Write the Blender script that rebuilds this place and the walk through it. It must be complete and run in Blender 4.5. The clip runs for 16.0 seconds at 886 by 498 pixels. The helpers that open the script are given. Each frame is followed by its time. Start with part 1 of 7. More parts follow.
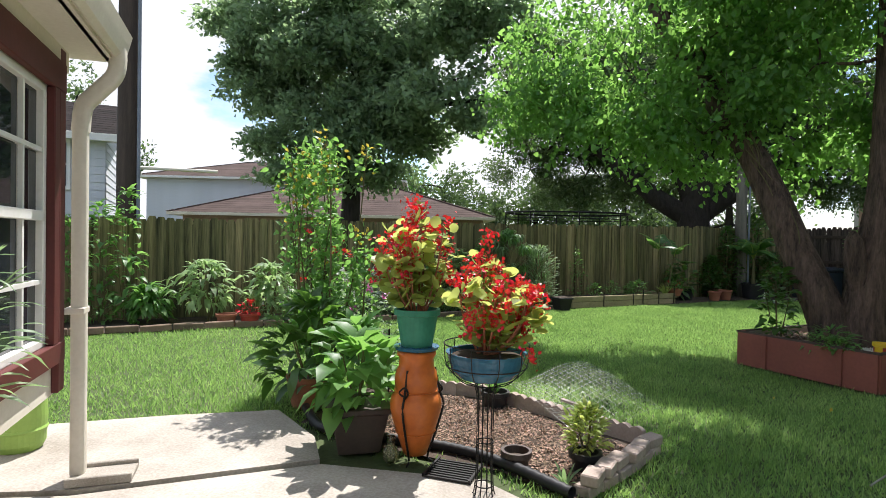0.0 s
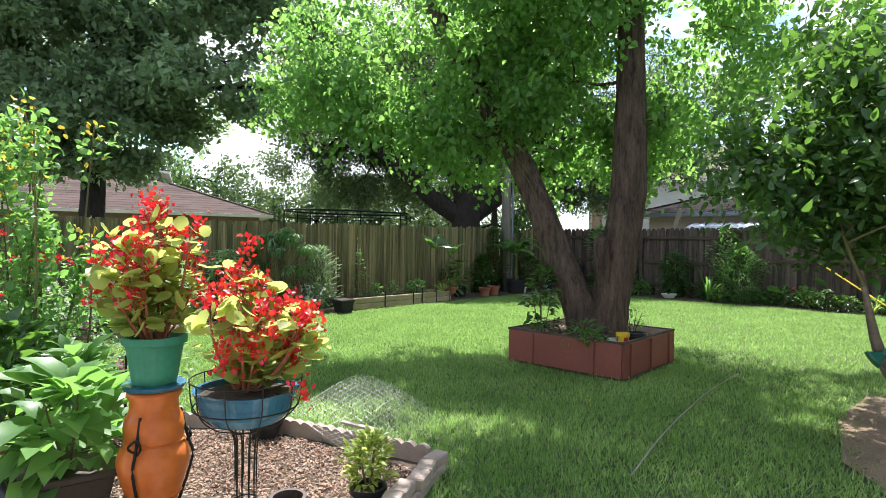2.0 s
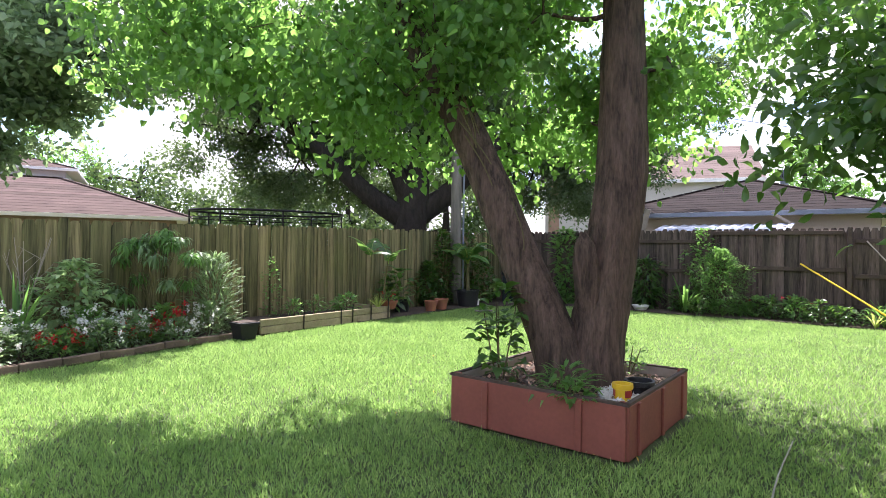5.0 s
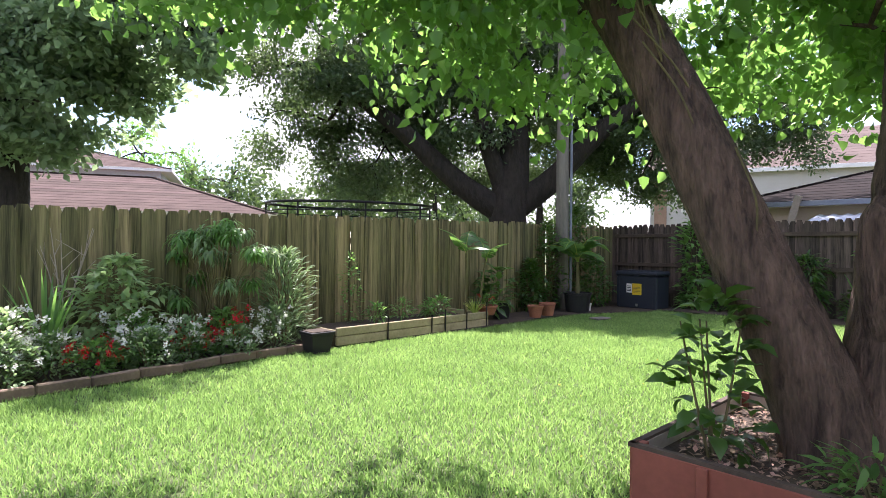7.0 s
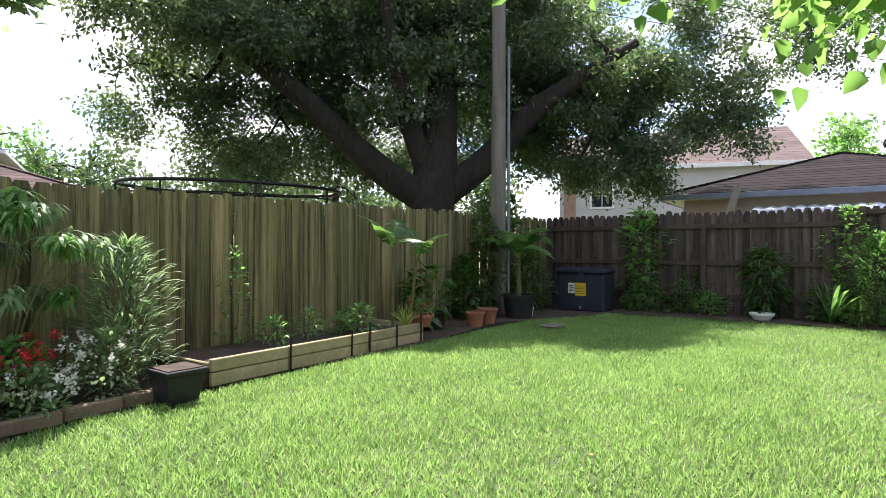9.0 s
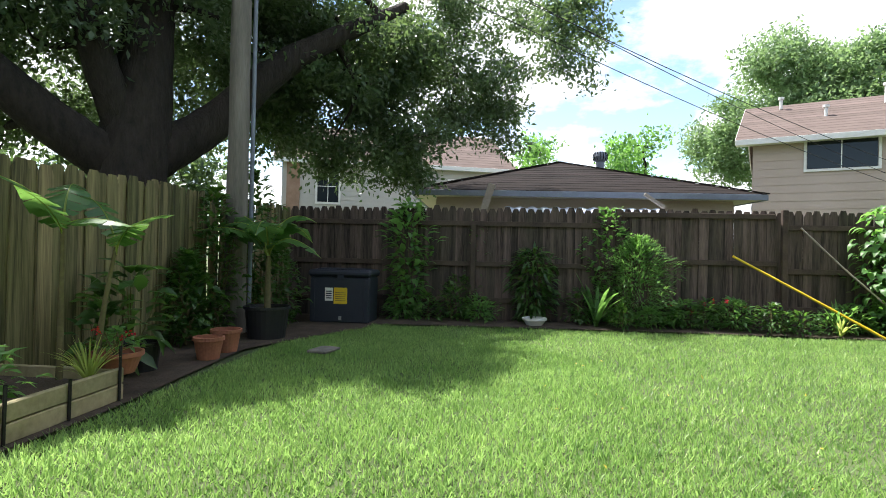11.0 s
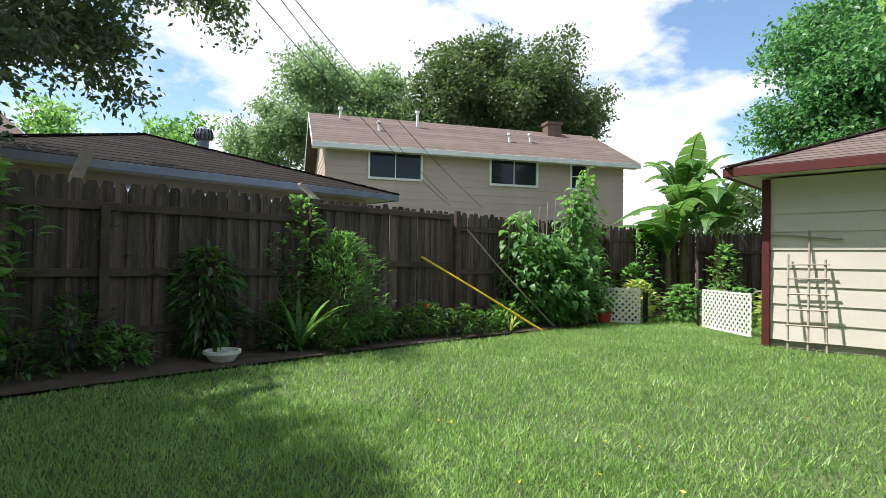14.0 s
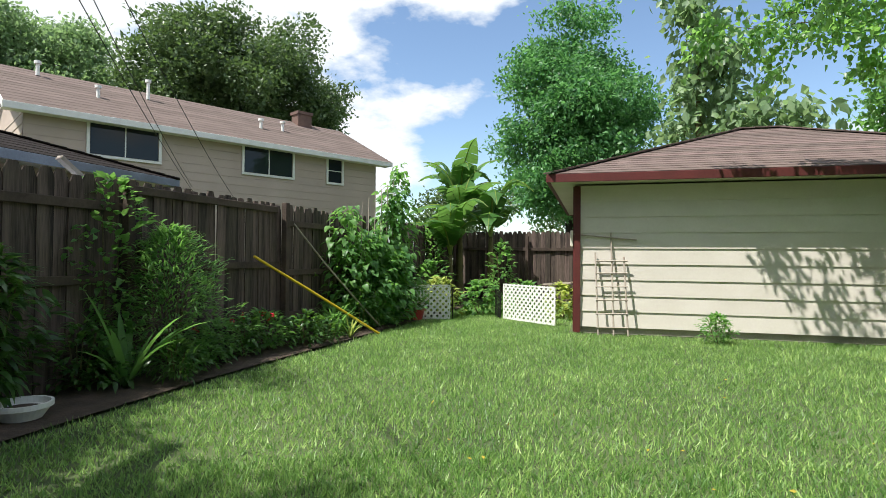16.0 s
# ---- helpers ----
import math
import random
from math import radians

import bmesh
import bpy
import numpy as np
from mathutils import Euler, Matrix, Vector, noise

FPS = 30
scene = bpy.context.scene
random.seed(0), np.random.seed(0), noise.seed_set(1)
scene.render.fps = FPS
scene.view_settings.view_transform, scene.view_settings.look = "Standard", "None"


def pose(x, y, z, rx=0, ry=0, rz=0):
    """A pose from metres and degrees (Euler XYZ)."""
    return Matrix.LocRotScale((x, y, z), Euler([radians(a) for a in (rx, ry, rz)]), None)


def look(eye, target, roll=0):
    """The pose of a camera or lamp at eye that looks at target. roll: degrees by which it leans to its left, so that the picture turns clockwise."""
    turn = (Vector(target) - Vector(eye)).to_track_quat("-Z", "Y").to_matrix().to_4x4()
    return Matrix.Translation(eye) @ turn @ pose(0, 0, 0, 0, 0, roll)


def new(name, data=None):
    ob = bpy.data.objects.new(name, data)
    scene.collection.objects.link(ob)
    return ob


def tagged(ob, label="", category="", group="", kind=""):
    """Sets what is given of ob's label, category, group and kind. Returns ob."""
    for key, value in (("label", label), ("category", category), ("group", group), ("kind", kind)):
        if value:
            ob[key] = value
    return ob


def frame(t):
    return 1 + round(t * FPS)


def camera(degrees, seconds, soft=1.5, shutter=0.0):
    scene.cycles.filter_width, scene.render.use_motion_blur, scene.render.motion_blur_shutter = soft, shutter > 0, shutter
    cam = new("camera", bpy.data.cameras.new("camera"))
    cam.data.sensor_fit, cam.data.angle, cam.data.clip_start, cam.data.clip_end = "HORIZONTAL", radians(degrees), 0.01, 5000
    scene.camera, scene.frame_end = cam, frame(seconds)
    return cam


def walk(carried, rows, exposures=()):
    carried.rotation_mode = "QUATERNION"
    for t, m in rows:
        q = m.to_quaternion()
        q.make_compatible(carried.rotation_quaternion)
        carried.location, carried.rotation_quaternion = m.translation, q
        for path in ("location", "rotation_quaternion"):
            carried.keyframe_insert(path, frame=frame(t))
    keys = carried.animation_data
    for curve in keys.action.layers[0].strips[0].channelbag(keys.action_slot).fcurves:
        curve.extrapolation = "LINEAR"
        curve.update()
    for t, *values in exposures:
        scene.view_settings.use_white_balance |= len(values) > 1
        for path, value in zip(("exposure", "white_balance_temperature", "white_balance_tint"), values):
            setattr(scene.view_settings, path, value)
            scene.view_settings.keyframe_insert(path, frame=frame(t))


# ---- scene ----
cam = camera(76.5, 16.0, soft=0.55)
PATH = [
    (0, (0.526, -0.776, 1.404), (0.329, 1.214, 1.375), 1.0),
    (0.5, (0.488, -0.744, 1.398), (0.491, 1.256, 1.372), 1.0),
    (1, (0.499, -0.622, 1.401), (0.685, 1.369, 1.376), 1.0),
    (1.5, (0.553, -0.458, 1.411), (0.924, 1.507, 1.388), 1.0),
    (2, (0.596, -0.286, 1.45), (1.157, 1.633, 1.427), 1.0),
    (2.5, (0.656, -0.089, 1.483), (1.395, 1.769, 1.47), 0.9),
    (3, (0.799, 0.171, 1.474), (1.606, 2.001, 1.47), 1.0),
    (3.2, (0.866, 0.286, 1.477), (1.677, 2.114, 1.477), 1.0),
    (5.3, (1.7, 2.147, 1.441), (2.369, 4.032, 1.438), 0.7),
    (5.5, (1.739, 2.349, 1.454), (2.375, 4.245, 1.449), 0.7),
    (6, (1.826, 2.831, 1.423), (2.384, 4.751, 1.419), 0.7),
    (6.5, (1.89, 3.289, 1.364), (2.347, 5.236, 1.362), 0.5),
    (7, (1.898, 3.755, 1.339), (2.323, 5.71, 1.337), 0.5),
    (7.5, (1.879, 4.299, 1.276), (2.312, 6.252, 1.273), 0.4),
    (8, (1.833, 4.881, 1.234), (2.316, 6.822, 1.235), 0.5),
    (8.2, (1.82, 5.105, 1.235), (2.342, 7.035, 1.235), 0.4),
    (10.3, (2.744, 7.822, 1.183), (4.042, 9.344, 1.19), 0.9),
    (10.5, (2.783, 8.058, 1.173), (4.153, 9.515, 1.179), 1.1),
    (11, (2.824, 8.609, 1.187), (4.41, 9.828, 1.196), 1.3),
    (11.5, (3.001, 9.186, 1.175), (4.75, 10.156, 1.19), 1.4),
    (12, (3.192, 9.742, 1.166), (5.06, 10.454, 1.187), 1.5),
    (12.5, (3.432, 10.282, 1.155), (5.387, 10.702, 1.18), 1.5),
    (13, (3.763, 10.809, 1.134), (5.757, 10.956, 1.17), 1.3),
    (13.5, (4.058, 11.315, 1.152), (6.053, 11.171, 1.19), 1.0),
    (14, (4.464, 11.808, 1.171), (6.429, 11.438, 1.211), 0.9),
    (14.5, (4.827, 12.267, 1.183), (6.733, 11.663, 1.224), 0.8),
    (15, (5.176, 12.669, 1.17), (6.977, 11.801, 1.209), 0.6),
    (15.5, (5.531, 13.007, 1.185), (7.206, 11.916, 1.221), 0.6),
    (16, (5.941, 13.335, 1.218), (7.477, 12.055, 1.25), 0.5),
]
walk(cam, [(t, look(eye, target, roll)) for t, eye, target, roll in PATH], [(0.0, 0.78, 6450, 13), (1.0, 0.98, 6400, 13), (2.5, 1.5, 6300, 13), (3.2, 1.64, 6200, 16), (5.5, 1.76, 6350, 27), (8.0, 1.62, 6350, 27), (10.5, 1.34, 6550, 12), (12.0, 1.2, 6450, 11), (13.5, 0.9, 6450, 9), (16.0, 0.72, 6500, 8)])

# ---- world, sun ----
SUN_AZ = (0.16, 0.987)
SUN_EL = radians(61)
world = bpy.data.worlds.new("world")
scene.world = world
world.use_nodes = True
wn, wl = world.node_tree.nodes, world.node_tree.links
wn.clear()
w_out = wn.new("ShaderNodeOutputWorld")
w_bg = wn.new("ShaderNodeBackground")
w_sky = wn.new("ShaderNodeTexSky")
w_sky.sky_type = "NISHITA"
w_sky.sun_disc = False
w_sky.sun_elevation = SUN_EL
w_sky.sun_rotation = math.atan2(SUN_AZ[0], SUN_AZ[1])
w_sky.air_density, w_sky.dust_density, w_sky.ozone_density = 1.0, 0.35, 1.8
w_tc = wn.new("ShaderNodeTexCoord")
w_map = wn.new("ShaderNodeMapping")
w_map.inputs["Scale"].default_value = (1.0, 1.0, 2.0)
w_map.inputs["Location"].default_value = (0.9, 0.35, 0.55)
w_noise = wn.new("ShaderNodeTexNoise")
w_noise.inputs["Scale"].default_value = 1.9
w_noise.inputs["Detail"].default_value = 9
w_noise.inputs["Roughness"].default_value = 0.56
w_ramp = wn.new("ShaderNodeValToRGB")
w_ramp.color_ramp.elements[0].position = 0.46
w_ramp.color_ramp.elements[1].position = 0.51
w_mix = wn.new("ShaderNodeMixRGB")
w_mix.inputs[2].default_value = (5.2, 5.4, 5.7, 1)
wl.new(w_tc.outputs["Generated"], w_map.inputs["Vector"])
wl.new(w_map.outputs[0], w_noise.inputs["Vector"])
wl.new(w_noise.outputs["Fac"], w_ramp.inputs[0])
wl.new(w_ramp.outputs[0], w_mix.inputs[0])
wl.new(w_sky.outputs[0], w_mix.inputs[1])
wl.new(w_mix.outputs[0], w_bg.inputs["Color"])
w_bg.inputs["Strength"].default_value = 0.12
wl.new(w_bg.outputs[0], w_out.inputs["Surface"])

sun = new("sun", bpy.data.lights.new("sun", "SUN"))
sun.data.energy, sun.data.angle, sun.data.color = 5.0, radians(0.6), (1.0, 0.97, 0.92)
sun.matrix_world = look((0, 0, 0), (-SUN_AZ[0] * math.cos(SUN_EL), -SUN_AZ[1] * math.cos(SUN_EL), -math.sin(SUN_EL)))

# ---- materials ----
MATS = {}


def surface(name, base, dark=None, rough=0.8, scale=3.0, fine=40.0, bump=0.25, metal=0.0, spread=0.35, stretch=(1, 1, 1), isle=0.0, piece=0.0, spec=0.4, dist=0.01):
    """A node material: two scales of noise between two colours, fine relief, and a tint by piece or island."""
    m = bpy.data.materials.new(name)
    m.use_nodes = True
    n, l = m.node_tree.nodes, m.node_tree.links
    b = n["Principled BSDF"]
    dark = dark or tuple(c * 0.6 for c in base)
    tc = n.new("ShaderNodeTexCoord")
    mp = n.new("ShaderNodeMapping")
    mp.inputs["Scale"].default_value = stretch
    if piece:
        oi = n.new("ShaderNodeObjectInfo")
        va = n.new("ShaderNodeVectorMath")
        va.operation = "MULTIPLY_ADD"
        va.inputs[1].default_value = (41.0, 23.0, 67.0)
        l.new(oi.outputs["Random"], va.inputs[0])
        l.new(tc.outputs["Object"], va.inputs[2])
        l.new(va.outputs[0], mp.inputs["Vector"])
    else:
        l.new(tc.outputs["Object"], mp.inputs["Vector"])
    n1 = n.new("ShaderNodeTexNoise")
    n1.inputs["Scale"].default_value, n1.inputs["Detail"].default_value = scale, 6
    n2 = n.new("ShaderNodeTexNoise")
    n2.inputs["Scale"].default_value, n2.inputs["Detail"].default_value = fine, 4
    l.new(mp.outputs[0], n1.inputs["Vector"])
    l.new(mp.outputs[0], n2.inputs["Vector"])
    mx = n.new("ShaderNodeMath")
    mx.operation = "MULTIPLY_ADD"
    mx.inputs[1].default_value = 0.35
    l.new(n2.outputs["Fac"], mx.inputs[0])
    sc = n.new("ShaderNodeMath")
    sc.operation = "MULTIPLY"
    sc.inputs[1].default_value = 0.65
    l.new(n1.outputs["Fac"], sc.inputs[0])
    l.new(sc.outputs[0], mx.inputs[2])
    rp = n.new("ShaderNodeValToRGB")
    rp.color_ramp.elements[0].position, rp.color_ramp.elements[1].position = 0.5 - spread / 2, 0.5 + spread / 2
    rp.color_ramp.elements[0].color, rp.color_ramp.elements[1].color = (*dark, 1), (*base, 1)
    l.new(mx.outputs[0], rp.inputs[0])
    col = rp.outputs[0]
    for amount, node, sock in ((isle, "ShaderNodeNewGeometry", "Random Per Island"), (piece, "ShaderNodeObjectInfo", "Random")):
        if amount:
            g = n.new(node)
            hs = n.new("ShaderNodeHueSaturation")
            mr = n.new("ShaderNodeMapRange")
            mr.inputs["To Min"].default_value, mr.inputs["To Max"].default_value = 1 - amount, 1 + amount
            l.new(g.outputs[sock], mr.inputs["Value"])
            l.new(mr.outputs[0], hs.inputs["Value"])
            mr2 = n.new("ShaderNodeMapRange")
            mr2.inputs["To Min"].default_value, mr2.inputs["To Max"].default_value = 0.5 + amount * 0.05, 0.5 - amount * 0.05
            l.new(g.outputs[sock], mr2.inputs["Value"])
            l.new(mr2.outputs[0], hs.inputs["Hue"])
            l.new(col, hs.inputs["Color"])
            col = hs.outputs[0]
    l.new(col, b.inputs["Base Color"])
    b.inputs["Roughness"].default_value, b.inputs["Metallic"].default_value = rough, metal
    b.inputs["Specular IOR Level"].default_value = spec
    if bump:
        bp = n.new("ShaderNodeBump")
        bp.inputs["Strength"].default_value, bp.inputs["Distance"].default_value = bump, dist
        l.new(mx.outputs[0], bp.inputs["Height"])
        l.new(bp.outputs[0], b.inputs["Normal"])
    MATS[name] = m
    return m


def leafy(name, base, dark, through_col, trans=0.4, rough=0.45, isle=0.35, spec=0.5):
    """Foliage: gloss above, light shining through, each leaf its own tint."""
    m = surface(name, base, dark, rough=rough, scale=1.2, fine=14, bump=0.0, isle=isle, spec=spec)
    n, l = m.node_tree.nodes, m.node_tree.links
    b = n["Principled BSDF"]
    tr = n.new("ShaderNodeBsdfTranslucent")
    mixc = n.new("ShaderNodeMixRGB")
    mixc.blend_type = "MIX"
    mixc.inputs[0].default_value = 0.7
    mixc.inputs[2].default_value = (*through_col, 1)
    l.new(b.inputs["Base Color"].links[0].from_socket, mixc.inputs[1])
    l.new(mixc.outputs[0], tr.inputs["Color"])
    ms = n.new("ShaderNodeMixShader")
    ms.inputs[0].default_value = trans
    l.new(b.outputs[0], ms.inputs[1])
    l.new(tr.outputs[0], ms.inputs[2])
    l.new(ms.outputs[0], n["Material Output"].inputs["Surface"])
    return m


def glass(name, tint=(0.02, 0.025, 0.03), rough=0.03):
    m = bpy.data.materials.new(name)
    m.use_nodes = True
    b = m.node_tree.nodes["Principled BSDF"]
    b.inputs["Base Color"].default_value = (*tint, 1)
    b.inputs["Roughness"].default_value = rough
    b.inputs["Specular IOR Level"].default_value = 0.3
    MATS[name] = m
    return m


GRASS = leafy("grass blade", (0.31, 0.46, 0.16), (0.09, 0.2, 0.05), (0.44, 0.71, 0.18), trans=0.45, rough=0.42, isle=0.75, spec=0.35)
LAWN = surface("lawn soil and thatch", (0.085, 0.115, 0.04), (0.04, 0.055, 0.02), rough=0.95, scale=0.8, fine=30, bump=0.5, dist=0.03)
SOIL = surface("garden soil", (0.085, 0.06, 0.042), (0.035, 0.025, 0.018), rough=0.95, scale=5, fine=45, bump=0.9, dist=0.03)
DIRT = surface("dry path dirt", (0.3, 0.21, 0.14), (0.13, 0.09, 0.06), rough=0.95, scale=4, fine=60, bump=0.6, dist=0.015)
MULCH = surface("mulch chips", (0.42, 0.29, 0.21), (0.17, 0.105, 0.07), rough=0.9, scale=3, fine=60, bump=0.6, isle=0.45)
CONCRETE = surface("patio concrete", (0.47, 0.43, 0.38), (0.24, 0.21, 0.175), rough=0.9, scale=1.6, fine=60, bump=0.5, spread=0.3, dist=0.006)
FENCE_N = surface("mossy fence wood", (0.27, 0.235, 0.11), (0.038, 0.038, 0.016), rough=0.9, scale=3.5, fine=30, bump=0.6, stretch=(4, 4, 0.22), piece=0.4, spread=0.28)
FENCE_E = surface("weathered fence wood", (0.14, 0.104, 0.085), (0.022, 0.016, 0.013), rough=0.9, scale=3, fine=30, bump=0.6, stretch=(4, 4, 0.4), piece=0.32, spread=0.26)
RAIL = surface("dark fence rail wood", (0.1, 0.072, 0.055), (0.04, 0.028, 0.022), rough=0.9, scale=3, fine=30, bump=0.6)
BEDWOOD = surface("pale landscape timber", (0.4, 0.34, 0.2), (0.2, 0.17, 0.09), rough=0.85, scale=2.5, fine=25, bump=0.5, piece=0.12)
BARK = surface("furrowed brown bark", (0.16, 0.108, 0.08), (0.035, 0.023, 0.017), rough=0.95, scale=7, fine=30, bump=1.0, stretch=(2.4, 2.4, 0.4), dist=0.08, spread=0.3)
PALEBARK = surface("smooth grey brown bark", (0.21, 0.165, 0.125), (0.09, 0.07, 0.052), rough=0.9, scale=6, fine=30, bump=0.6)
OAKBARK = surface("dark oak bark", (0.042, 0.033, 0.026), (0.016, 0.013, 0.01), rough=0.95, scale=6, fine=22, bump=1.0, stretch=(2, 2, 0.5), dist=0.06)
TWIG = surface("green brown stem", (0.16, 0.14, 0.06), (0.08, 0.07, 0.03), rough=0.8, bump=0.2)
POLEWOOD = surface("creosoted pole wood", (0.085, 0.062, 0.052), (0.035, 0.026, 0.022), rough=0.9, scale=3, fine=40, bump=0.6, stretch=(3, 3, 0.2))
POLEGREY = surface("grey pole wood", (0.22, 0.2, 0.17), (0.1, 0.09, 0.075), rough=0.9, scale=3, fine=40, bump=0.6, stretch=(3, 3, 0.2))
LEAF_MAIN = leafy("bright heart leaf", (0.085, 0.205, 0.062), (0.038, 0.115, 0.034), (0.39, 0.72, 0.14), trans=0.57, rough=0.36, isle=0.6)
LEAF_OAK = leafy("dark oak leaf", (0.085, 0.135, 0.07), (0.035, 0.065, 0.034), (0.24, 0.37, 0.11), trans=0.42, rough=0.35, isle=0.5)
LEAF_BROAD = leafy("grey broad leaf", (0.21, 0.31, 0.17), (0.1, 0.165, 0.09), (0.4, 0.56, 0.26), trans=0.58, rough=0.38, isle=0.5)
LEAF_FAR = leafy("far tree leaf", (0.095, 0.15, 0.06), (0.045, 0.085, 0.03), (0.2, 0.33, 0.08), trans=0.3)
LEAF_EMERALD = leafy("deep emerald leaf", (0.09, 0.25, 0.085), (0.045, 0.14, 0.045), (0.22, 0.52, 0.13), trans=0.42, isle=0.5)
LEAF_MID = leafy("fresh green leaf", (0.13, 0.27, 0.075), (0.06, 0.16, 0.045), (0.32, 0.62, 0.12), trans=0.48)
LEAF_DEEP = leafy("deep green leaf", (0.06, 0.135, 0.035), (0.028, 0.075, 0.02), (0.2, 0.42, 0.05), trans=0.4, rough=0.35)
LEAF_LIME = leafy("yellow green leaf", (0.24, 0.32, 0.075), (0.16, 0.26, 0.05), (0.74, 0.8, 0.22), trans=0.55, isle=0.45)
LEAF_SILVER = leafy("grey green leaf", (0.2, 0.3, 0.15), (0.1, 0.18, 0.08), (0.36, 0.54, 0.2), trans=0.45)
LEAF_PALE = leafy("pale variegated leaf", (0.32, 0.44, 0.22), (0.16, 0.27, 0.1), (0.5, 0.7, 0.28), trans=0.5)
LEAF_BANANA = leafy("banana leaf", (0.085, 0.2, 0.05), (0.04, 0.115, 0.025), (0.25, 0.48, 0.09), trans=0.4, rough=0.35, isle=0.15)
PETAL_RED = leafy("red petal", (0.72, 0.03, 0.025), (0.5, 0.015, 0.015), (0.85, 0.03, 0.025), trans=0.35, isle=0.35)
PETAL_WHITE = leafy("white petal", (0.75, 0.75, 0.7), (0.6, 0.6, 0.55), (0.8, 0.8, 0.75), trans=0.3, isle=0.1)
PETAL_PINK = leafy("pink petal", (0.6, 0.12, 0.36), (0.45, 0.07, 0.25), (0.75, 0.25, 0.5), trans=0.3)
PETAL_GOLD = leafy("yellowed leaf", (0.65, 0.5, 0.05), (0.5, 0.34, 0.04), (0.8, 0.65, 0.1), trans=0.4)
REDBOX = surface("red stained boards", (0.27, 0.085, 0.058), (0.17, 0.052, 0.036), rough=0.7, scale=2, fine=35, bump=0.3, spread=0.5)
TRIMRED = surface("dark red trim paint", (0.12, 0.024, 0.022), (0.075, 0.016, 0.015), rough=0.55, bump=0.15)
SIDING = surface("cream lap siding paint", (0.7, 0.645, 0.585), (0.57, 0.515, 0.45), rough=0.65, scale=2, fine=30, bump=0.15, spread=0.6, piece=0.03)
HOUSEWHITE = surface("warm white house paint", (0.74, 0.69, 0.6), (0.62, 0.57, 0.48), rough=0.6, scale=2, bump=0.12)
TANSIDE = surface("tan lap siding", (0.5, 0.405, 0.345), (0.42, 0.335, 0.28), rough=0.7, scale=0.7, bump=0.1)
PALESIDE = surface("pale cream siding", (0.52, 0.5, 0.46), (0.42, 0.4, 0.36), rough=0.7, scale=0.7, bump=0.1)
GREYSIDE = surface("grey white siding", (0.62, 0.64, 0.68), (0.5, 0.52, 0.56), rough=0.7, scale=0.7, bump=0.1)
WHITE = surface("white paint", (0.8, 0.79, 0.76), (0.68, 0.67, 0.63), rough=0.5, scale=4, bump=0.05)
SHINGLE = surface("brown asphalt shingle", (0.17, 0.12, 0.105), (0.075, 0.055, 0.048), rough=0.95, scale=5, fine=50, bump=0.7, isle=0.25, spread=0.6)
SHINGLE_BROWN = surface("dusty brown shingle", (0.115, 0.085, 0.074), (0.055, 0.04, 0.036), rough=0.95, scale=1.5, fine=40, bump=0.6, isle=0.2, spread=0.6, spec=0.08)
SHINGLE_DARK = surface("dark weathered shingle", (0.03, 0.024, 0.022), (0.012, 0.01, 0.0095), rough=0.95, scale=2, fine=40, bump=0.7, isle=0.25, spread=0.6, spec=0.08)
SHINGLE_TAN = surface("faded tan shingle", (0.17, 0.132, 0.118), (0.105, 0.082, 0.073), rough=0.95, scale=1.2, fine=40, bump=0.5, isle=0.12, spread=0.6, spec=0.08)
BRICK = surface("house brick", (0.36, 0.24, 0.17), (0.24, 0.15, 0.1), rough=0.9, bump=0.5, piece=0.2)
PAVER = surface("grey pink paver", (0.42, 0.34, 0.29), (0.27, 0.21, 0.175), rough=0.9, scale=6, fine=60, bump=0.6, piece=0.15)
PANE = glass("window pane")
METAL = surface("galvanised wire", (0.5, 0.5, 0.48), (0.32, 0.32, 0.3), rough=0.4, metal=0.9, bump=0.0)
DARKMETAL = surface("dark wrought metal", (0.03, 0.03, 0.032), (0.02, 0.018, 0.016), rough=0.5, metal=0.6, bump=0.1)
ORANGE = surface("orange glazed clay", (0.72, 0.2, 0.035), (0.42, 0.1, 0.025), rough=0.35, scale=5, fine=30, bump=0.3, spread=0.5)
TERRA = surface("terracotta", (0.38, 0.15, 0.085), (0.24, 0.09, 0.055), rough=0.85, scale=5, bump=0.2)
GREENPOT = surface("green painted pot", (0.045, 0.27, 0.17), (0.03, 0.19, 0.12), rough=0.55, scale=5, bump=0.15)
BLUEGLAZE = surface("blue glaze", (0.035, 0.15, 0.24), (0.02, 0.075, 0.13), rough=0.25, scale=6, bump=0.15)
BROWNPOT = surface("dark brown planter", (0.085, 0.06, 0.05), (0.05, 0.036, 0.03), rough=0.6, scale=4, bump=0.15)
# also colours the sheet that stands in for room shade behind the window
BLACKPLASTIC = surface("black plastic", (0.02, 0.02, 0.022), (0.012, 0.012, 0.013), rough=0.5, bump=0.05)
BINBLUE = surface("dark grey blue plastic", (0.022, 0.027, 0.04), (0.014, 0.018, 0.028), rough=0.55, scale=3, bump=0.08)
YELLOW = surface("yellow paint", (0.8, 0.56, 0.03), (0.65, 0.42, 0.02), rough=0.5, bump=0.05)
LIMEBARREL = surface("lime green plastic", (0.33, 0.5, 0.12), (0.25, 0.4, 0.09), rough=0.5, bump=0.05)
CANGREEN = surface("watering can green plastic", (0.012, 0.12, 0.085), (0.008, 0.085, 0.06), rough=0.35, bump=0.03)
GUTTERGREY = surface("blue grey gutter paint", (0.22, 0.25, 0.31), (0.15, 0.17, 0.21), rough=0.5, bump=0.05)
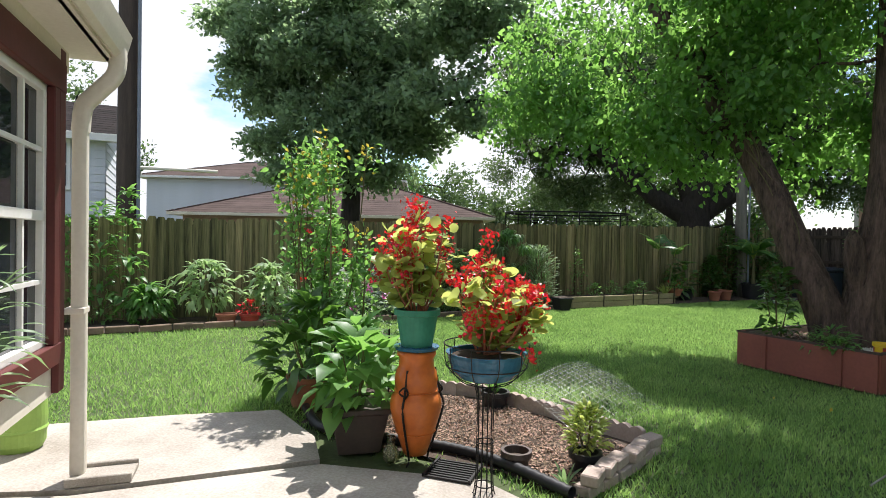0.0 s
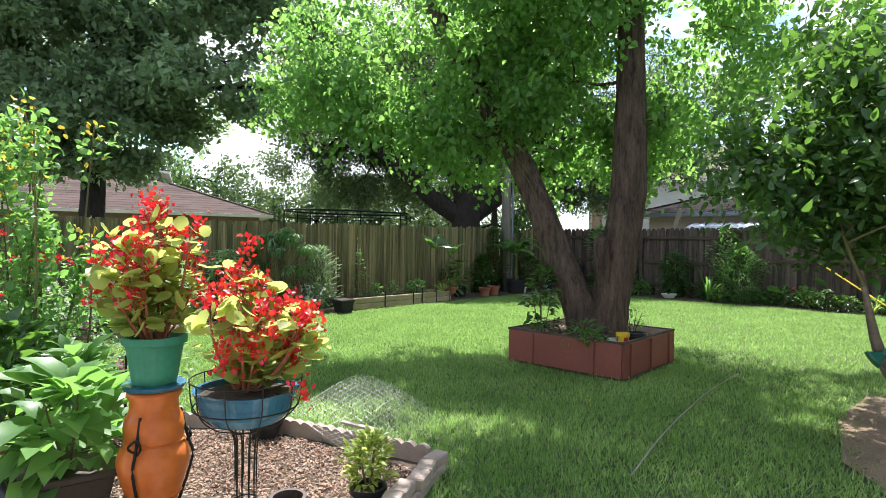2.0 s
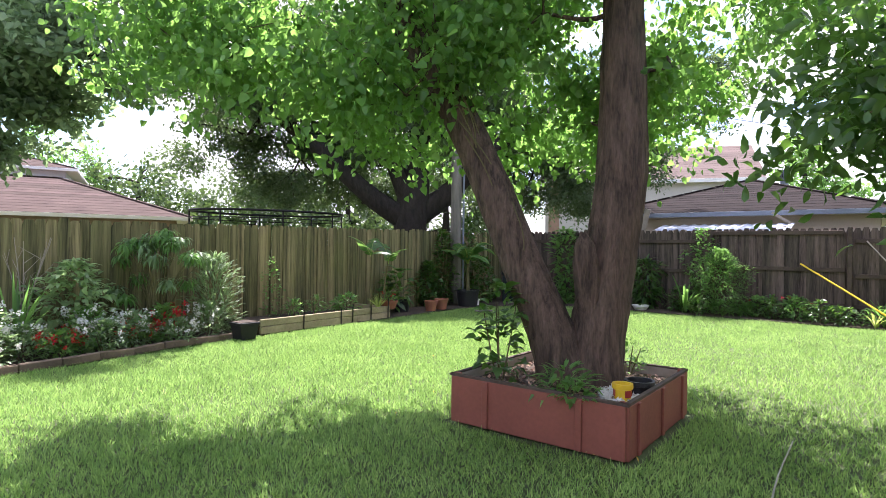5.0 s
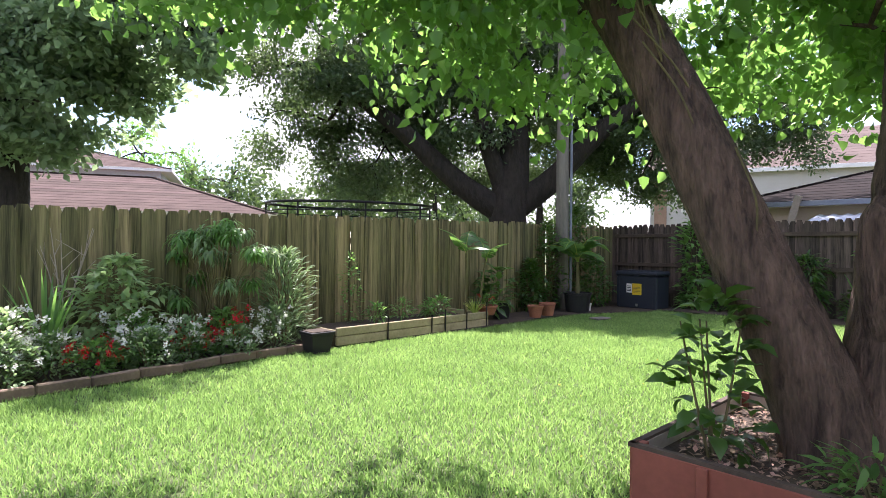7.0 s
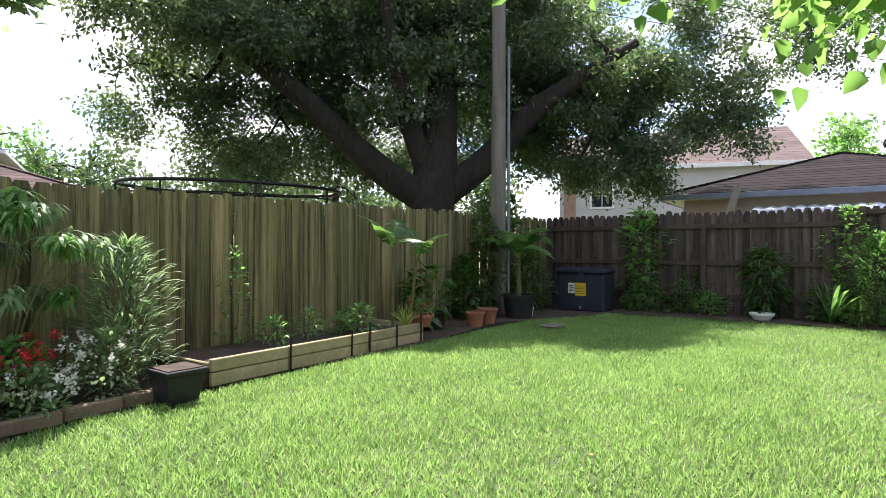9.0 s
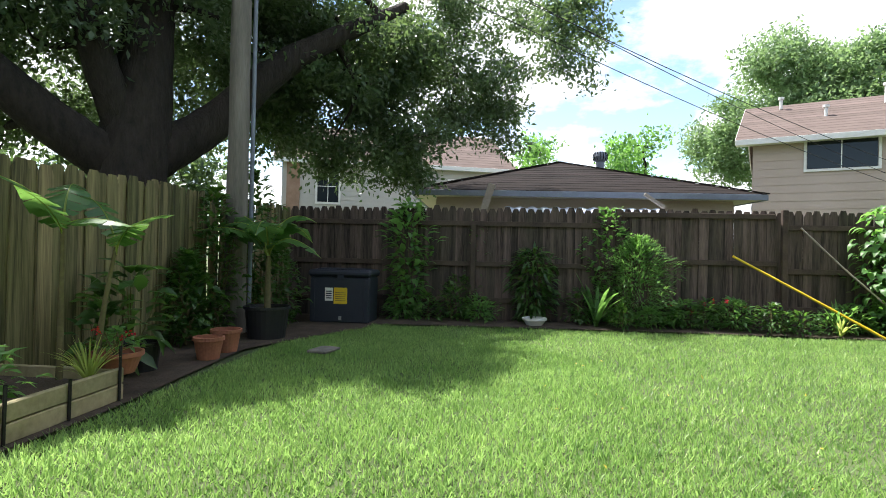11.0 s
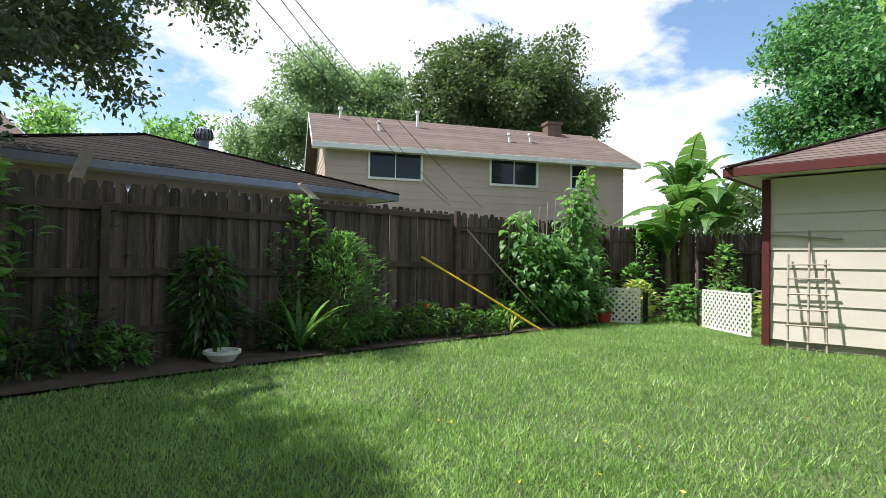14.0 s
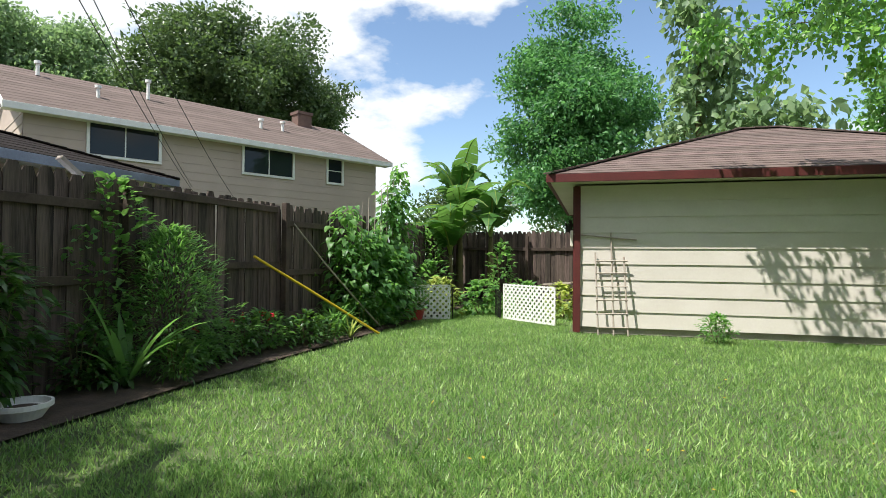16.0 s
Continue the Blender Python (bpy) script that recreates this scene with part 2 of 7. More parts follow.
TARP = surface("silver blue sheet roof", (0.5, 0.55, 0.64), (0.36, 0.41, 0.5), rough=0.45, bump=0.2)
PALEWOOD = surface("weathered grey lumber", (0.42, 0.36, 0.3), (0.28, 0.235, 0.195), rough=0.85, scale=3, fine=30, bump=0.4)
RUSTPOT = surface("red glazed pot", (0.45, 0.06, 0.045), (0.3, 0.035, 0.03), rough=0.4, bump=0.1)
ROPEGREY = surface("grey hose", (0.34, 0.33, 0.27), (0.22, 0.22, 0.17), rough=0.7, bump=0.1)

# ---- helpers for building ----
rng = np.random.default_rng(7)


def obj(name, me, mat, parent=None, label="", m=None):
    ob = new(name, me)
    if mat and not me.materials:
        me.materials.append(mat)
    if parent:
        ob.parent = parent
    if m is not None:
        ob.matrix_basis = m
    if label:
        ob["label"] = label
    return ob


def part(name, bm, mat, parent=None, label="", m=None, smooth=False):
    """Links a bmesh as one mesh object under a thing or a part."""
    me = bpy.data.meshes.new(name)
    bm.to_mesh(me)
    bm.free()
    if smooth:
        me.polygons.foreach_set("use_smooth", [True] * len(me.polygons))
    return obj(name, me, mat, parent, label, m)


def thing(name, m, label, category, group="", kind=""):
    ob = new(name)
    ob.empty_display_size = 0.1
    ob.matrix_basis = m
    return tagged(ob, label, category, group, kind)


def raw(name, verts, faces, mat, parent=None, label="", smooth=False, m=None):
    """A mesh from numpy arrays: faces is an (n, k) array."""
    me = bpy.data.meshes.new(name)
    k = faces.shape[1]
    me.vertices.add(len(verts))
    me.vertices.foreach_set("co", np.asarray(verts, dtype=np.float32).ravel())
    me.loops.add(faces.size)
    me.loops.foreach_set("vertex_index", faces.astype(np.int32).ravel())
    me.polygons.add(len(faces))
    me.polygons.foreach_set("loop_start", np.arange(0, faces.size, k, dtype=np.int32))
    if smooth:
        me.polygons.foreach_set("use_smooth", np.ones(len(faces), dtype=bool))
    me.update(calc_edges=True)
    return obj(name, me, mat, parent, label, m)


def box(bm, sx, sy, sz, cx=0, cy=0, cz=0, bevel=0.0, m=None):
    """A box in a bmesh, by size and centre, its edges rounded if asked."""
    got = bmesh.ops.create_cube(bm, size=1.0)
    vs = got["verts"]
    bmesh.ops.scale(bm, vec=(sx, sy, sz), verts=vs)
    bmesh.ops.translate(bm, vec=(cx, cy, cz), verts=vs)
    if bevel:
        es = list({e for v in vs for e in v.link_edges})
        vs = list({v for f in bmesh.ops.bevel(bm, geom=es, offset=bevel, segments=1, affect="EDGES")["faces"] for v in f.verts})
    if m is not None:
        bmesh.ops.transform(bm, matrix=m, verts=vs)
    return vs


def boxed(name, sx, sy, sz, cx, cy, cz, mat, parent=None, label="", bevel=0.0, m=None):
    bm = bmesh.new()
    box(bm, sx, sy, sz, cx, cy, cz, bevel)
    return part(name, bm, mat, parent, label, m)


def lathe(profile, segs=28):
    """A bmesh turned from (radius, height) pairs."""
    bm = bmesh.new()
    rings = []
    for r, z in profile:
        rings.append([bm.verts.new((r * math.cos(2 * math.pi * i / segs), r * math.sin(2 * math.pi * i / segs), z)) for i in range(segs)])
    for a, b in zip(rings, rings[1:]):
        for i in range(segs):
            bm.faces.new((a[i], a[(i + 1) % segs], b[(i + 1) % segs], b[i]))
    bm.faces.new(rings[0][::-1])
    bm.faces.new(rings[-1])
    return bm


def tube(points, radii, segs=8, rough=0.0, seed=0):
    """Vertices and quads of a tapering tube along points."""
    pts = np.asarray(points, dtype=float)
    rad = np.broadcast_to(np.asarray(radii, dtype=float), (len(pts),))
    tan = np.gradient(pts, axis=0)
    tan /= np.linalg.norm(tan, axis=1)[:, None] + 1e-9
    ref = np.where(np.abs(tan[:, 2:3]) > 0.9, np.array([[1.0, 0, 0]]), np.array([[0, 0, 1.0]]))
    if len(pts) > 1:
        ref[:] = ref[0] if abs(tan[0, 2]) > 0.75 else ref[0]
    side = np.cross(tan, ref)
    side /= np.linalg.norm(side, axis=1)[:, None] + 1e-9
    up = np.cross(side, tan)
    ang = np.linspace(0, 2 * math.pi, segs, endpoint=False)
    g = np.random.default_rng(seed + 11)
    wob = 1 + rough * g.standard_normal((len(pts), segs))
    v = pts[:, None, :] + rad[:, None, None] * wob[:, :, None] * (np.cos(ang)[None, :, None] * side[:, None, :] + np.sin(ang)[None, :, None] * up[:, None, :])
    i = np.arange(len(pts) - 1)[:, None] * segs
    j = np.arange(segs)[None, :]
    k = (j + 1) % segs
    f = np.stack([i + j, i + k, i + segs + k, i + segs + j], axis=-1).reshape(-1, 4)
    return v.reshape(-1, 3), f


def smooth_path(points, n=12):
    """A rounded path through a few points."""
    p = np.asarray(points, dtype=float)
    if len(p) < 3:
        s = np.linspace(0, 1, n)[:, None]
        return p[0] * (1 - s) + p[-1] * s
    out = []
    q = np.vstack([2 * p[0] - p[1], p, 2 * p[-1] - p[-2]])
    per = max(2, n // (len(p) - 1))
    for i in range(1, len(q) - 2):
        t = np.linspace(0, 1, per, endpoint=False)[:, None]
        out.append(0.5 * (2 * q[i] + (q[i + 1] - q[i - 1]) * t + (2 * q[i - 1] - 5 * q[i] + 4 * q[i + 1] - q[i + 2]) * t**2 + (3 * q[i] - q[i - 1] - 3 * q[i + 1] + q[i + 2]) * t**3))
    out.append(p[-1:])
    return np.vstack(out)


def rod(name, points, radius, mat, parent=None, label="", n=12, segs=8, rough=0.0, m=None):
    path = smooth_path(points, n)
    rad = np.linspace(radius[0], radius[1], len(path)) if isinstance(radius, tuple) else radius
    v, f = tube(path, rad, segs, rough, seed=len(path))
    return raw(name, v, f, mat, parent, label, True, m)


def merge(chunks):
    """Joins (verts, faces) chunks of one face size."""
    vs, fs, off = [], [], 0
    for v, f in chunks:
        vs.append(v)
        fs.append(f + off)
        off += len(v)
    return np.vstack(vs), np.vstack(fs)


def unit(v):
    return v / (np.linalg.norm(v, axis=-1, keepdims=True) + 1e-9)


def leaf_fan(base, axis, normal, length, width, fold=0.22, droop=0.15):
    """Leaves with a curved outline, folded along the rib and drooping at the tip. All arguments are arrays by leaf."""
    n = len(base)
    axis, side = unit(axis), unit(np.cross(axis, normal))
    nor = np.cross(side, axis)
    L, W = np.broadcast_to(length, (n,))[:, None], np.broadcast_to(width, (n,))[:, None]
    pts = [base, base + axis * L * 0.32 + nor * L * 0.05, base + axis * L * 0.68 + nor * L * (0.04 - droop * 0.3), base + axis * L - nor * L * droop]
    for s in (-1, 1):
        pts += [base + axis * L * 0.24 + side * W * 0.44 * s + nor * W * fold, base + axis * L * 0.6 + side * W * 0.4 * s + nor * (W * fold * 0.9 - L * droop * 0.25)]
    v = np.stack(pts, axis=1).reshape(-1, 3)
    o = np.arange(n)[:, None, None] * 8
    f = (o + np.array([[0, 1, 4], [1, 5, 4], [1, 2, 5], [2, 3, 5], [0, 6, 1], [1, 6, 7], [1, 7, 2], [2, 7, 3]])[None]).reshape(-1, 3)
    return v, f


def leaf_round(base, axis, normal, size):
    """Rounded leaves: seven points round a raised middle."""
    n = len(base)
    axis, side = unit(axis), unit(np.cross(axis, normal))
    nor = np.cross(side, axis)
    S = np.broadcast_to(size, (n,))[:, None]
    pts = [base + axis * S * 0.5 - nor * S * 0.06]
    for a, w, z in ((0.0, 0.0, 0.0), (0.12, 0.42, 0.05), (0.55, 0.52, 0.06), (0.9, 0.3, 0.0), (1.0, 0.0, -0.06), (0.9, -0.3, 0.0), (0.55, -0.52, 0.06), (0.12, -0.42, 0.05)):
        pts.append(base + axis * S * a + side * S * w + nor * S * z)
    v = np.stack(pts, axis=1).reshape(-1, 3)
    o = np.arange(n)[:, None, None] * 9
    f = (o + np.array([[0, k, k % 8 + 1] for k in range(1, 9)])[None]).reshape(-1, 3)
    return v, f


def leaf_flat(base, axis, normal, length, width):
    """Leaves of two triangles with a fold, for crowns."""
    n = len(base)
    axis, side = unit(axis), unit(np.cross(axis, normal))
    nor = np.cross(side, axis)
    L, W = np.broadcast_to(length, (n,))[:, None], np.broadcast_to(width, (n,))[:, None]
    mid = base + axis * L * 0.45
    v = np.stack([base, mid - side * W * 0.5 + nor * W * 0.15, base + axis * L, mid + side * W * 0.5 + nor * W * 0.15], axis=1).reshape(-1, 3)
    o = np.arange(n)[:, None, None] * 4
    f = (o + np.array([[0, 2, 1], [0, 3, 2]])[None]).reshape(-1, 3)
    return v, f


def rand_dirs(g, n, up=0.0):
    d = g.standard_normal((n, 3))
    d[:, 2] += up
    return unit(d)


def crown_points(g, blobs, clusters, lobes=14):
    """Cluster centres in many small lobes that fill uneven blobs, with gaps between them."""
    subs = []
    for b in blobs:
        b = np.array(b)
        for d in rand_dirs(g, lobes):
            k = g.uniform(0.15, 1.0) ** 0.5 * 0.86
            subs.append(np.concatenate([b[:3] + d * b[3:6] * k, b[3:6] * g.uniform(0.2, 0.42) * np.array([1.1, 1.1, 0.75])]))
    subs = np.array(subs)
    vol = np.prod(subs[:, 3:6], axis=1) ** 0.8
    pick = g.choice(len(subs), clusters, p=vol / vol.sum())
    d = rand_dirs(g, clusters)
    r = g.uniform(0.1, 1.0, clusters) ** 0.5
    return subs[pick, :3] + d * subs[pick, 3:6] * r[:, None]


def leaf_heart(base, axis, normal, length, width):
    """Broad pointed leaves of four triangles, folded along the rib."""
    n = len(base)
    axis, side = unit(axis), unit(np.cross(axis, normal))
    nor = np.cross(side, axis)
    L, W = np.broadcast_to(length, (n,))[:, None], np.broadcast_to(width, (n,))[:, None]
    near, far = base + axis * L * 0.2 + nor * W * 0.16, base + axis * L * 0.6 + nor * W * 0.1
    v = np.stack([base, near - side * W * 0.5, far - side * W * 0.38, base + axis * L - nor * L * 0.12, far + side * W * 0.38, near + side * W * 0.5], axis=1).reshape(-1, 3)
    o = np.arange(n)[:, None, None] * 6
    f = (o + np.array([[0, 3, 2], [0, 2, 1], [0, 4, 3], [0, 5, 4]])[None]).reshape(-1, 3)
    return v, f


def crown(name, g, blobs, clusters, per, spread, size, mat, parent, aspect=0.6, label="", droop=0.0, spray=0.0, heart=False, lobes=14):
    """Leaves in clusters; with spray, each cluster strings its leaves along a bending twig that long."""
    c = crown_points(g, blobs, clusters, lobes)
    n = clusters * per
    pts = np.repeat(c, per, axis=0) + g.standard_normal((n, 3)) * spread * np.array([1, 1, 0.7])
    ax = rand_dirs(g, n)
    if spray:
        d = np.repeat(unit(rand_dirs(g, clusters) * np.array([1, 1, 0.5])), per, axis=0)
        u = g.uniform(0, 1, n)[:, None]
        pts += d * spray * (u - 0.4) - np.array([0, 0, 1]) * spray * droop * u * u
        ax = ax * 0.8 + d * 0.7
    ax[:, 2] -= droop
    nr = rand_dirs(g, n, 0.8)
    s = size * g.uniform(0.6, 1.25, n)
    v, f = (leaf_heart if heart else leaf_flat)(pts, ax, nr, s, s * aspect)
    raw(name, v, f, mat, parent, label)
    return c


def limbs(name, g, start_points, targets, mat, parent, r0=0.06, sag=0.1, segs=5):
    """Branches that grow outward: each springs from the nearest trunk point or earlier branch and is thinner than it."""
    sp = [np.asarray(p, dtype=float) for p in start_points]
    rad = [r0] * len(sp)
    base = np.array(sp)
    order = sorted(range(len(targets)), key=lambda i: float(np.min(np.linalg.norm(base - targets[i], axis=1))))
    chunks = []
    for k in order:
        t = np.asarray(targets[k], dtype=float)
        i = int(np.argmin(np.linalg.norm(np.array(sp) - t, axis=1)))
        a, ra = sp[i], rad[i]
        ln = np.linalg.norm(t - a)
        mid = a * 0.5 + t * 0.5 + g.standard_normal(3) * ln * 0.12 + np.array([0, 0, sag * ln * 0.3])
        path = smooth_path([a, mid, t], 8)
        chunks.append(tube(path, np.linspace(ra, ra * 0.45, len(path)), segs))
        for j in (len(path) // 2, len(path) - 1):
            sp.append(path[j])
            rad.append(max(0.006, ra * (0.72 if j < len(path) - 1 else 0.45)))
    v, f = merge(chunks)
    ob = raw(name, v, f, mat, parent, "", True)
    ob["kind"] = "stuff"
    return ob


def bumpy_trunk(name, points, radii, mat, parent, segs=20, n=26, rough=0.05, label="", furrow=0.0):
    """A tapering trunk; with furrow, its bark stands in wandering upright ridges."""
    path = smooth_path(points, n)
    rad = np.interp(np.linspace(0, 1, len(path)), np.linspace(0, 1, len(radii)), radii)
    v, f = tube(path, rad, segs, rough, seed=len(points))
    if furrow:
        v = v.reshape(len(path), segs, 3)
        ang = np.linspace(0, 2 * math.pi, segs, endpoint=False)[None, :]
        z = np.linspace(0, 1, len(path))[:, None] * len(path) * 0.06
        ridge = np.abs(np.sin(5.5 * ang + 1.3 * np.sin(z * 2.1 + ang) + 0.8 * np.sin(z * 5.3))) + 0.5 * np.abs(np.sin(11 * ang + 2.0 * np.sin(z * 3.7 + 2 * ang)))
        knob = 0.5 * np.sin(2 * ang + z * 1.7) + 0.4 * np.sin(3 * ang - z * 2.9)
        v = path[:, None, :] + (v - path[:, None, :]) * (1 + furrow * (ridge - 0.9) + furrow * 0.6 * knob)[:, :, None]
        v = v.reshape(-1, 3)
    return raw(name, v, f, mat, parent, label, True)


# ---- the plan: yard corner and its two fence directions ----
CORNER = Vector((9.37, 17.25, 0))
ALONG_N = Vector((0.8526, 0.5225, 0))
ALONG_E = Vector((0.5225, -0.8526, 0))
YAW = 31.5


def yard(a, b, z=0.0):
    """A place a metres west along the north fence and b metres south along the east fence from the corner."""
    p = CORNER - a * ALONG_N + b * ALONG_E
    return Vector((p.x, p.y, z))

# ---- ground ----


def flat(name, pts, z, mat, parent=None, thick=0.0, label=""):
    bm = bmesh.new()
    top = [bm.verts.new((x, y, z)) for x, y in pts]
    bm.faces.new(top)
    if thick:
        low = [bm.verts.new((x, y, z - thick)) for x, y in pts]
        for i in range(len(pts)):
            j = (i + 1) % len(pts)
            bm.faces.new((top[i], low[i], low[j], top[j]))
    bmesh.ops.recalc_face_normals(bm, faces=bm.faces)
    return part(name, bm, mat, parent, label)


bm = bmesh.new()
bmesh.ops.create_grid(bm, x_segments=80, y_segments=80, size=400)
ground = part("ground", bm, LAWN, m=pose(0, 0, -0.02))
tagged(ground, "flat lawn ground of grass thatch and soil", "ground", kind="structure")


def inside_poly(p, poly):
    x, y = p[:, 0], p[:, 1]
    hit = np.zeros(len(p), dtype=bool)
    for (x0, y0), (x1, y1) in zip(poly, poly[1:] + poly[:1]):
        c = (y0 > y) != (y1 > y)
        hit ^= c & (x < (x1 - x0) * (y - y0) / ((y1 - y0) or 1e-9) + x0)
    return hit


PATIO = [(-6.5, 2.2), (-2.73, 2.95), (-1.94, 3.3), (-1.2, 3.55), (-0.95, 3.3), (-0.3, 2.95), (0.55, 2.62), (0.95, 2.05), (2.6, 0.4), (3.2, -5.0), (-6.5, -5.0)]
BED = [(-0.95, 3.35), (-0.3, 2.95), (0.55, 2.66), (0.98, 2.3), (1.62, 3.15), (1.5, 3.5), (0.75, 4.2), (0.0, 4.6), (-0.8, 4.4)]
PATHDIRT = [(3.6, 0.9), (4.3, 2.6), (5.2, 3.35), (6.3, 3.9), (7.2, 3.4), (7.5, 0.5), (3.4, 0.0)]
patio = thing("patio", pose(0, 0, 0), "sunlit worn concrete patio slabs with cracked joints", "patio", kind="structure")
slab_a = [(-6.5, 2.2), (-2.73, 2.95), (-1.94, 3.3), (-1.2, 3.55), (-0.72, 3.0), (-0.56, 2.62), (-1.72, 2.02), (-6.5, 1.0)]
slab_b = [(-6.5, 0.97), (-1.72, 1.99), (-0.54, 2.59), (0.45, 2.5), (0.95, 2.02), (2.6, 0.4), (3.2, -5.0), (-6.5, -5.0)]
flat("slab", slab_a, 0.03, CONCRETE, patio, 0.09)
flat("slab", slab_b, 0.012, CONCRETE, patio, 0.09)
tagged(flat("planting_bed_soil", BED, 0.006, SOIL), "dark garden soil of the patio flower bed", "flower bed", kind="structure")
tagged(flat("dirt_path", PATHDIRT, 0.004, DIRT), "bare dry dirt path beside the lawn", "path", kind="structure")
Nbed = [yard(a, b) for a, b in ((22, 0.1), (0.2, 0.1), (0.2, 1.95), (1.7, 1.9), (3.0, 1.3), (3.9, 1.0), (6.5, 1.2), (9.2, 1.1), (10.4, 1.22), (12.2, 1.5), (22, 1.5))]
tagged(flat("border_soil", [(p.x, p.y) for p in Nbed], 0.008, SOIL), "dark shaded border soil along the mossy fence", "flower bed", kind="structure")
Ebed = [yard(a, b) for a, b in ((0.15, 1.9), (0.15, 16.0), (0.95, 16.0), (1.0, 11.5), (1.0, 6.0), (1.25, 1.9))]
tagged(flat("border_soil", [(p.x, p.y) for p in Ebed], 0.01, SOIL), "dark border soil along the weathered fence", "flower bed", kind="structure")

# ---- fences ----


def picket_mesh(w, h, t, name):
    bm = bmesh.new()
    prof = [(-w / 2, 0), (w / 2, 0), (w / 2, h - 0.045), (w / 2 - 0.035, h), (-w / 2 + 0.035, h), (-w / 2, h - 0.045)]
    f = [bm.verts.new((x, -t / 2, z)) for x, z in prof]
    k = [bm.verts.new((x, t / 2, z)) for x, z in prof]
    bm.faces.new(f)
    bm.faces.new(k[::-1])
    for i in range(6):
        j = (i + 1) % 6
        bm.faces.new((f[i], k[i], k[j], f[j]))
    bmesh.ops.recalc_face_normals(bm, faces=bm.faces)
    me = bpy.data.meshes.new(name)
    bm.to_mesh(me)
    bm.free()
    return me


def fence(name, start, direction, length, z0, z1, mat, label, rails, rail_side, posts, seed, w=0.14, lap=0.008):
    """A board fence: each picket, rail and post is a part. rail_side: +1 puts rails on the right of the direction."""
    g = random.Random(seed)
    yaw = math.degrees(math.atan2(direction.y, direction.x))
    root = thing(name, pose(start.x, start.y, 0, 0, 0, yaw), label, "fence", kind="structure")
    picket = picket_mesh(w + lap, 1.0, 0.018, "picket")
    picket.materials.append(mat)
    n = int(length / w)
    for i in range(n):
        x = (i + 0.5) * w
        h = z0 + (z1 - z0) * x / length + g.gauss(0, 0.014)
        ob = new("picket", picket)
        ob.parent = root
        ob.matrix_basis = pose(x, (0.0065 if i % 2 else -0.0065) * (1.7 if lap > 0.01 else 1) + g.gauss(0, 0.001), -0.02, g.gauss(0, 0.4), g.gauss(0, 0.12), g.gauss(0, 0.8)) @ Matrix.Diagonal((g.uniform(0.97, 1.02), 1, h, 1))
    for z, x0, x1 in rails:
        boxed("rail", x1 - x0, 0.04, 0.09, (x0 + x1) / 2, -rail_side * 0.044, z, RAIL, root, bevel=0.006)
    for x, h in posts:
        boxed("post", 0.09, 0.09, h + 0.02, x, -rail_side * 0.112, h / 2 - 0.02, RAIL, root, bevel=0.008)
    return root


nw = yard(22.5, 0)
fence("fence_north", nw, ALONG_N, 22.6, 1.66, 1.98, FENCE_N, "tall green-stained mossy board fence with dog-eared pickets",
      [(0.4, 0, 22.4), (1.45, 0, 22.4)], -1, [(x, 1.7) for x in np.arange(1.2, 22.4, 2.4)], 3, lap=0.024)
ne = yard(0, 0.03)
fence("fence_east", ne, ALONG_E, 18.2, 1.99, 2.06, FENCE_E, "tall weathered brown board fence with rails and posts showing",
      [(0.34, 0.1, 8.55), (1.1, 5.9, 8.55), (1.7, 0.1, 5.9), (1.9, 5.9, 8.5), (1.72, 8.7, 18.0), (0.98, 8.7, 18.0), (0.34, 8.7, 18.0), (0.98, 0.1, 5.9)], 1,
      [(3.4, 1.7), (5.9, 2.0), (8.62, 2.02), (11.0, 1.95), (13.4, 1.95), (15.8, 1.95)], 4)
se = yard(0, 18.2)
fence("fence_south", se, -ALONG_N, 9.0, 2.05, 2.0, FENCE_E, "dark board fence behind the banana plants", [(0.4, 0, 9.0), (1.5, 0, 9.0)], 1, [(2, 1.9), (4.4, 1.9)], 5)

# ---- roofs and walls of buildings ----


def strips(bm, p0, p1, q1, q0, n, lift=0.007):
    """A roof slope from eave p0-p1 to top q0-q1 as overlapping courses."""
    p0, p1, q0, q1 = map(Vector, (p0, p1, q0, q1))
    nor = (p1 - p0).cross(q0 - p0).normalized()
    if nor.length < 0.5:
        nor = (p1 - p0).cross(q1 - p0).normalized()
    if nor.z < 0:
        nor.negate()
    for i in range(n):
        s, t = i / n, min(1.0, (i + 1.12) / n)
        a, b = p0.lerp(q0, s), p1.lerp(q1, s)
        c, d = p1.lerp(q1, t), p0.lerp(q0, t)
        va, vb, vc, vd = (bm.verts.new(x) for x in (a + nor * lift, b + nor * lift, c + nor * 0.001, d + nor * 0.001))
        ve, vf = bm.verts.new(a - nor * lift), bm.verts.new(b - nor * lift)
        bm.faces.new((va, vb, vc, vd))
        bm.faces.new((ve, vf, vb, va))


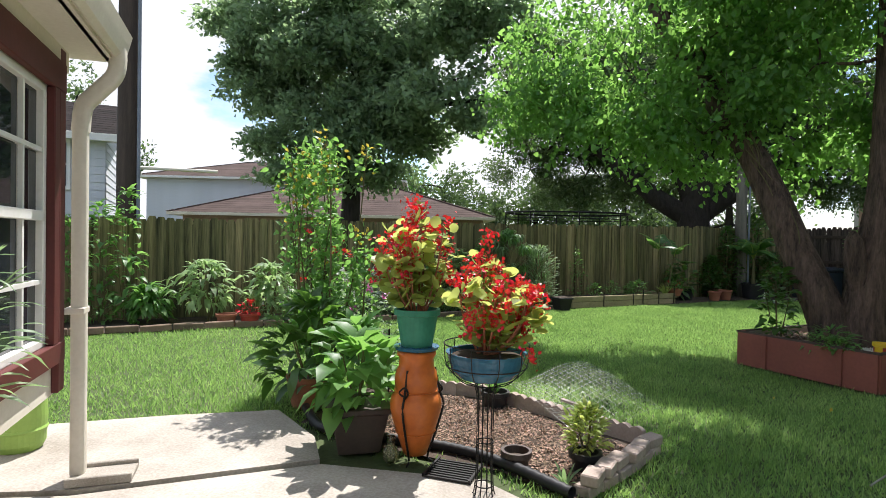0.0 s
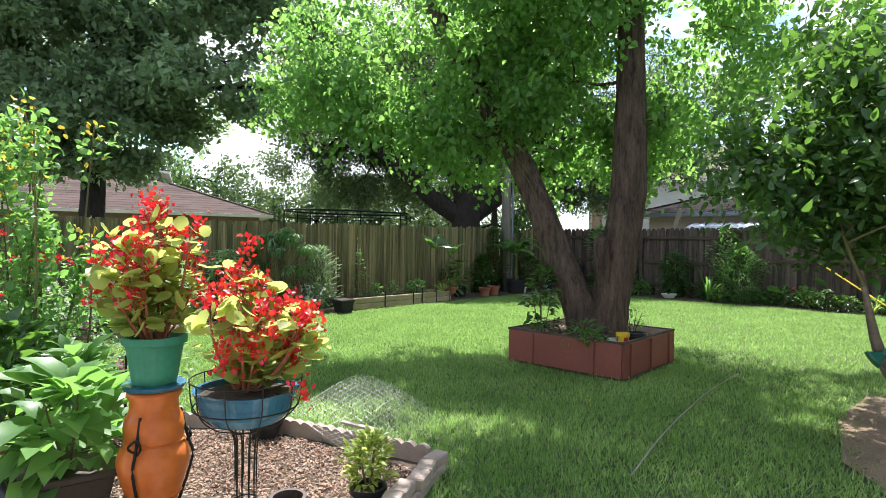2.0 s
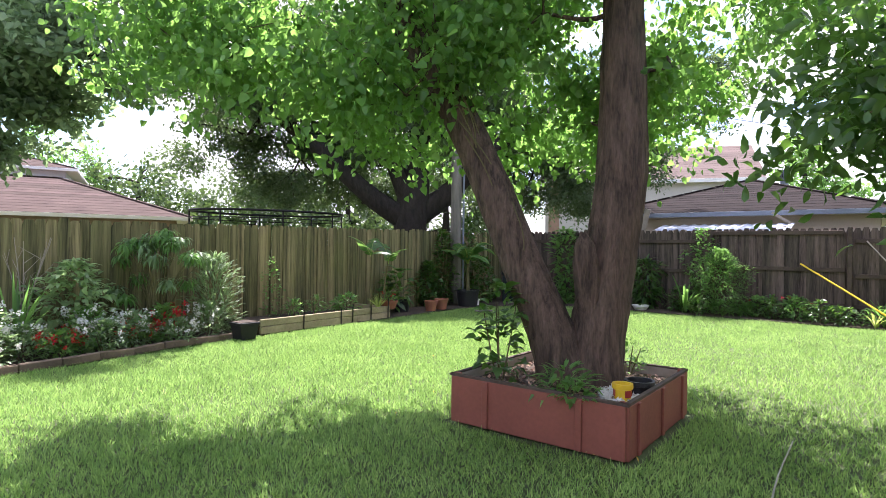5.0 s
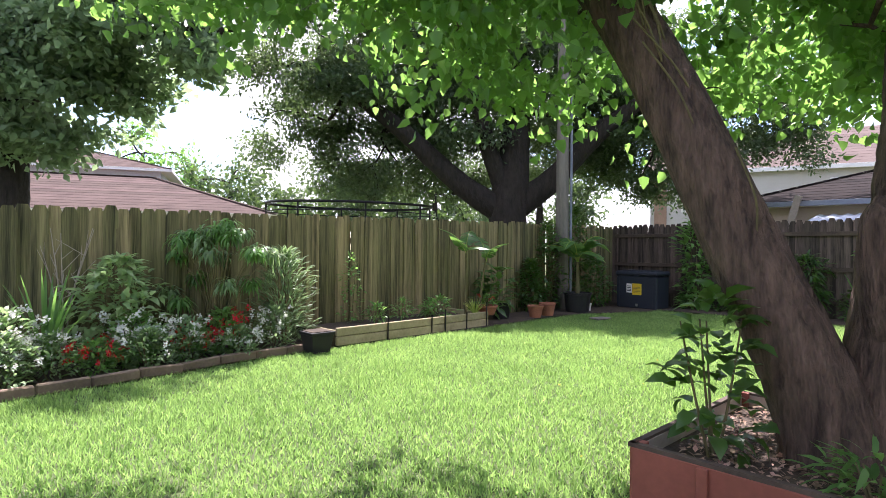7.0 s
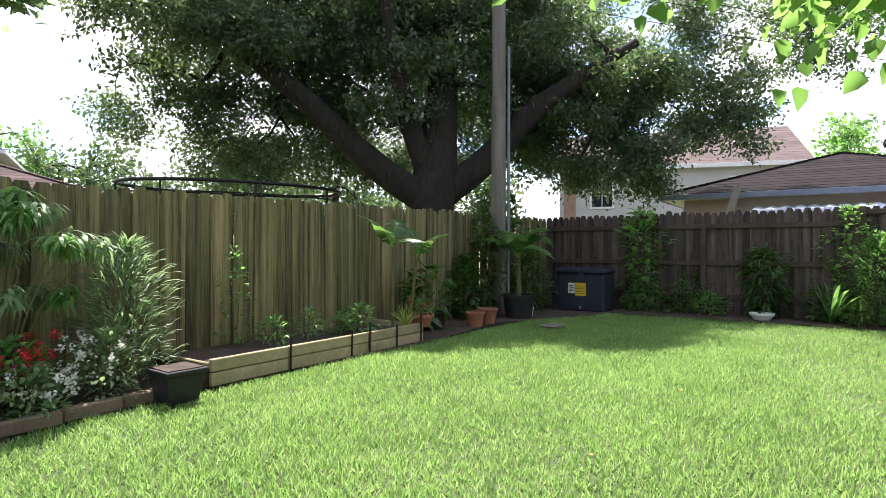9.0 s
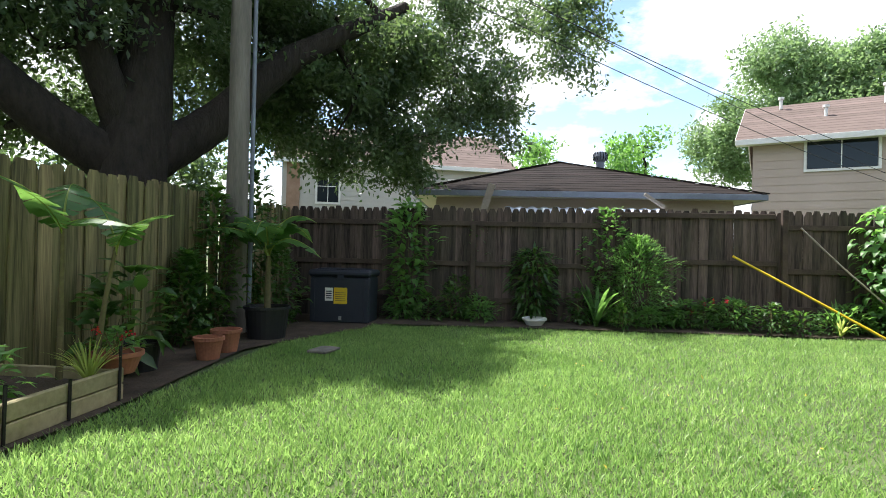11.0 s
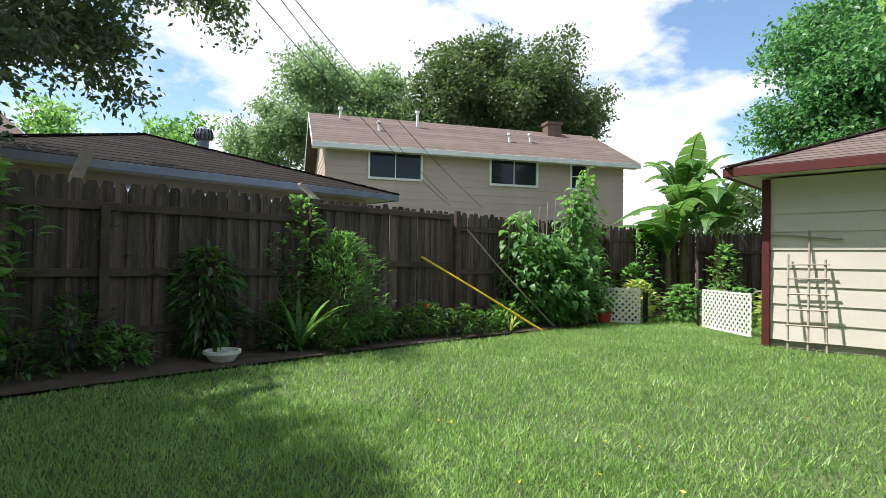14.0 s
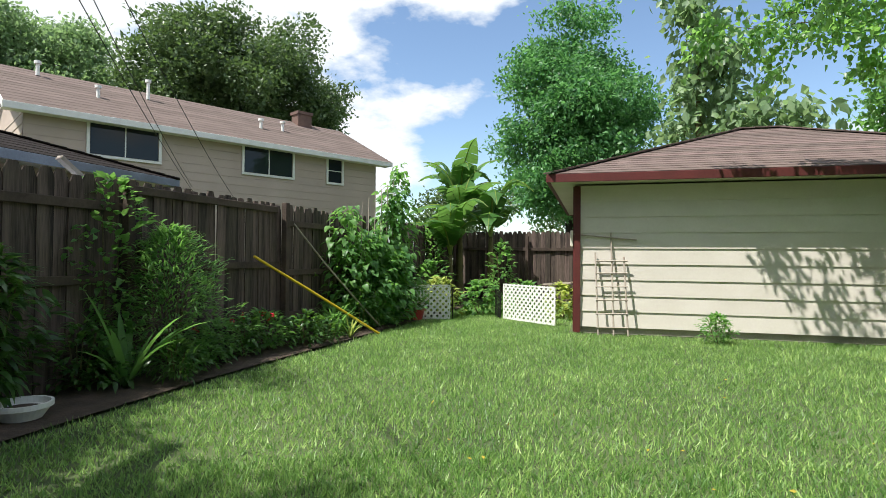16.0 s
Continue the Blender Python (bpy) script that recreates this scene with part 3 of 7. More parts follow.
def lap_wall(name, length, z0, z1, course, mat, parent, m, thick=0.02, depth=0.1, taper=None):
    """A wall panel with one object for each lap board. Local x along the wall, -y outward. taper(z): half-open x range for gables."""
    boxed(name, length, depth, z1 - z0, length / 2, depth / 2 + 0.02, (z0 + z1) / 2, mat, parent, m=m)
    n = int(round((z1 - z0) / course))
    me = None
    for i in range(n):
        if me is None:
            bm = bmesh.new()
            h = course
            pr = [(-thick, 0), (-0.004, h + 0.01), (0.015, h + 0.01), (0.015, 0)]
            a = [bm.verts.new((0, y, z)) for y, z in pr]
            b = [bm.verts.new((length, y, z)) for y, z in pr]
            bm.faces.new(a)
            bm.faces.new(b[::-1])
            for k in range(4):
                bm.faces.new((a[k], b[k], b[(k + 1) % 4], a[(k + 1) % 4]))
            bmesh.ops.recalc_face_normals(bm, faces=bm.faces)
            me = bpy.data.meshes.new("siding_board")
            bm.to_mesh(me)
            bm.free()
            me.materials.append(mat)
        ob = new("siding_board", me)
        ob.parent = parent
        ob.matrix_basis = m @ pose(0, 0, z0 + i * course)


def window(name, w, h, m, parent, frame_mat, panes=2, fw=0.09, rows=1, bar=0.035, kind_label=""):
    """A window proud of its wall: outer casing, each pane, glazing bars. Local x along, z up, origin at the lower left corner."""
    win = thing(name, m, kind_label, "")
    for k in ("category", "label"):
        if k in win:
            del win[k]
    win.parent = parent
    if kind_label:
        win["label"] = kind_label
    bm = bmesh.new()
    for cx, cz, sx, sz in ((w / 2, -fw / 2, w + 2 * fw, fw), (w / 2, h + fw / 2, w + 2 * fw, fw), (-fw / 2, h / 2, fw, h), (w + fw / 2, h / 2, fw, h)):
        box(bm, sx, 0.06, sz, cx, -0.03, cz, 0.006)
    for i in range(1, panes):
        box(bm, bar, 0.04, h, w * i / panes, -0.015, h / 2)
    for i in range(1, rows):
        box(bm, w, 0.04, bar, w / 2, -0.016, h * i / rows)
    part("window_frame", bm, frame_mat, win)
    for i in range(panes):
        for j in range(rows):
            boxed("pane", w / panes - bar, 0.008, h / rows - bar, w * (i + 0.5) / panes, -0.008, h * (j + 0.5) / rows, PANE, win)
    return win


def hip_roof(name, length, depth, z, rise, over, mat, parent, fascia, n=16, fh=0.17):
    """A hip roof over a rectangle 0..length, 0..depth in the parent's frame."""
    x0, x1, y0, y1 = -over, length + over, -over, depth + over
    run = (y1 - y0) / 2
    ra, rb = (x0 + run, (y0 + y1) / 2, z + rise), (x1 - run, (y0 + y1) / 2, z + rise)
    if ra[0] > rb[0]:
        mx = (x0 + x1) / 2
        ra, rb = (mx - 0.05, ra[1], ra[2]), (mx + 0.05, rb[1], rb[2])
    bm = bmesh.new()
    e = [(x0, y0, z), (x1, y0, z), (x1, y1, z), (x0, y1, z)]
    strips(bm, e[0], e[1], rb, ra, n)
    strips(bm, e[2], e[3], ra, rb, n)
    strips(bm, e[1], e[2], rb, rb, n)
    strips(bm, e[3], e[0], ra, ra, n)
    roof = part(name, bm, mat, parent)
    bm = bmesh.new()
    for a, b in ((e[0], ra), (e[3], ra), (e[1], rb), (e[2], rb), (ra, rb)):
        a, b = Vector(a), Vector(b)
        d = b - a
        k = max(2, int(d.length / 0.25))
        rot = d.to_track_quat("X", "Z").to_matrix().to_4x4()
        for i in range(k):
            box(bm, d.length / k * 1.15, 0.2, 0.02, m=Matrix.Translation(a + d * ((i + 0.5) / k) + Vector((0, 0, 0.02))) @ rot @ pose(0, 0, 0, 0, 2, 0))
    part("ridge_cap", bm, mat, roof)["kind"] = "stuff"
    bm = bmesh.new()
    for cx, cy, sx, sy in (((x0 + x1) / 2, y0, x1 - x0, 0.03), ((x0 + x1) / 2, y1, x1 - x0, 0.03), (x0, (y0 + y1) / 2, 0.03, y1 - y0), (x1, (y0 + y1) / 2, 0.03, y1 - y0)):
        box(bm, sx + 0.03, sy, fh, cx, cy, z - fh / 2 - 0.005, 0.004)
    part("fascia", bm, fascia, roof)
    bm = bmesh.new()
    box(bm, x1 - x0 - 0.05, y1 - y0 - 0.05, 0.02, (x0 + x1) / 2, (y0 + y1) / 2, z - fh + 0.02)
    part("soffit", bm, SIDING, roof)
    return roof


# garage
GX, GY, GYAW = 11.78, 5.58, 35.0
GL, GD = 7.2, 6.4
garage = thing("garage", pose(GX, GY, 0, 0, 0, GYAW + 180), "cream lap-sided garage with dark red trim and brown shingle hip roof", "garage", kind="structure")
lap_wall("wall", GL, 0.1, 2.44, 0.26, SIDING, garage, pose(0, 0, 0))
boxed("foundation", GL, 0.12, 0.12, GL / 2, 0.08, 0.05, CONCRETE, garage)
boxed("side_wall", 0.12, GD, 2.44, 0.06, GD / 2 + 0.13, 1.22, SIDING, garage)
boxed("side_wall", 0.12, GD, 2.44, GL - 0.06, GD / 2 + 0.13, 1.22, SIDING, garage)
boxed("back_wall", GL, 0.12, 2.44, GL / 2, GD, 1.22, SIDING, garage)
boxed("corner_trim", 0.1, 0.06, 2.44, 0.04, -0.03, 1.22, TRIMRED, garage, "dark red corner board", bevel=0.006)
boxed("corner_trim", 0.03, 0.1, 2.44, -0.018, 0.055, 1.22, TRIMRED, garage, "dark red corner board", bevel=0.006)
hip_roof("roof", GL, GD, 2.6, 1.35, 0.42, SHINGLE, garage, TRIMRED, 22, 0.13)
boxed("meter_box", 0.12, 0.2, 0.3, -0.06, 1.1, 1.6, HOUSEWHITE, garage, bevel=0.01)


def siding_house(name, m, L, D, z_eave, rise, wall, roof, label, gable=True, over=0.4, course=0.22, n=14, fascia=WHITE):
    h = thing(name, m, label, "house", kind="structure")
    bm = bmesh.new()
    box(bm, L, D, z_eave, L / 2, D / 2, z_eave / 2)
    if gable:
        for x in (0.0, L):
            a, b, c = bm.verts.new((x, 0, z_eave)), bm.verts.new((x, D, z_eave)), bm.verts.new((x, D / 2, z_eave + rise))
            bm.faces.new((a, b, c))
    part("wall", bm, wall, h)
    for length, put in ((L, pose(0, -0.002, 0)), (D, pose(-0.002, D, 0, 0, 0, -90)), (D, pose(L + 0.002, 0, 0, 0, 0, 90))):
        bm = bmesh.new()
        pr = [(-0.022, 0), (-0.004, course + 0.01), (0.004, course + 0.01), (0.004, 0)]
        a = [bm.verts.new((0, y, z)) for y, z in pr]
        b = [bm.verts.new((length, y, z)) for y, z in pr]
        for q in range(4):
            bm.faces.new((a[q], b[q], b[(q + 1) % 4], a[(q + 1) % 4]))
        bmesh.ops.recalc_face_normals(bm, faces=bm.faces)
        me = bpy.data.meshes.new("siding_board")
        bm.to_mesh(me)
        bm.free()
        me.materials.append(wall)
        for k in range(int(z_eave / course)):
            ob = new("siding_board", me)
            ob.parent = h
            ob.matrix_basis = put @ pose(0, 0, k * course)
    if gable:
        bm = bmesh.new()
        s = over * rise / (D / 2)
        strips(bm, (-over, -over, z_eave - s), (L + over, -over, z_eave - s), (L + over, D / 2, z_eave + rise), (-over, D / 2, z_eave + rise), n)
        strips(bm, (L + over, D + over, z_eave - s), (-over, D + over, z_eave - s), (-over, D / 2, z_eave + rise), (L + over, D / 2, z_eave + rise), n)
        r = part("roof", bm, roof, h)
        bm = bmesh.new()
        box(bm, L + 2 * over, 0.03, 0.2, L / 2, -over, z_eave - s - 0.1, 0.005)
        box(bm, L + 2 * over, 0.03, 0.2, L / 2, D + over, z_eave - s - 0.1, 0.005)
        box(bm, L + 2 * over, over, 0.02, L / 2, -over / 2, z_eave - s - 0.16)
        for x in (-over, L + over):
            for sgn in (1, -1):
                ln = math.hypot(D / 2 + over, rise + s)
                ang = math.degrees(math.atan2(rise + s, D / 2 + over))
                base = (x, -over, z_eave - s) if sgn > 0 else (x, D + over, z_eave - s)
                box(bm, 0.03, ln, 0.2, 0, ln / 2, -0.1, m=pose(*base, 0, 0, 0 if sgn > 0 else 180) @ pose(0, 0, 0, ang, 0, 0))
        part("fascia", bm, fascia, r)
    else:
        hip_roof("roof", L, D, z_eave, rise, over, roof, h, fascia, n, 0.13)
    return h


# tan two-storey neighbour: facade from (26.6, 12.3) to (27.8, -0.8)
fy = math.degrees(math.atan2(-13.1, 1.2))
tan_house = siding_house("neighbour_house", pose(26.6, 12.3, 0, 0, 0, fy), 13.15, 7.4, 5.85, 1.85, TANSIDE, SHINGLE_TAN, "two-storey tan lap-sided house with faded shingle roof", over=0.55, course=0.3)
for x, w, h, z in ((1.7, 2.05, 1.0, 4.42), (6.8, 2.05, 1.0, 4.42), (10.55, 0.7, 1.0, 4.42)):
    window("window", w, h, pose(x, -0.03, z), tan_house, WHITE, 2 if w > 1 else 1, rows=1 if w > 1 else 2)
bm = bmesh.new()
box(bm, 0.72, 0.6, 1.3, 11.3, 3.4, 7.4)
box(bm, 0.82, 0.7, 0.14, 11.3, 3.4, 8.06)
part("chimney", bm, surface("dark chimney brick", (0.2, 0.12, 0.095), (0.1, 0.065, 0.055), rough=0.9, scale=3, bump=0.4), tan_house, "brown brick chimney")
for x, y, h in ((4.2, 2.6, 0.65), (2.3, 1.6, 0.35), (8.2, 1.4, 0.35), (9.3, 1.6, 0.35), (0.8, 3.0, 0.4)):
    z = 5.85 + 2.0 * y / 3.7
    part("vent_pipe", lathe([(0.06, 0), (0.06, h), (0.11, h), (0.11, h + 0.1)], 10), WHITE, tan_house, m=pose(x, y, z - 0.1))

# dark hip-roofed neighbour behind the east fence
dark_house = siding_house("neighbour_house", pose(13.23, 16.83, 0, 0, 0, -56), 6.8, 8.0, 2.6, 1.36, TANSIDE, SHINGLE_DARK, "low house with a dark weathered hip roof and pale gutters", gable=False, over=0.5, fascia=GUTTERGREY)
vent = part("roof_vent", lathe([(0.14, 0), (0.14, 0.25), (0.2, 0.3), (0.235, 0.42), (0.2, 0.56), (0.08, 0.62)], 16), GUTTERGREY, dark_house, "grey turbine roof vent", m=pose(4.47, 3.25, 3.66) @ Matrix.Diagonal((0.85, 0.85, 0.85, 1)))
for k in range(14):
    an = 2 * math.pi * k / 14
    c, si = math.cos(an), math.sin(an)
    rod("fin", [(c * 0.21, si * 0.21, 0.3), (c * 0.25, si * 0.25, 0.42), (c * 0.2, si * 0.2, 0.57)], 0.012, SHINGLE_DARK, vent, n=6, segs=5)
# cream house seen under the oak
cream_house = siding_house("neighbour_house", pose(19.0, 30.6, 0, 0, 0, -40), 11, 8, 5.6, 2.2, PALESIDE, SHINGLE_TAN, "two-storey cream sided house with tan roof", over=0.4)
window("window", 1.0, 1.5, pose(1.6, -0.03, 3.4), cream_house, WHITE, 2, rows=2)
window("window", 1.0, 1.3, pose(8.0, -0.03, 3.4), cream_house, WHITE, 2, rows=2)
boxed("brick_pier", 0.6, 0.08, 5.3, 0.5, -0.05, 2.65, BRICK, cream_house, "tan brick pier at the corner")
# houses behind the north fence
west_house = siding_house("neighbour_house", pose(-15.2, 11.0, 0, 0, 0, 31), 5.6, 9, 4.3, 1.6, GREYSIDE, SHINGLE_DARK, "white sided house with a dark gable roof", over=0.4)
window("window", 0.9, 1.2, pose(3.8, -0.03, 2.7), west_house, WHITE, 1, rows=2)
brown_house = siding_house("neighbour_house", pose(-13.6, 23.2, 0, 0, 0, 8), 13.5, 8, 2.5, 1.6, BRICK, SHINGLE_BROWN, "low house with a brown shingle hip roof", gable=False, over=0.5, fascia=HOUSEWHITE)
grey_house = siding_house("neighbour_house", pose(-20.5, 31, 0, 0, 0, 8), 15, 9, 5.0, 1.5, GREYSIDE, SHINGLE_BROWN, "two-storey pale house with brown hip roof", gable=False, over=0.5)

# ---- trees ----


def main_tree():
    g = np.random.default_rng(21)
    t = thing("shade_tree", pose(0, 0, 0), "two-trunked shade tree with bright heart-shaped leaves in a red planter", "tree")
    bumpy_trunk("trunk", [(4.36, 6.0, 0.12), (4.3, 6.04, 0.55), (4.09, 6.26, 1.25), (3.68, 6.74, 2.62), (3.2, 7.3, 3.75), (2.7, 7.7, 4.9), (2.4, 7.95, 6.0)], [0.26, 0.215, 0.18, 0.16, 0.14, 0.1, 0.06], BARK, t, 44, 84, 0.012, furrow=0.07)
    bumpy_trunk("trunk", [(4.56, 5.93, 0.12), (4.62, 5.93, 0.7), (4.78, 5.93, 1.6), (4.87, 5.94, 2.2), (4.88, 5.95, 3.0), (4.88, 5.98, 4.4), (4.95, 6.1, 6.0)], [0.29, 0.235, 0.215, 0.215, 0.2, 0.15, 0.07], BARK, t, 44, 84, 0.012, furrow=0.07)
    bumpy_trunk("stub", [(4.64, 5.93, 0.75), (4.5, 5.89, 1.1), (4.44, 5.87, 1.45), (4.43, 5.87, 1.6)], [0.13, 0.12, 0.11, 0.08, 0.02], BARK, t, 24, 20, 0.02, "cut-off mossy limb stub", 0.06)
    blobs = [(3.4, 6.6, 5.0, 2.7, 2.6, 2.0), (2.2, 7.4, 4.1, 1.8, 1.6, 1.5), (4.9, 6.0, 5.3, 2.2, 2.2, 1.8), (3.0, 5.9, 4.6, 1.5, 1.3, 1.3),
             (6.9, 5.9, 4.7, 1.7, 1.5, 1.1), (4.4, 7.6, 4.0, 1.7, 1.4, 1.3), (2.4, 8.2, 3.7, 1.3, 0.9, 0.9), (3.3, 6.4, 3.2, 1.0, 0.9, 0.55), (5.2, 6.4, 3.2, 0.9, 0.9, 0.5), (9.2, 5.3, 4.2, 0.9, 0.55, 0.6), (8.1, 4.75, 4.3, 1.2, 0.7, 0.8), (7.1, 4.5, 4.2, 1.2, 0.8, 0.8), (2.9, 7.2, 2.8, 1.0, 0.9, 0.5), (3.9, 7.7, 2.8, 1.0, 0.8, 0.5), (1.1, 8.4, 4.0, 1.0, 0.9, 0.9), (5.2, 7.4, 3.0, 1.0, 0.7, 0.7), (5.9, 8.0, 3.2, 0.9, 0.7, 0.7), (6.3, 6.7, 3.6, 0.9, 0.8, 0.7), (6.0, 5.2, 3.9, 0.9, 0.7, 0.6),
             (2.2, 7.1, 2.6, 0.4, 0.3, 0.3), (2.75, 7.5, 2.5, 0.35, 0.3, 0.3), (1.5, 7.4, 3.0, 0.5, 0.4, 0.3), (4.6, 7.6, 2.6, 0.6, 0.4, 0.35), (5.4, 6.5, 2.6, 0.5, 0.4, 0.45), (5.6, 6.9, 3.1, 0.8, 0.6, 0.6), (6.3, 7.4, 3.0, 0.8, 0.6, 0.5), (0.9, 7.8, 3.3, 0.6, 0.5, 0.35)]
    c = crown("crown", g, blobs, 2700, 21, 0.08, 0.088, LEAF_MAIN, t, 0.82, droop=0.75, spray=0.5, heart=True, lobes=9)
    sp = [(3.2, 7.3, 3.75), (2.7, 7.7, 4.9), (4.86, 5.95, 3.0), (4.86, 5.98, 4.4), (3.55, 6.9, 3.0), (4.87, 5.96, 3.6)]
    limbs("branchwork", g, sp, c[::8], BARK, t, 0.032)
    vines = []
    for k in range(14):
        z = g.uniform(1.3, 3.4)
        x, y = np.interp(z, [1.25, 2.62, 3.75], [4.07, 3.68, 3.2]), np.interp(z, [1.25, 2.62, 3.75], [6.27, 6.74, 7.3])
        d = g.standard_normal(3) * 0.04
        p = np.array([x + g.uniform(-0.06, 0.1), y - 0.165, z])
        vines.append(tube(smooth_path([p, p + d + [-0.08, 0.02, 0.22], p + d * 2 + [-0.2, 0.12, 0.5]], 8), 0.006, 5))
    v, f = merge(vines)
    raw("hanging_vine", v, f, TWIG, t, "", True)


main_tree()


def big_tree(name, label, trunk, radii, blobs, clusters, per, spread, size, leaf, bark, seed, aspect=0.5, extra=(), r0=0.09, every=7, droop=0.0, spray=0.0, lobes=14):
    g = np.random.default_rng(seed)
    t = thing(name, pose(0, 0, 0), label, "tree")
    bumpy_trunk("trunk", trunk, radii, bark, t, 30, 40, 0.02, furrow=0.05)
    sp = [tuple(p) for p in smooth_path(trunk, 12)[4:]]
    for pts, rr in extra:
        bumpy_trunk("limb", pts, rr, bark, t, 16, 24, 0.03, furrow=0.05)
        sp += [tuple(p) for p in smooth_path(pts, 10)[2:]]
    c = crown("crown", g, blobs, clusters, per, spread, size, leaf, t, aspect, droop=droop, spray=spray, lobes=lobes)
    limbs("branchwork", g, sp, c[::every], bark, t, r0)
    return t


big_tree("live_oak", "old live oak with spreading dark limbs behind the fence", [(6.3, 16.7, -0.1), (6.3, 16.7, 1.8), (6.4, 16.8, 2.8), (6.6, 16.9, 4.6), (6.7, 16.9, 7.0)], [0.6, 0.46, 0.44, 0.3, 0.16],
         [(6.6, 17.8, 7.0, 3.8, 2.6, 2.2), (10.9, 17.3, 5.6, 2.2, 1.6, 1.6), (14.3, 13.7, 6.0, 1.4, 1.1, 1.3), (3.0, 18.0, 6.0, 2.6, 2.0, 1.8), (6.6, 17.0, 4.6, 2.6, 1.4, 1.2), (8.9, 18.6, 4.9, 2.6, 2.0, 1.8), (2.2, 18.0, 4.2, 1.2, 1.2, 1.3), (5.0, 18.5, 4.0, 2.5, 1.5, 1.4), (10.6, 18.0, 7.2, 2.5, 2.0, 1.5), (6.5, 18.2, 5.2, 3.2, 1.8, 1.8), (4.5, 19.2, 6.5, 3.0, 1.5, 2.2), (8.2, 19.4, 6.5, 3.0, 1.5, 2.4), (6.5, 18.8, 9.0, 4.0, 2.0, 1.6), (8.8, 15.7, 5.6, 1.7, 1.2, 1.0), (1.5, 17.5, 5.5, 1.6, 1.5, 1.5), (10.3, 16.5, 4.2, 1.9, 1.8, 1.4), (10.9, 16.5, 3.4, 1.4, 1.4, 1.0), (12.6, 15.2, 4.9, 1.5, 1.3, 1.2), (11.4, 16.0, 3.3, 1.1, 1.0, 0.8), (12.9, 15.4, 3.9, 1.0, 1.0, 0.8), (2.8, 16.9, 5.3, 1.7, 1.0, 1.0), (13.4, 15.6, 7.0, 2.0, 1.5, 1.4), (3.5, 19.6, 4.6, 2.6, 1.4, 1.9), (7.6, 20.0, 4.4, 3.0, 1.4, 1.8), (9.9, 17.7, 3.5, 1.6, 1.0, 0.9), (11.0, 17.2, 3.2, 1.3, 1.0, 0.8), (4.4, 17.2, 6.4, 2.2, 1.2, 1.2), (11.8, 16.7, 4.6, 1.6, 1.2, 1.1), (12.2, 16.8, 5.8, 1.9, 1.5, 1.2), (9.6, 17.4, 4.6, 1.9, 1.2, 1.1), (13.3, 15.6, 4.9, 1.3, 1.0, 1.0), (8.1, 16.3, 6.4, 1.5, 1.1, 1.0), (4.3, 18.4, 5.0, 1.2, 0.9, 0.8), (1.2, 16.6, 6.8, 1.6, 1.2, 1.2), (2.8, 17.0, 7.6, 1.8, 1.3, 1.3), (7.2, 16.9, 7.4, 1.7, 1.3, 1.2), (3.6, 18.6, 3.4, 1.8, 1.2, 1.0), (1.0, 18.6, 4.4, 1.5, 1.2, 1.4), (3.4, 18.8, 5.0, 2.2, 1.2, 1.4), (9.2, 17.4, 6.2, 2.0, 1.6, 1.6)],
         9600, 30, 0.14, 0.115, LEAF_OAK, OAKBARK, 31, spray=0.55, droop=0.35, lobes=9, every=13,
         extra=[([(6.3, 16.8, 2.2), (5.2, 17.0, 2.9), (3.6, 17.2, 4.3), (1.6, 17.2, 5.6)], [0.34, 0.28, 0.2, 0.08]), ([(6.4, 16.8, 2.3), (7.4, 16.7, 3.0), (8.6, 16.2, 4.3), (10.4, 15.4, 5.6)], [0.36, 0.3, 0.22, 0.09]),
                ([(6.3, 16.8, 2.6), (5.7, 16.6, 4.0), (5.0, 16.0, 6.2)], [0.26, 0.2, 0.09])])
big_tree("broad_tree", "large dark-leaved tree beyond the north fence", [(-4.2, 16.5, -0.1), (-4.1, 16.5, 3.0), (-4.0, 16.4, 7.5)], [0.35, 0.28, 0.1],
         [(-4.6, 16.2, 6.2, 3.2, 2.8, 3.0), (-3.6, 16.2, 8.5, 3.0, 2.6, 2.4), (-2.2, 15.6, 5.6, 1.9, 1.8, 2.2), (-1.2, 15.2, 7.4, 1.7, 1.6, 1.5), (-0.6, 14.6, 5.0, 0.9, 0.9, 0.8), (-6.2, 16.6, 4.6, 1.6, 1.5, 1.6), (-4.0, 15.8, 3.9, 2.6, 1.8, 1.3), (-7.0, 17.0, 6.5, 1.6, 1.5, 1.6), (-7.4, 16.6, 7.8, 1.9, 1.7, 1.8), (-5.5, 16.4, 9.0, 2.4, 2.0, 1.6), (0.6, 15.0, 7.7, 1.5, 1.3, 1.2), (-0.5, 15.2, 8.9, 2.0, 1.7, 1.2)],
         2500, 36, 0.14, 0.19, LEAF_BROAD, OAKBARK, 41, aspect=0.6, spray=0.6, droop=0.2, lobes=12,
         extra=[([(-4.0, 16.4, 4.0), (-2.2, 15.5, 5.2), (0.2, 14.4, 5.2), (1.0, 14.2, 5.6)], [0.16, 0.12, 0.06, 0.03])])
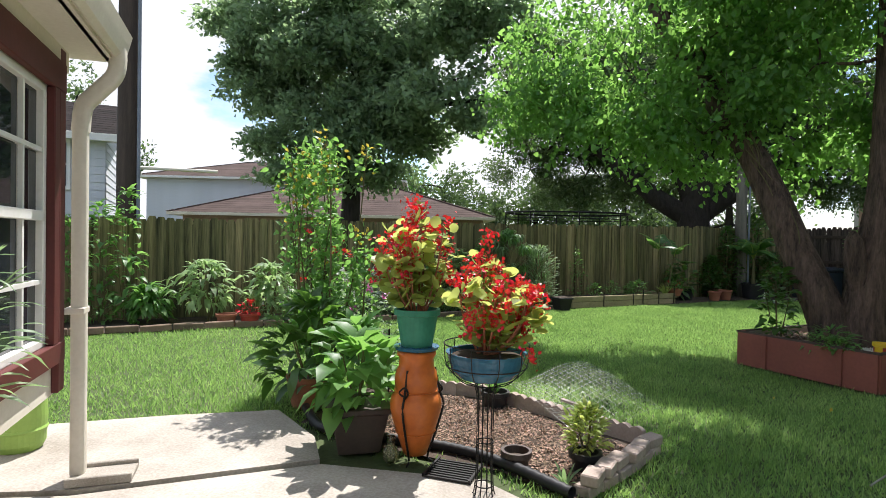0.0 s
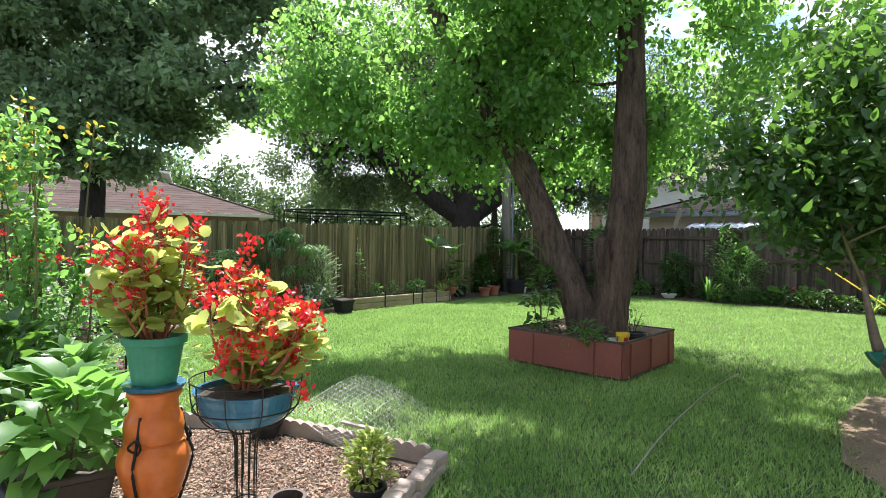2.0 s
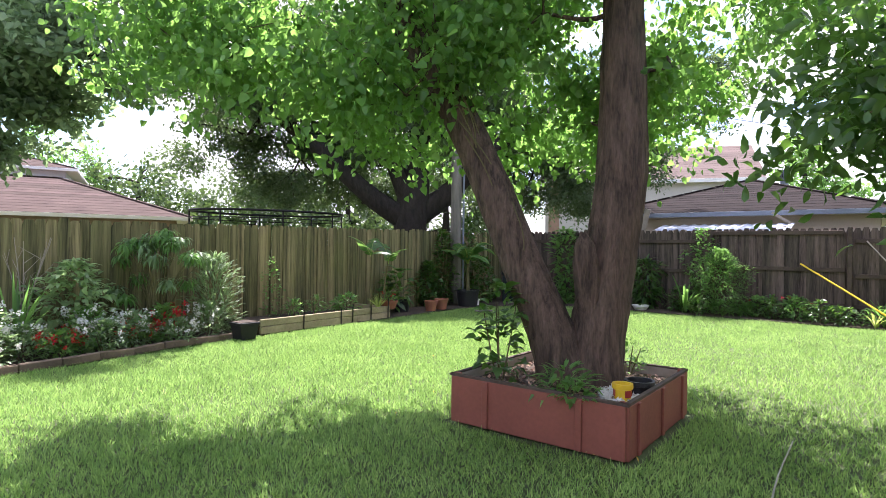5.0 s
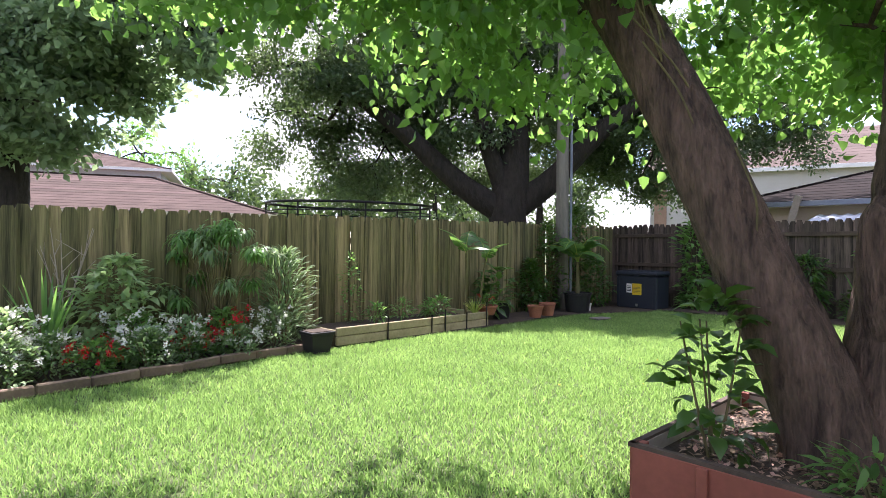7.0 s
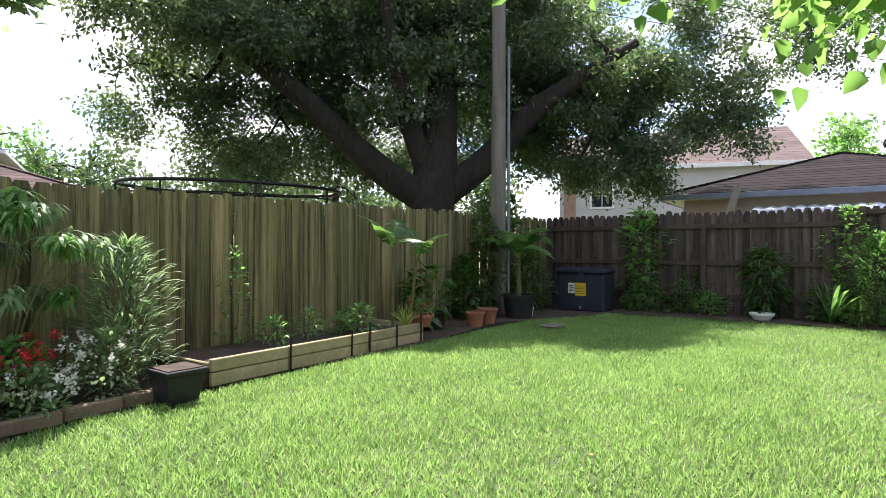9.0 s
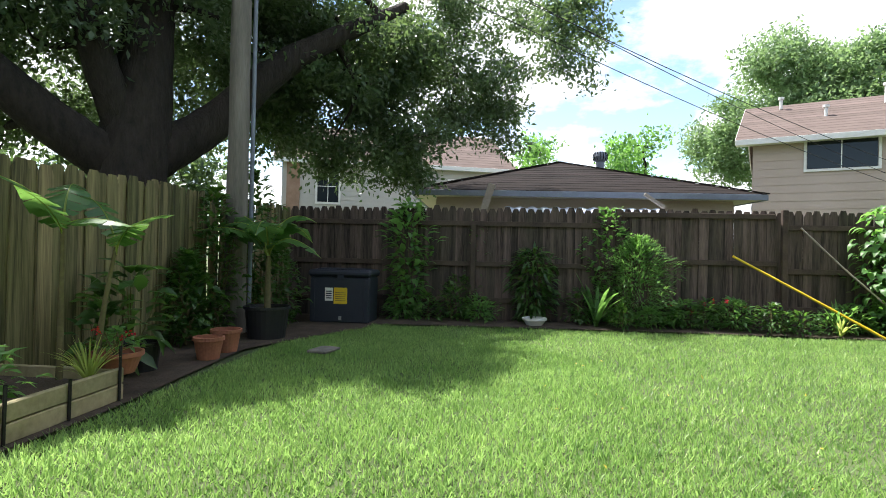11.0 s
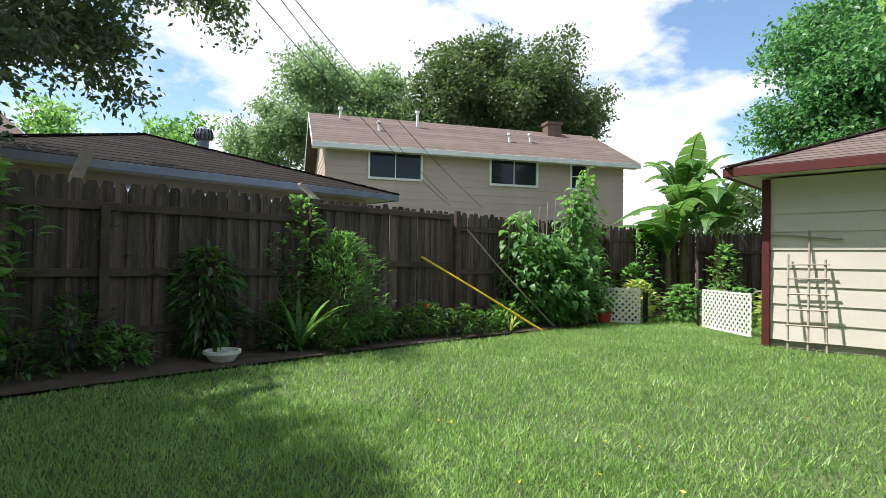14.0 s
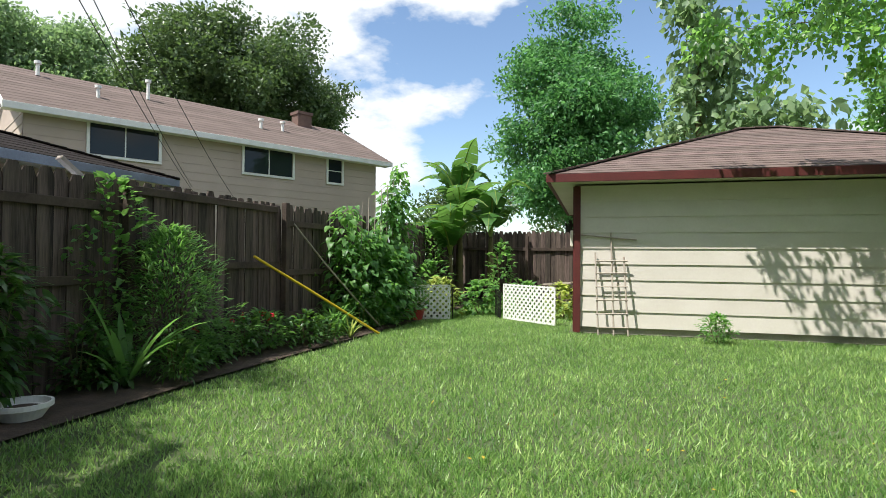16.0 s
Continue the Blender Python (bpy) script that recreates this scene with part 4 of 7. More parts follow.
big_tree("garden_tree", "tall bright green tree beyond the garage", [(19.4, -4.3, -0.1), (19.4, -4.3, 4), (19.5, -4.3, 8)], [0.25, 0.2, 0.08],
         [(19.4, -4.3, 6.2, 3.3, 3.3, 3.6), (20.6, -5.4, 8.4, 2.4, 2.4, 2.0), (18.4, -3.2, 4.6, 2.4, 2.4, 2.4), (21.5, -6.6, 6.0, 2.8, 2.8, 2.8), (19.0, -4.0, 8.6, 2.4, 2.4, 2.2), (17.6, -3.4, 6.5, 1.8, 1.8, 2.2)], 2700, 28, 0.2, 0.19, LEAF_EMERALD, OAKBARK, 51, spray=0.7, droop=0.3, lobes=20)
big_tree("round_tree", "large rounded green tree behind the tan house", [(41, 1, -0.1), (41, 1, 6), (41, 1, 14)], [0.5, 0.4, 0.15],
         [(41, 1, 12.6, 5.8, 5.8, 4.6), (39.5, 5.0, 11.4, 3.4, 3.4, 3.4), (41.5, -3.6, 12.0, 3.6, 3.6, 3.8)], 2600, 26, 0.3, 0.3, LEAF_FAR, OAKBARK, 61, r0=0.16, spray=0.9, lobes=34)
big_tree("round_tree", "hazy grey-green tree behind the tan house", [(46, 12.5, -0.1), (46, 12.5, 6), (46, 12.5, 13)], [0.5, 0.4, 0.15],
         [(46, 12.5, 11.4, 4.6, 4.6, 4.8), (46, 16.5, 9.0, 3.4, 3.4, 3.6), (46, 8.5, 12.8, 3.2, 3.2, 3.0)], 2200, 24, 0.32, 0.3, LEAF_SILVER, OAKBARK, 62, r0=0.16, spray=0.9, lobes=34)
big_tree("leafy_tree", "slender tree with big drooping leaves behind the garage", [(13.0, -1.4, -0.1), (13.0, -1.4, 3.5), (13.1, -1.4, 8)], [0.12, 0.1, 0.04],
         [(12.9, -1.4, 6.0, 1.1, 1.1, 1.9), (13.6, -1.9, 5.0, 1.0, 1.0, 1.2), (12.0, -1.6, 4.8, 1.0, 1.0, 0.9), (11.2, -2.0, 4.6, 0.9, 0.9, 0.9), (13.0, -1.2, 8.0, 0.9, 0.9, 1.2)], 170, 16, 0.3, 0.32, LEAF_SILVER, TWIG, 63, aspect=0.55, r0=0.03, droop=0.8, every=3)


def far_tree(x, y, z, r, h, seed, leaf=LEAF_FAR):
    big_tree("far_tree", "distant leafy tree above the rooftops", [(x, y, -0.1), (x, y, z * 0.5), (x, y, z + h * 0.3)], [0.3, 0.25, 0.1],
             [(x, y, z, r, r, h), (x + r * 0.6, y, z - h * 0.3, r * 0.7, r * 0.7, h * 0.7), (x - r * 0.6, y + 0.5, z - h * 0.25, r * 0.6, r * 0.6, h * 0.7)], 330, 16, r * 0.1, r * 0.1, leaf, OAKBARK, seed, every=10)


for k, (x, y, z, r, h, lf) in enumerate([(-3.5, 40, 4.2, 3.5, 3.2, LEAF_FAR), (3, 38, 3.4, 3.5, 2.6, LEAF_FAR), (8, 34, 3.6, 3.5, 2.6, LEAF_FAR), (-9, 42, 6.0, 3.0, 3.5, LEAF_MID), (12.5, 30, 3.5, 3, 3, LEAF_OAK),
                                         (38, 20, 6.0, 3.4, 3.2, LEAF_MID), (33, 25, 5.5, 3.0, 3.0, LEAF_MID), (24, 31, 5.0, 2.6, 4.0, LEAF_MID), (31, -9, 3.6, 3.2, 3.0, LEAF_FAR), (-16, 20, 5, 2.0, 3.0, LEAF_OAK),
                                         (9, -5, 4.4, 2.2, 2.2, LEAF_MID), (24, -14, 5, 3.5, 4, LEAF_FAR), (5.5, -6, 4.6, 2.5, 2.5, LEAF_MID)]):
    far_tree(x, y, z, r, h, 100 + k, lf)

# ---- plants ----


def shoot_leaves(g, n, z0, z1, r0, r1, L, W, mat, parent, name="foliage", up=0.3, droop=0.25, profile=None):
    """Broad leaves set round a mound from height z0 to z1, pointing outward."""
    t = g.uniform(0, 1, n)
    ang = g.uniform(0, 2 * math.pi, n)
    prof = np.interp(t, [0, 0.35, 0.75, 1], profile or [0.75, 1.0, 0.75, 0.15])
    ph = g.uniform(0, 6.28)
    rad = (r0 + (r1 - r0) * g.uniform(0.2, 1, n) ** 0.6) * prof * (0.85 + 0.28 * np.sin(3 * ang + 9 * t + ph) + 0.15 * np.sin(7 * ang - 5 * t))
    p = np.stack([rad * np.cos(ang), rad * np.sin(ang), z0 + (z1 - z0) * t], axis=1)
    ax = np.stack([np.cos(ang), np.sin(ang), up + 0.9 * (t - 0.5) + g.normal(0, 0.3, n)], axis=1) + g.normal(0, 0.35, (n, 3))
    nr = np.stack([-0.4 * np.cos(ang), -0.4 * np.sin(ang), np.ones(n)], axis=1) + g.normal(0, 0.25, (n, 3))
    s = g.uniform(0.65, 1.2, n)
    v, f = leaf_fan(p, ax, nr, L * s, W * s, droop=droop)
    ob = raw(name, v, f, mat, parent)
    ob["kind"] = "stuff"
    return ob


def stems(g, n, z1, r, mat, parent, rad=0.008, z0=0.0, name="stem"):
    for _ in range(n):
        a = g.uniform(0, 2 * math.pi)
        q = np.array([math.cos(a), math.sin(a), 0]) * r * g.uniform(0.3, 1)
        rod(name, [(q[0] * 0.15, q[1] * 0.15, z0), tuple(q * 0.6 + np.array([0, 0, (z0 + z1) * 0.5])), tuple(q + np.array([0, 0, z1]))], (rad, rad * 0.5), mat, parent, n=6, segs=6)


def bush(name, x, y, z, h, r, L, W, mat, label, category, n=260, seed=1, up=0.3, z0=0.05, stem_n=4, flowers=None, droop=0.25, group="", profile=None):
    g = np.random.default_rng(seed)
    t = thing(name, pose(x, y, z), label, category, group)
    stems(g, stem_n, h * 0.8, r * 0.7, TWIG, t)
    shoot_leaves(g, n, z0, h, 0.02, r, L, W, mat, t, up=up, droop=droop, profile=profile)
    if flowers:
        fm, fn, fs = flowers
        flower_heads(g, fn, fs, fm, t, z0 + h * 0.35, h * 1.05, r)
    return t


def flower_heads(g, n, size, mat, parent, z0, z1, r, per=14, spread=0.5, name="blossom", pts=None):
    """Each flower head is a part: a knot of small petals."""
    for k in range(n):
        if pts is None:
            a, q = g.uniform(0, 2 * math.pi), r * math.sqrt(g.uniform(0.1, 1))
            c = np.array([q * math.cos(a), q * math.sin(a), g.uniform(z0, z1)])
        else:
            c = np.asarray(pts[k])
        p = c + g.normal(0, size * spread, (per, 3))
        v, f = leaf_flat(p, rand_dirs(g, per, 0.2), rand_dirs(g, per, 0.5), size * g.uniform(0.6, 1.1, per), size * 0.8)
        raw(name, v, f, mat, parent)


def pot(name, m, r0, r1, h, mat, label, rim=0.012, group="", soil=True, category="pot"):
    t = thing(name, m, label, category, group)
    part("body", lathe([(r0 * 0.96, 0), (r0, 0.008), (r1 * 0.97, h - 0.04), (r1 + rim, h - 0.035), (r1 + rim, h), (r1 - 0.008, h), (r1 - 0.012, h - 0.05)], 28), mat, t, smooth=False)
    if soil:
        part("soil", lathe([(r1 - 0.02, h - 0.055), (r1 * 0.5, h - 0.035)], 18), SOIL, t)
    return t


def strap_plant(name, x, y, z, n, L, W, mat, label, category, seed, lean=0.9, group=""):
    """Arching strap leaves from one crown."""
    g = np.random.default_rng(seed)
    t = thing(name, pose(x, y, z), label, category, group)
    for _ in range(n):
        a, l = g.uniform(0, 2 * math.pi), L * g.uniform(0.6, 1.1)
        out = lean * g.uniform(0.25, 1)
        d = np.array([math.cos(a), math.sin(a), 0])
        s = np.array([-d[1], d[0], 0])
        vs = []
        for k in range(7):
            u = k / 6
            c = d * out * l * (u + 0.25 * u * u) * 0.75 + np.array([0, 0, l * (u - 0.62 * out * u * u)])
            w = W * (0.55 + 0.9 * u) * (1 - u) ** 0.6 * 0.5 + 0.001
            vs += [c - s * w, c + np.array([0, 0, -w * 0.35]), c + s * w]
        f = [(3 * k + j, 3 * k + j + 1, 3 * k + j + 4, 3 * k + j + 3) for k in range(6) for j in range(2)]
        raw("leaf", np.array(vs), np.array(f), mat, t, smooth=True)
    return t


def banana_leaf(g, parent, base, azim, L, W, rise, droopf, tears=True):
    d = np.array([math.cos(azim), math.sin(azim), 0])
    s = np.array([-d[1], d[0], 0])
    n = 16
    rib = np.array([base + d * L * (0.15 * u + 0.75 * u * u * (1 - 0.2 * rise)) * (1.35 - 0.55 * rise) + np.array([0, 0, L * (rise * 1.15 * u - droopf * u * u * u)]) for u in np.linspace(0, 1, n)])
    chunks_v, chunks_f, off = [], [], 0
    for side in (-1, 1):
        for k in range(3, n - 1):
            u0, u1 = k / (n - 1), (k + 1) / (n - 1)
            w0 = W * 0.5 * math.sin(math.pi * min(1, max(0.02, (u0 - 0.14) / 0.86)) ** 0.8) + 0.004
            w1 = W * 0.5 * math.sin(math.pi * min(1, max(0.02, (u1 - 0.14) / 0.86)) ** 0.8) + 0.004
            dz = np.array([0, 0, -1]) * g.uniform(0.1, 0.45) if tears else np.array([0, 0, 0.2])
            sq = 0.94 if tears and g.random() < 0.3 else 1.0
            a, b = rib[k], rib[k] * (1 - sq) + rib[k + 1] * sq
            q = [a, b, b + side * s * w1 + dz * w1, a + side * s * w0 + dz * w0]
            chunks_v += q
            chunks_f.append([off, off + 1, off + 2, off + 3] if side > 0 else [off + 3, off + 2, off + 1, off])
            off += 4
    lf = raw("leaf", np.array(chunks_v), np.array(chunks_f), LEAF_BANANA, parent)
    v, f = tube(rib, np.linspace(0.018, 0.004, n) * (L / 1.2), 6)
    raw("midrib", v, f, LEAF_LIME, lf, "pale green midrib", True)


def banana(name, x, y, h, leaves, L, W, seed, label, r=0.06, lean=(0, 0), z=0.0, droop=(0.35, 0.8), rise=(0.45, 1.0)):
    g = np.random.default_rng(seed)
    t = thing(name, pose(x, y, z), label, "banana plant")
    rod("stalk", [(0, 0, -0.01), (lean[0] * 0.4, lean[1] * 0.4, h * 0.5), (lean[0], lean[1], h)], (r, r * 0.55), TWIG, t, n=10, segs=10, rough=0.04)
    a0 = g.uniform(0, 6.28)
    for k in range(leaves):
        banana_leaf(g, t, np.array([lean[0], lean[1], h * g.uniform(0.92, 1.0)]), a0 + k * 2.4 + g.normal(0, 0.3), L * g.uniform(0.8, 1.15), W * g.uniform(0.85, 1.1), g.uniform(*rise), g.uniform(*droop))
    return t


# ---- the house corner with its window ----
HX, HY, HYAW = -1.85, 2.06, -65.3
house = thing("house", pose(HX, HY, 0, 0, 0, HYAW), "warm white house corner with dark red window trim and gutter", "house", kind="structure")
WZ0, WZ1 = 0.55, 2.4
wa, wb_, wz0, wz1 = 0.2, 1.3, 0.83, 2.16
bm = bmesh.new()
box(bm, wa, 0.14, WZ1 - WZ0, wa / 2, -0.08, (WZ0 + WZ1) / 2)
box(bm, 7.0 - wb_, 0.14, WZ1 - WZ0, (7.0 + wb_) / 2, -0.08, (WZ0 + WZ1) / 2)
box(bm, wb_ - wa, 0.14, wz0 - WZ0, (wa + wb_) / 2, -0.08, (WZ0 + wz0) / 2)
box(bm, wb_ - wa, 0.14, WZ1 - wz1, (wa + wb_) / 2, -0.08, (WZ1 + wz1) / 2)
part("wall", bm, HOUSEWHITE, house)
boxed("end_wall", 0.12, 5.0, WZ1 - WZ0, 0.06, -2.66, (WZ0 + WZ1) / 2, HOUSEWHITE, house)
boxed("floor_slab", 7.0, 5.0, 0.08, 3.5, -2.66, WZ0 - 0.04, HOUSEWHITE, house)
bm = bmesh.new()
for sx, sz, cx, cz in ((wb_ - wa + 0.24, 0.11, (wa + wb_) / 2, wz0 - 0.055), (wb_ - wa + 0.24, 0.16, (wa + wb_) / 2, wz1 + 0.08), (0.08, wz1 - wz0, wa - 0.04, (wz0 + wz1) / 2), (0.11, wz1 - wz0, wb_ + 0.055, (wz0 + wz1) / 2)):
    box(bm, sx, 0.04, sz, cx, 0.012, cz, 0.005)
box(bm, 0.1, 0.035, WZ1 - WZ0 - 0.02, 0.05, 0.008, (WZ0 + WZ1) / 2, 0.005)
box(bm, 0.17, 0.03, 0.11, 0.085, 0.014, wz0 - 0.055, 0.005)
box(bm, 0.17, 0.03, 0.16, 0.085, 0.014, wz1 + 0.08, 0.005)
part("trim", bm, TRIMRED, house, "dark red painted trim boards")
win = thing("window_1", pose(wa, -0.03, wz0), "white divided sash window", "")
win.parent = house
ww, wh = wb_ - wa, wz1 - wz0
bm = bmesh.new()
for cx, cz, sx, sz in ((ww / 2, 0.02, ww, 0.04), (ww / 2, wh - 0.02, ww, 0.04), (0.02, wh / 2, 0.04, wh), (ww - 0.02, wh / 2, 0.04, wh), (ww / 2, wh * 0.5, ww, 0.05)):
    box(bm, sx, 0.05, sz, cx, 0.0, cz, 0.004)
part("window_frame", bm, WHITE, win)
bm = bmesh.new()
for i in range(1, 4):
    box(bm, 0.022, 0.02, wh - 0.08, ww * i / 4, 0.004, wh / 2)
for zz in (0.25, 0.75):
    box(bm, ww - 0.08, 0.02, 0.022, ww / 2, 0.005, wh * zz)
part("muntin", bm, WHITE, win)
for i in range(4):
    for j in range(4):
        boxed("pane", ww / 4 - 0.03, 0.006, wh / 4 - 0.03, ww * (i + 0.5) / 4, -0.012, wh * (j + 0.5) / 4, PANE, win)
# black sheet behind the panes: the room's shade put in as colour
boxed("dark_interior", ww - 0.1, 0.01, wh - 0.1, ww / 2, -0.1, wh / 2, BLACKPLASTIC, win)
# brick base set back under the bay
g = random.Random(9)
bme = bpy.data.meshes.new("brick")
bm = bmesh.new()
box(bm, 0.19, 0.09, 0.057, bevel=0.004)
bm.to_mesh(bme)
bm.free()
bme.materials.append(BRICK)
boxed("brick_backing", 4.0, 0.1, 0.56, 2.45, -0.4, 0.27, CONCRETE, house)
for r in range(8):
    for c in range(12):
        ob = new("brick", bme)
        ob.parent = house
        ob.matrix_basis = pose(0.56 + c * 0.2 + (0.1 if r % 2 else 0), -0.345 + g.gauss(0, 0.002), 0.04 + r * 0.067, 0, 0, g.gauss(0, 0.4))
# eave, gutter and downspout
boxed("soffit", 7.25, 0.3, 0.02, 3.5, 0.08, 2.41, HOUSEWHITE, house)
boxed("soffit", 0.14, 5.3, 0.02, -0.06, -2.75, 2.409, HOUSEWHITE, house)
boxed("frieze", 7.1, 0.03, 0.12, 3.5, 0.01, 2.345, HOUSEWHITE, house, bevel=0.004)
bm = bmesh.new()
box(bm, 7.25, 0.025, 0.16, 3.5, 0.2, 2.48, 0.003)
box(bm, 0.025, 5.6, 0.16, -0.14, -2.6, 2.48, 0.003)
part("fascia", bm, HOUSEWHITE, house)
bm = bmesh.new()
prof = [(0.215, 2.43), (0.25, 2.405), (0.28, 2.43), (0.3, 2.5), (0.315, 2.56), (0.305, 2.56), (0.28, 2.51), (0.215, 2.5)]
a = [bm.verts.new((-0.16, y, z)) for y, z in prof]
b = [bm.verts.new((7.1, y, z)) for y, z in prof]
for k in range(len(prof)):
    bm.faces.new((a[k], b[k], b[(k + 1) % len(prof)], a[(k + 1) % len(prof)]))
bm.faces.new(a[::-1])
bm.faces.new(b)
part("gutter", bm, HOUSEWHITE, house)
bm = bmesh.new()
strips(bm, (-0.18, 0.26, 2.56), (7.1, 0.26, 2.56), (7.1, -2.6, 3.9), (2.6, -2.6, 3.9), 16)
strips(bm, (-0.18, -5.4, 2.56), (-0.18, 0.26, 2.56), (2.6, -2.6, 3.9), (2.6, -2.6, 3.9), 16)
part("roof", bm, SHINGLE, house)


def ribbed(points, w, d, name, parent):
    """A ribbed downspout section along points."""
    pts = smooth_path(points, 18)
    prof = []
    for k in range(24):
        an = 2 * math.pi * k / 24
        rr = 1 + (0.06 if k % 2 else -0.02)
        cx, cy = math.cos(an), math.sin(an)
        sq = (abs(cx) ** 4 + abs(cy) ** 4) ** -0.25
        prof.append((w / 2 * cx * sq * rr, d / 2 * cy * sq * rr))
    tan = unit(np.gradient(pts, axis=0))
    vs = []
    for p, t in zip(pts, tan):
        side = np.array([1.0, 0, 0])
        up = unit(np.cross(t, side)[None])[0]
        vs += [p + side * x + up * y for x, y in prof]
    n = len(prof)
    f = [(i * n + j, i * n + (j + 1) % n, (i + 1) * n + (j + 1) % n, (i + 1) * n + j) for i in range(len(pts) - 1) for j in range(n)]
    return raw(name, np.array(vs), np.array(f), HOUSEWHITE, parent)


ribbed([(-0.08, 0.255, 2.46), (-0.08, 0.255, 2.38), (-0.08, 0.235, 2.3), (-0.08, 0.15, 2.2), (-0.08, 0.09, 2.12), (-0.08, 0.075, 1.98)], 0.085, 0.085, "elbow", house)
ribbed([(-0.08, 0.075, 2.02), (-0.08, 0.075, 1.0), (-0.08, 0.075, 0.06)], 0.08, 0.075, "downspout", house)
boxed("strap", 0.12, 0.1, 0.035, -0.07, 0.065, 0.98, HOUSEWHITE, house, bevel=0.004)
bm = bmesh.new()
box(bm, 0.3, 0.5, 0.05, 0, 0.1, 0.025, 0.01)
box(bm, 0.03, 0.5, 0.06, -0.135, 0.1, 0.06, 0.008)
box(bm, 0.03, 0.5, 0.06, 0.135, 0.1, 0.06, 0.008)
tagged(part("splash_block", bm, CONCRETE, m=pose(-1.74, 2.16, 0.03, 0, 0, HYAW) @ Matrix.Diagonal((0.8, 0.65, 0.6, 1))), "pale concrete splash block under the downspout", "splash block")
barrel = thing("rain_barrel", pose(-2.5, 2.52, 0.03) @ Matrix.Diagonal((0.6, 0.6, 0.85, 1)), "lime green plastic barrel beside the house", "barrel")
part("body", lathe([(0.2, 0), (0.235, 0.05), (0.25, 0.25), (0.235, 0.48), (0.21, 0.52)], 28), LIMEBARREL, barrel, smooth=False)
for zz in (0.14, 0.38):
    part("band", lathe([(0.246, zz), (0.258, zz + 0.015), (0.246, zz + 0.03)], 28), LIMEBARREL, barrel)
hp = thing("hanging_plant", pose(-1.16, 0.9, 1.15), "pale green airy plant beside the window", "plant")
g2 = np.random.default_rng(5)
shoot_leaves(g2, 90, -0.3, 0.16, 0.02, 0.14, 0.11, 0.018, LEAF_SILVER, hp)
rod("stem", [(0, 0, -1.12), (0.02, 0, -0.5), (0, 0, 0.1)], 0.006, TWIG, hp)

# ---- patio pots ----
urn = thing("urn", pose(0.02, 2.75, 0.0), "tall orange glazed clay urn bound in a dark metal stand", "urn")
part("body", lathe([(0.062, 0.05), (0.075, 0.055), (0.1, 0.13), (0.135, 0.24), (0.16, 0.33), (0.165, 0.38), (0.15, 0.43), (0.125, 0.455), (0.133, 0.47), (0.137, 0.53), (0.128, 0.58), (0.112, 0.605), (0.108, 0.66), (0.125, 0.685), (0.122, 0.71), (0.1, 0.71), (0.095, 0.68)], 40), ORANGE, urn, smooth=True)
for k in range(3):
    an = 2 * math.pi * k / 3 - 1.9
    c, s = math.cos(an), math.sin(an)
    rod("strap", [(c * r, s * r, z) for r, z in ((0.11, 0.0), (0.08, 0.03), (0.115, 0.14), (0.175, 0.35), (0.158, 0.43), (0.14, 0.5), (0.118, 0.6))], 0.007, DARKMETAL, urn, n=24)
    rod("scroll", [(c * 0.145, s * 0.145, 0.43), (c * 0.165 - s * 0.03, s * 0.165 + c * 0.03, 0.47), (c * 0.15, s * 0.15, 0.5), (c * 0.165 + s * 0.03, s * 0.165 - c * 0.03, 0.47), (c * 0.15, s * 0.15, 0.44)], 0.006, DARKMETAL, urn, n=20)
for zz, rr in ((0.2, 0.124), (0.46, 0.134)):
    part("clay_ring", lathe([(rr - 0.01, zz - 0.008), (rr + 0.006, zz), (rr - 0.01, zz + 0.008)], 36), ORANGE, urn)
gp = pot("flower_pot", pose(0.02, 2.75, 0.737), 0.1, 0.135, 0.235, GREENPOT, "green painted tapered pot of red begonias on the urn")
part("saucer", lathe([(0.1, -0.026), (0.135, -0.02), (0.145, 0.0), (0.13, 0.002)], 28), BLUEGLAZE, gp, "dark blue saucer")


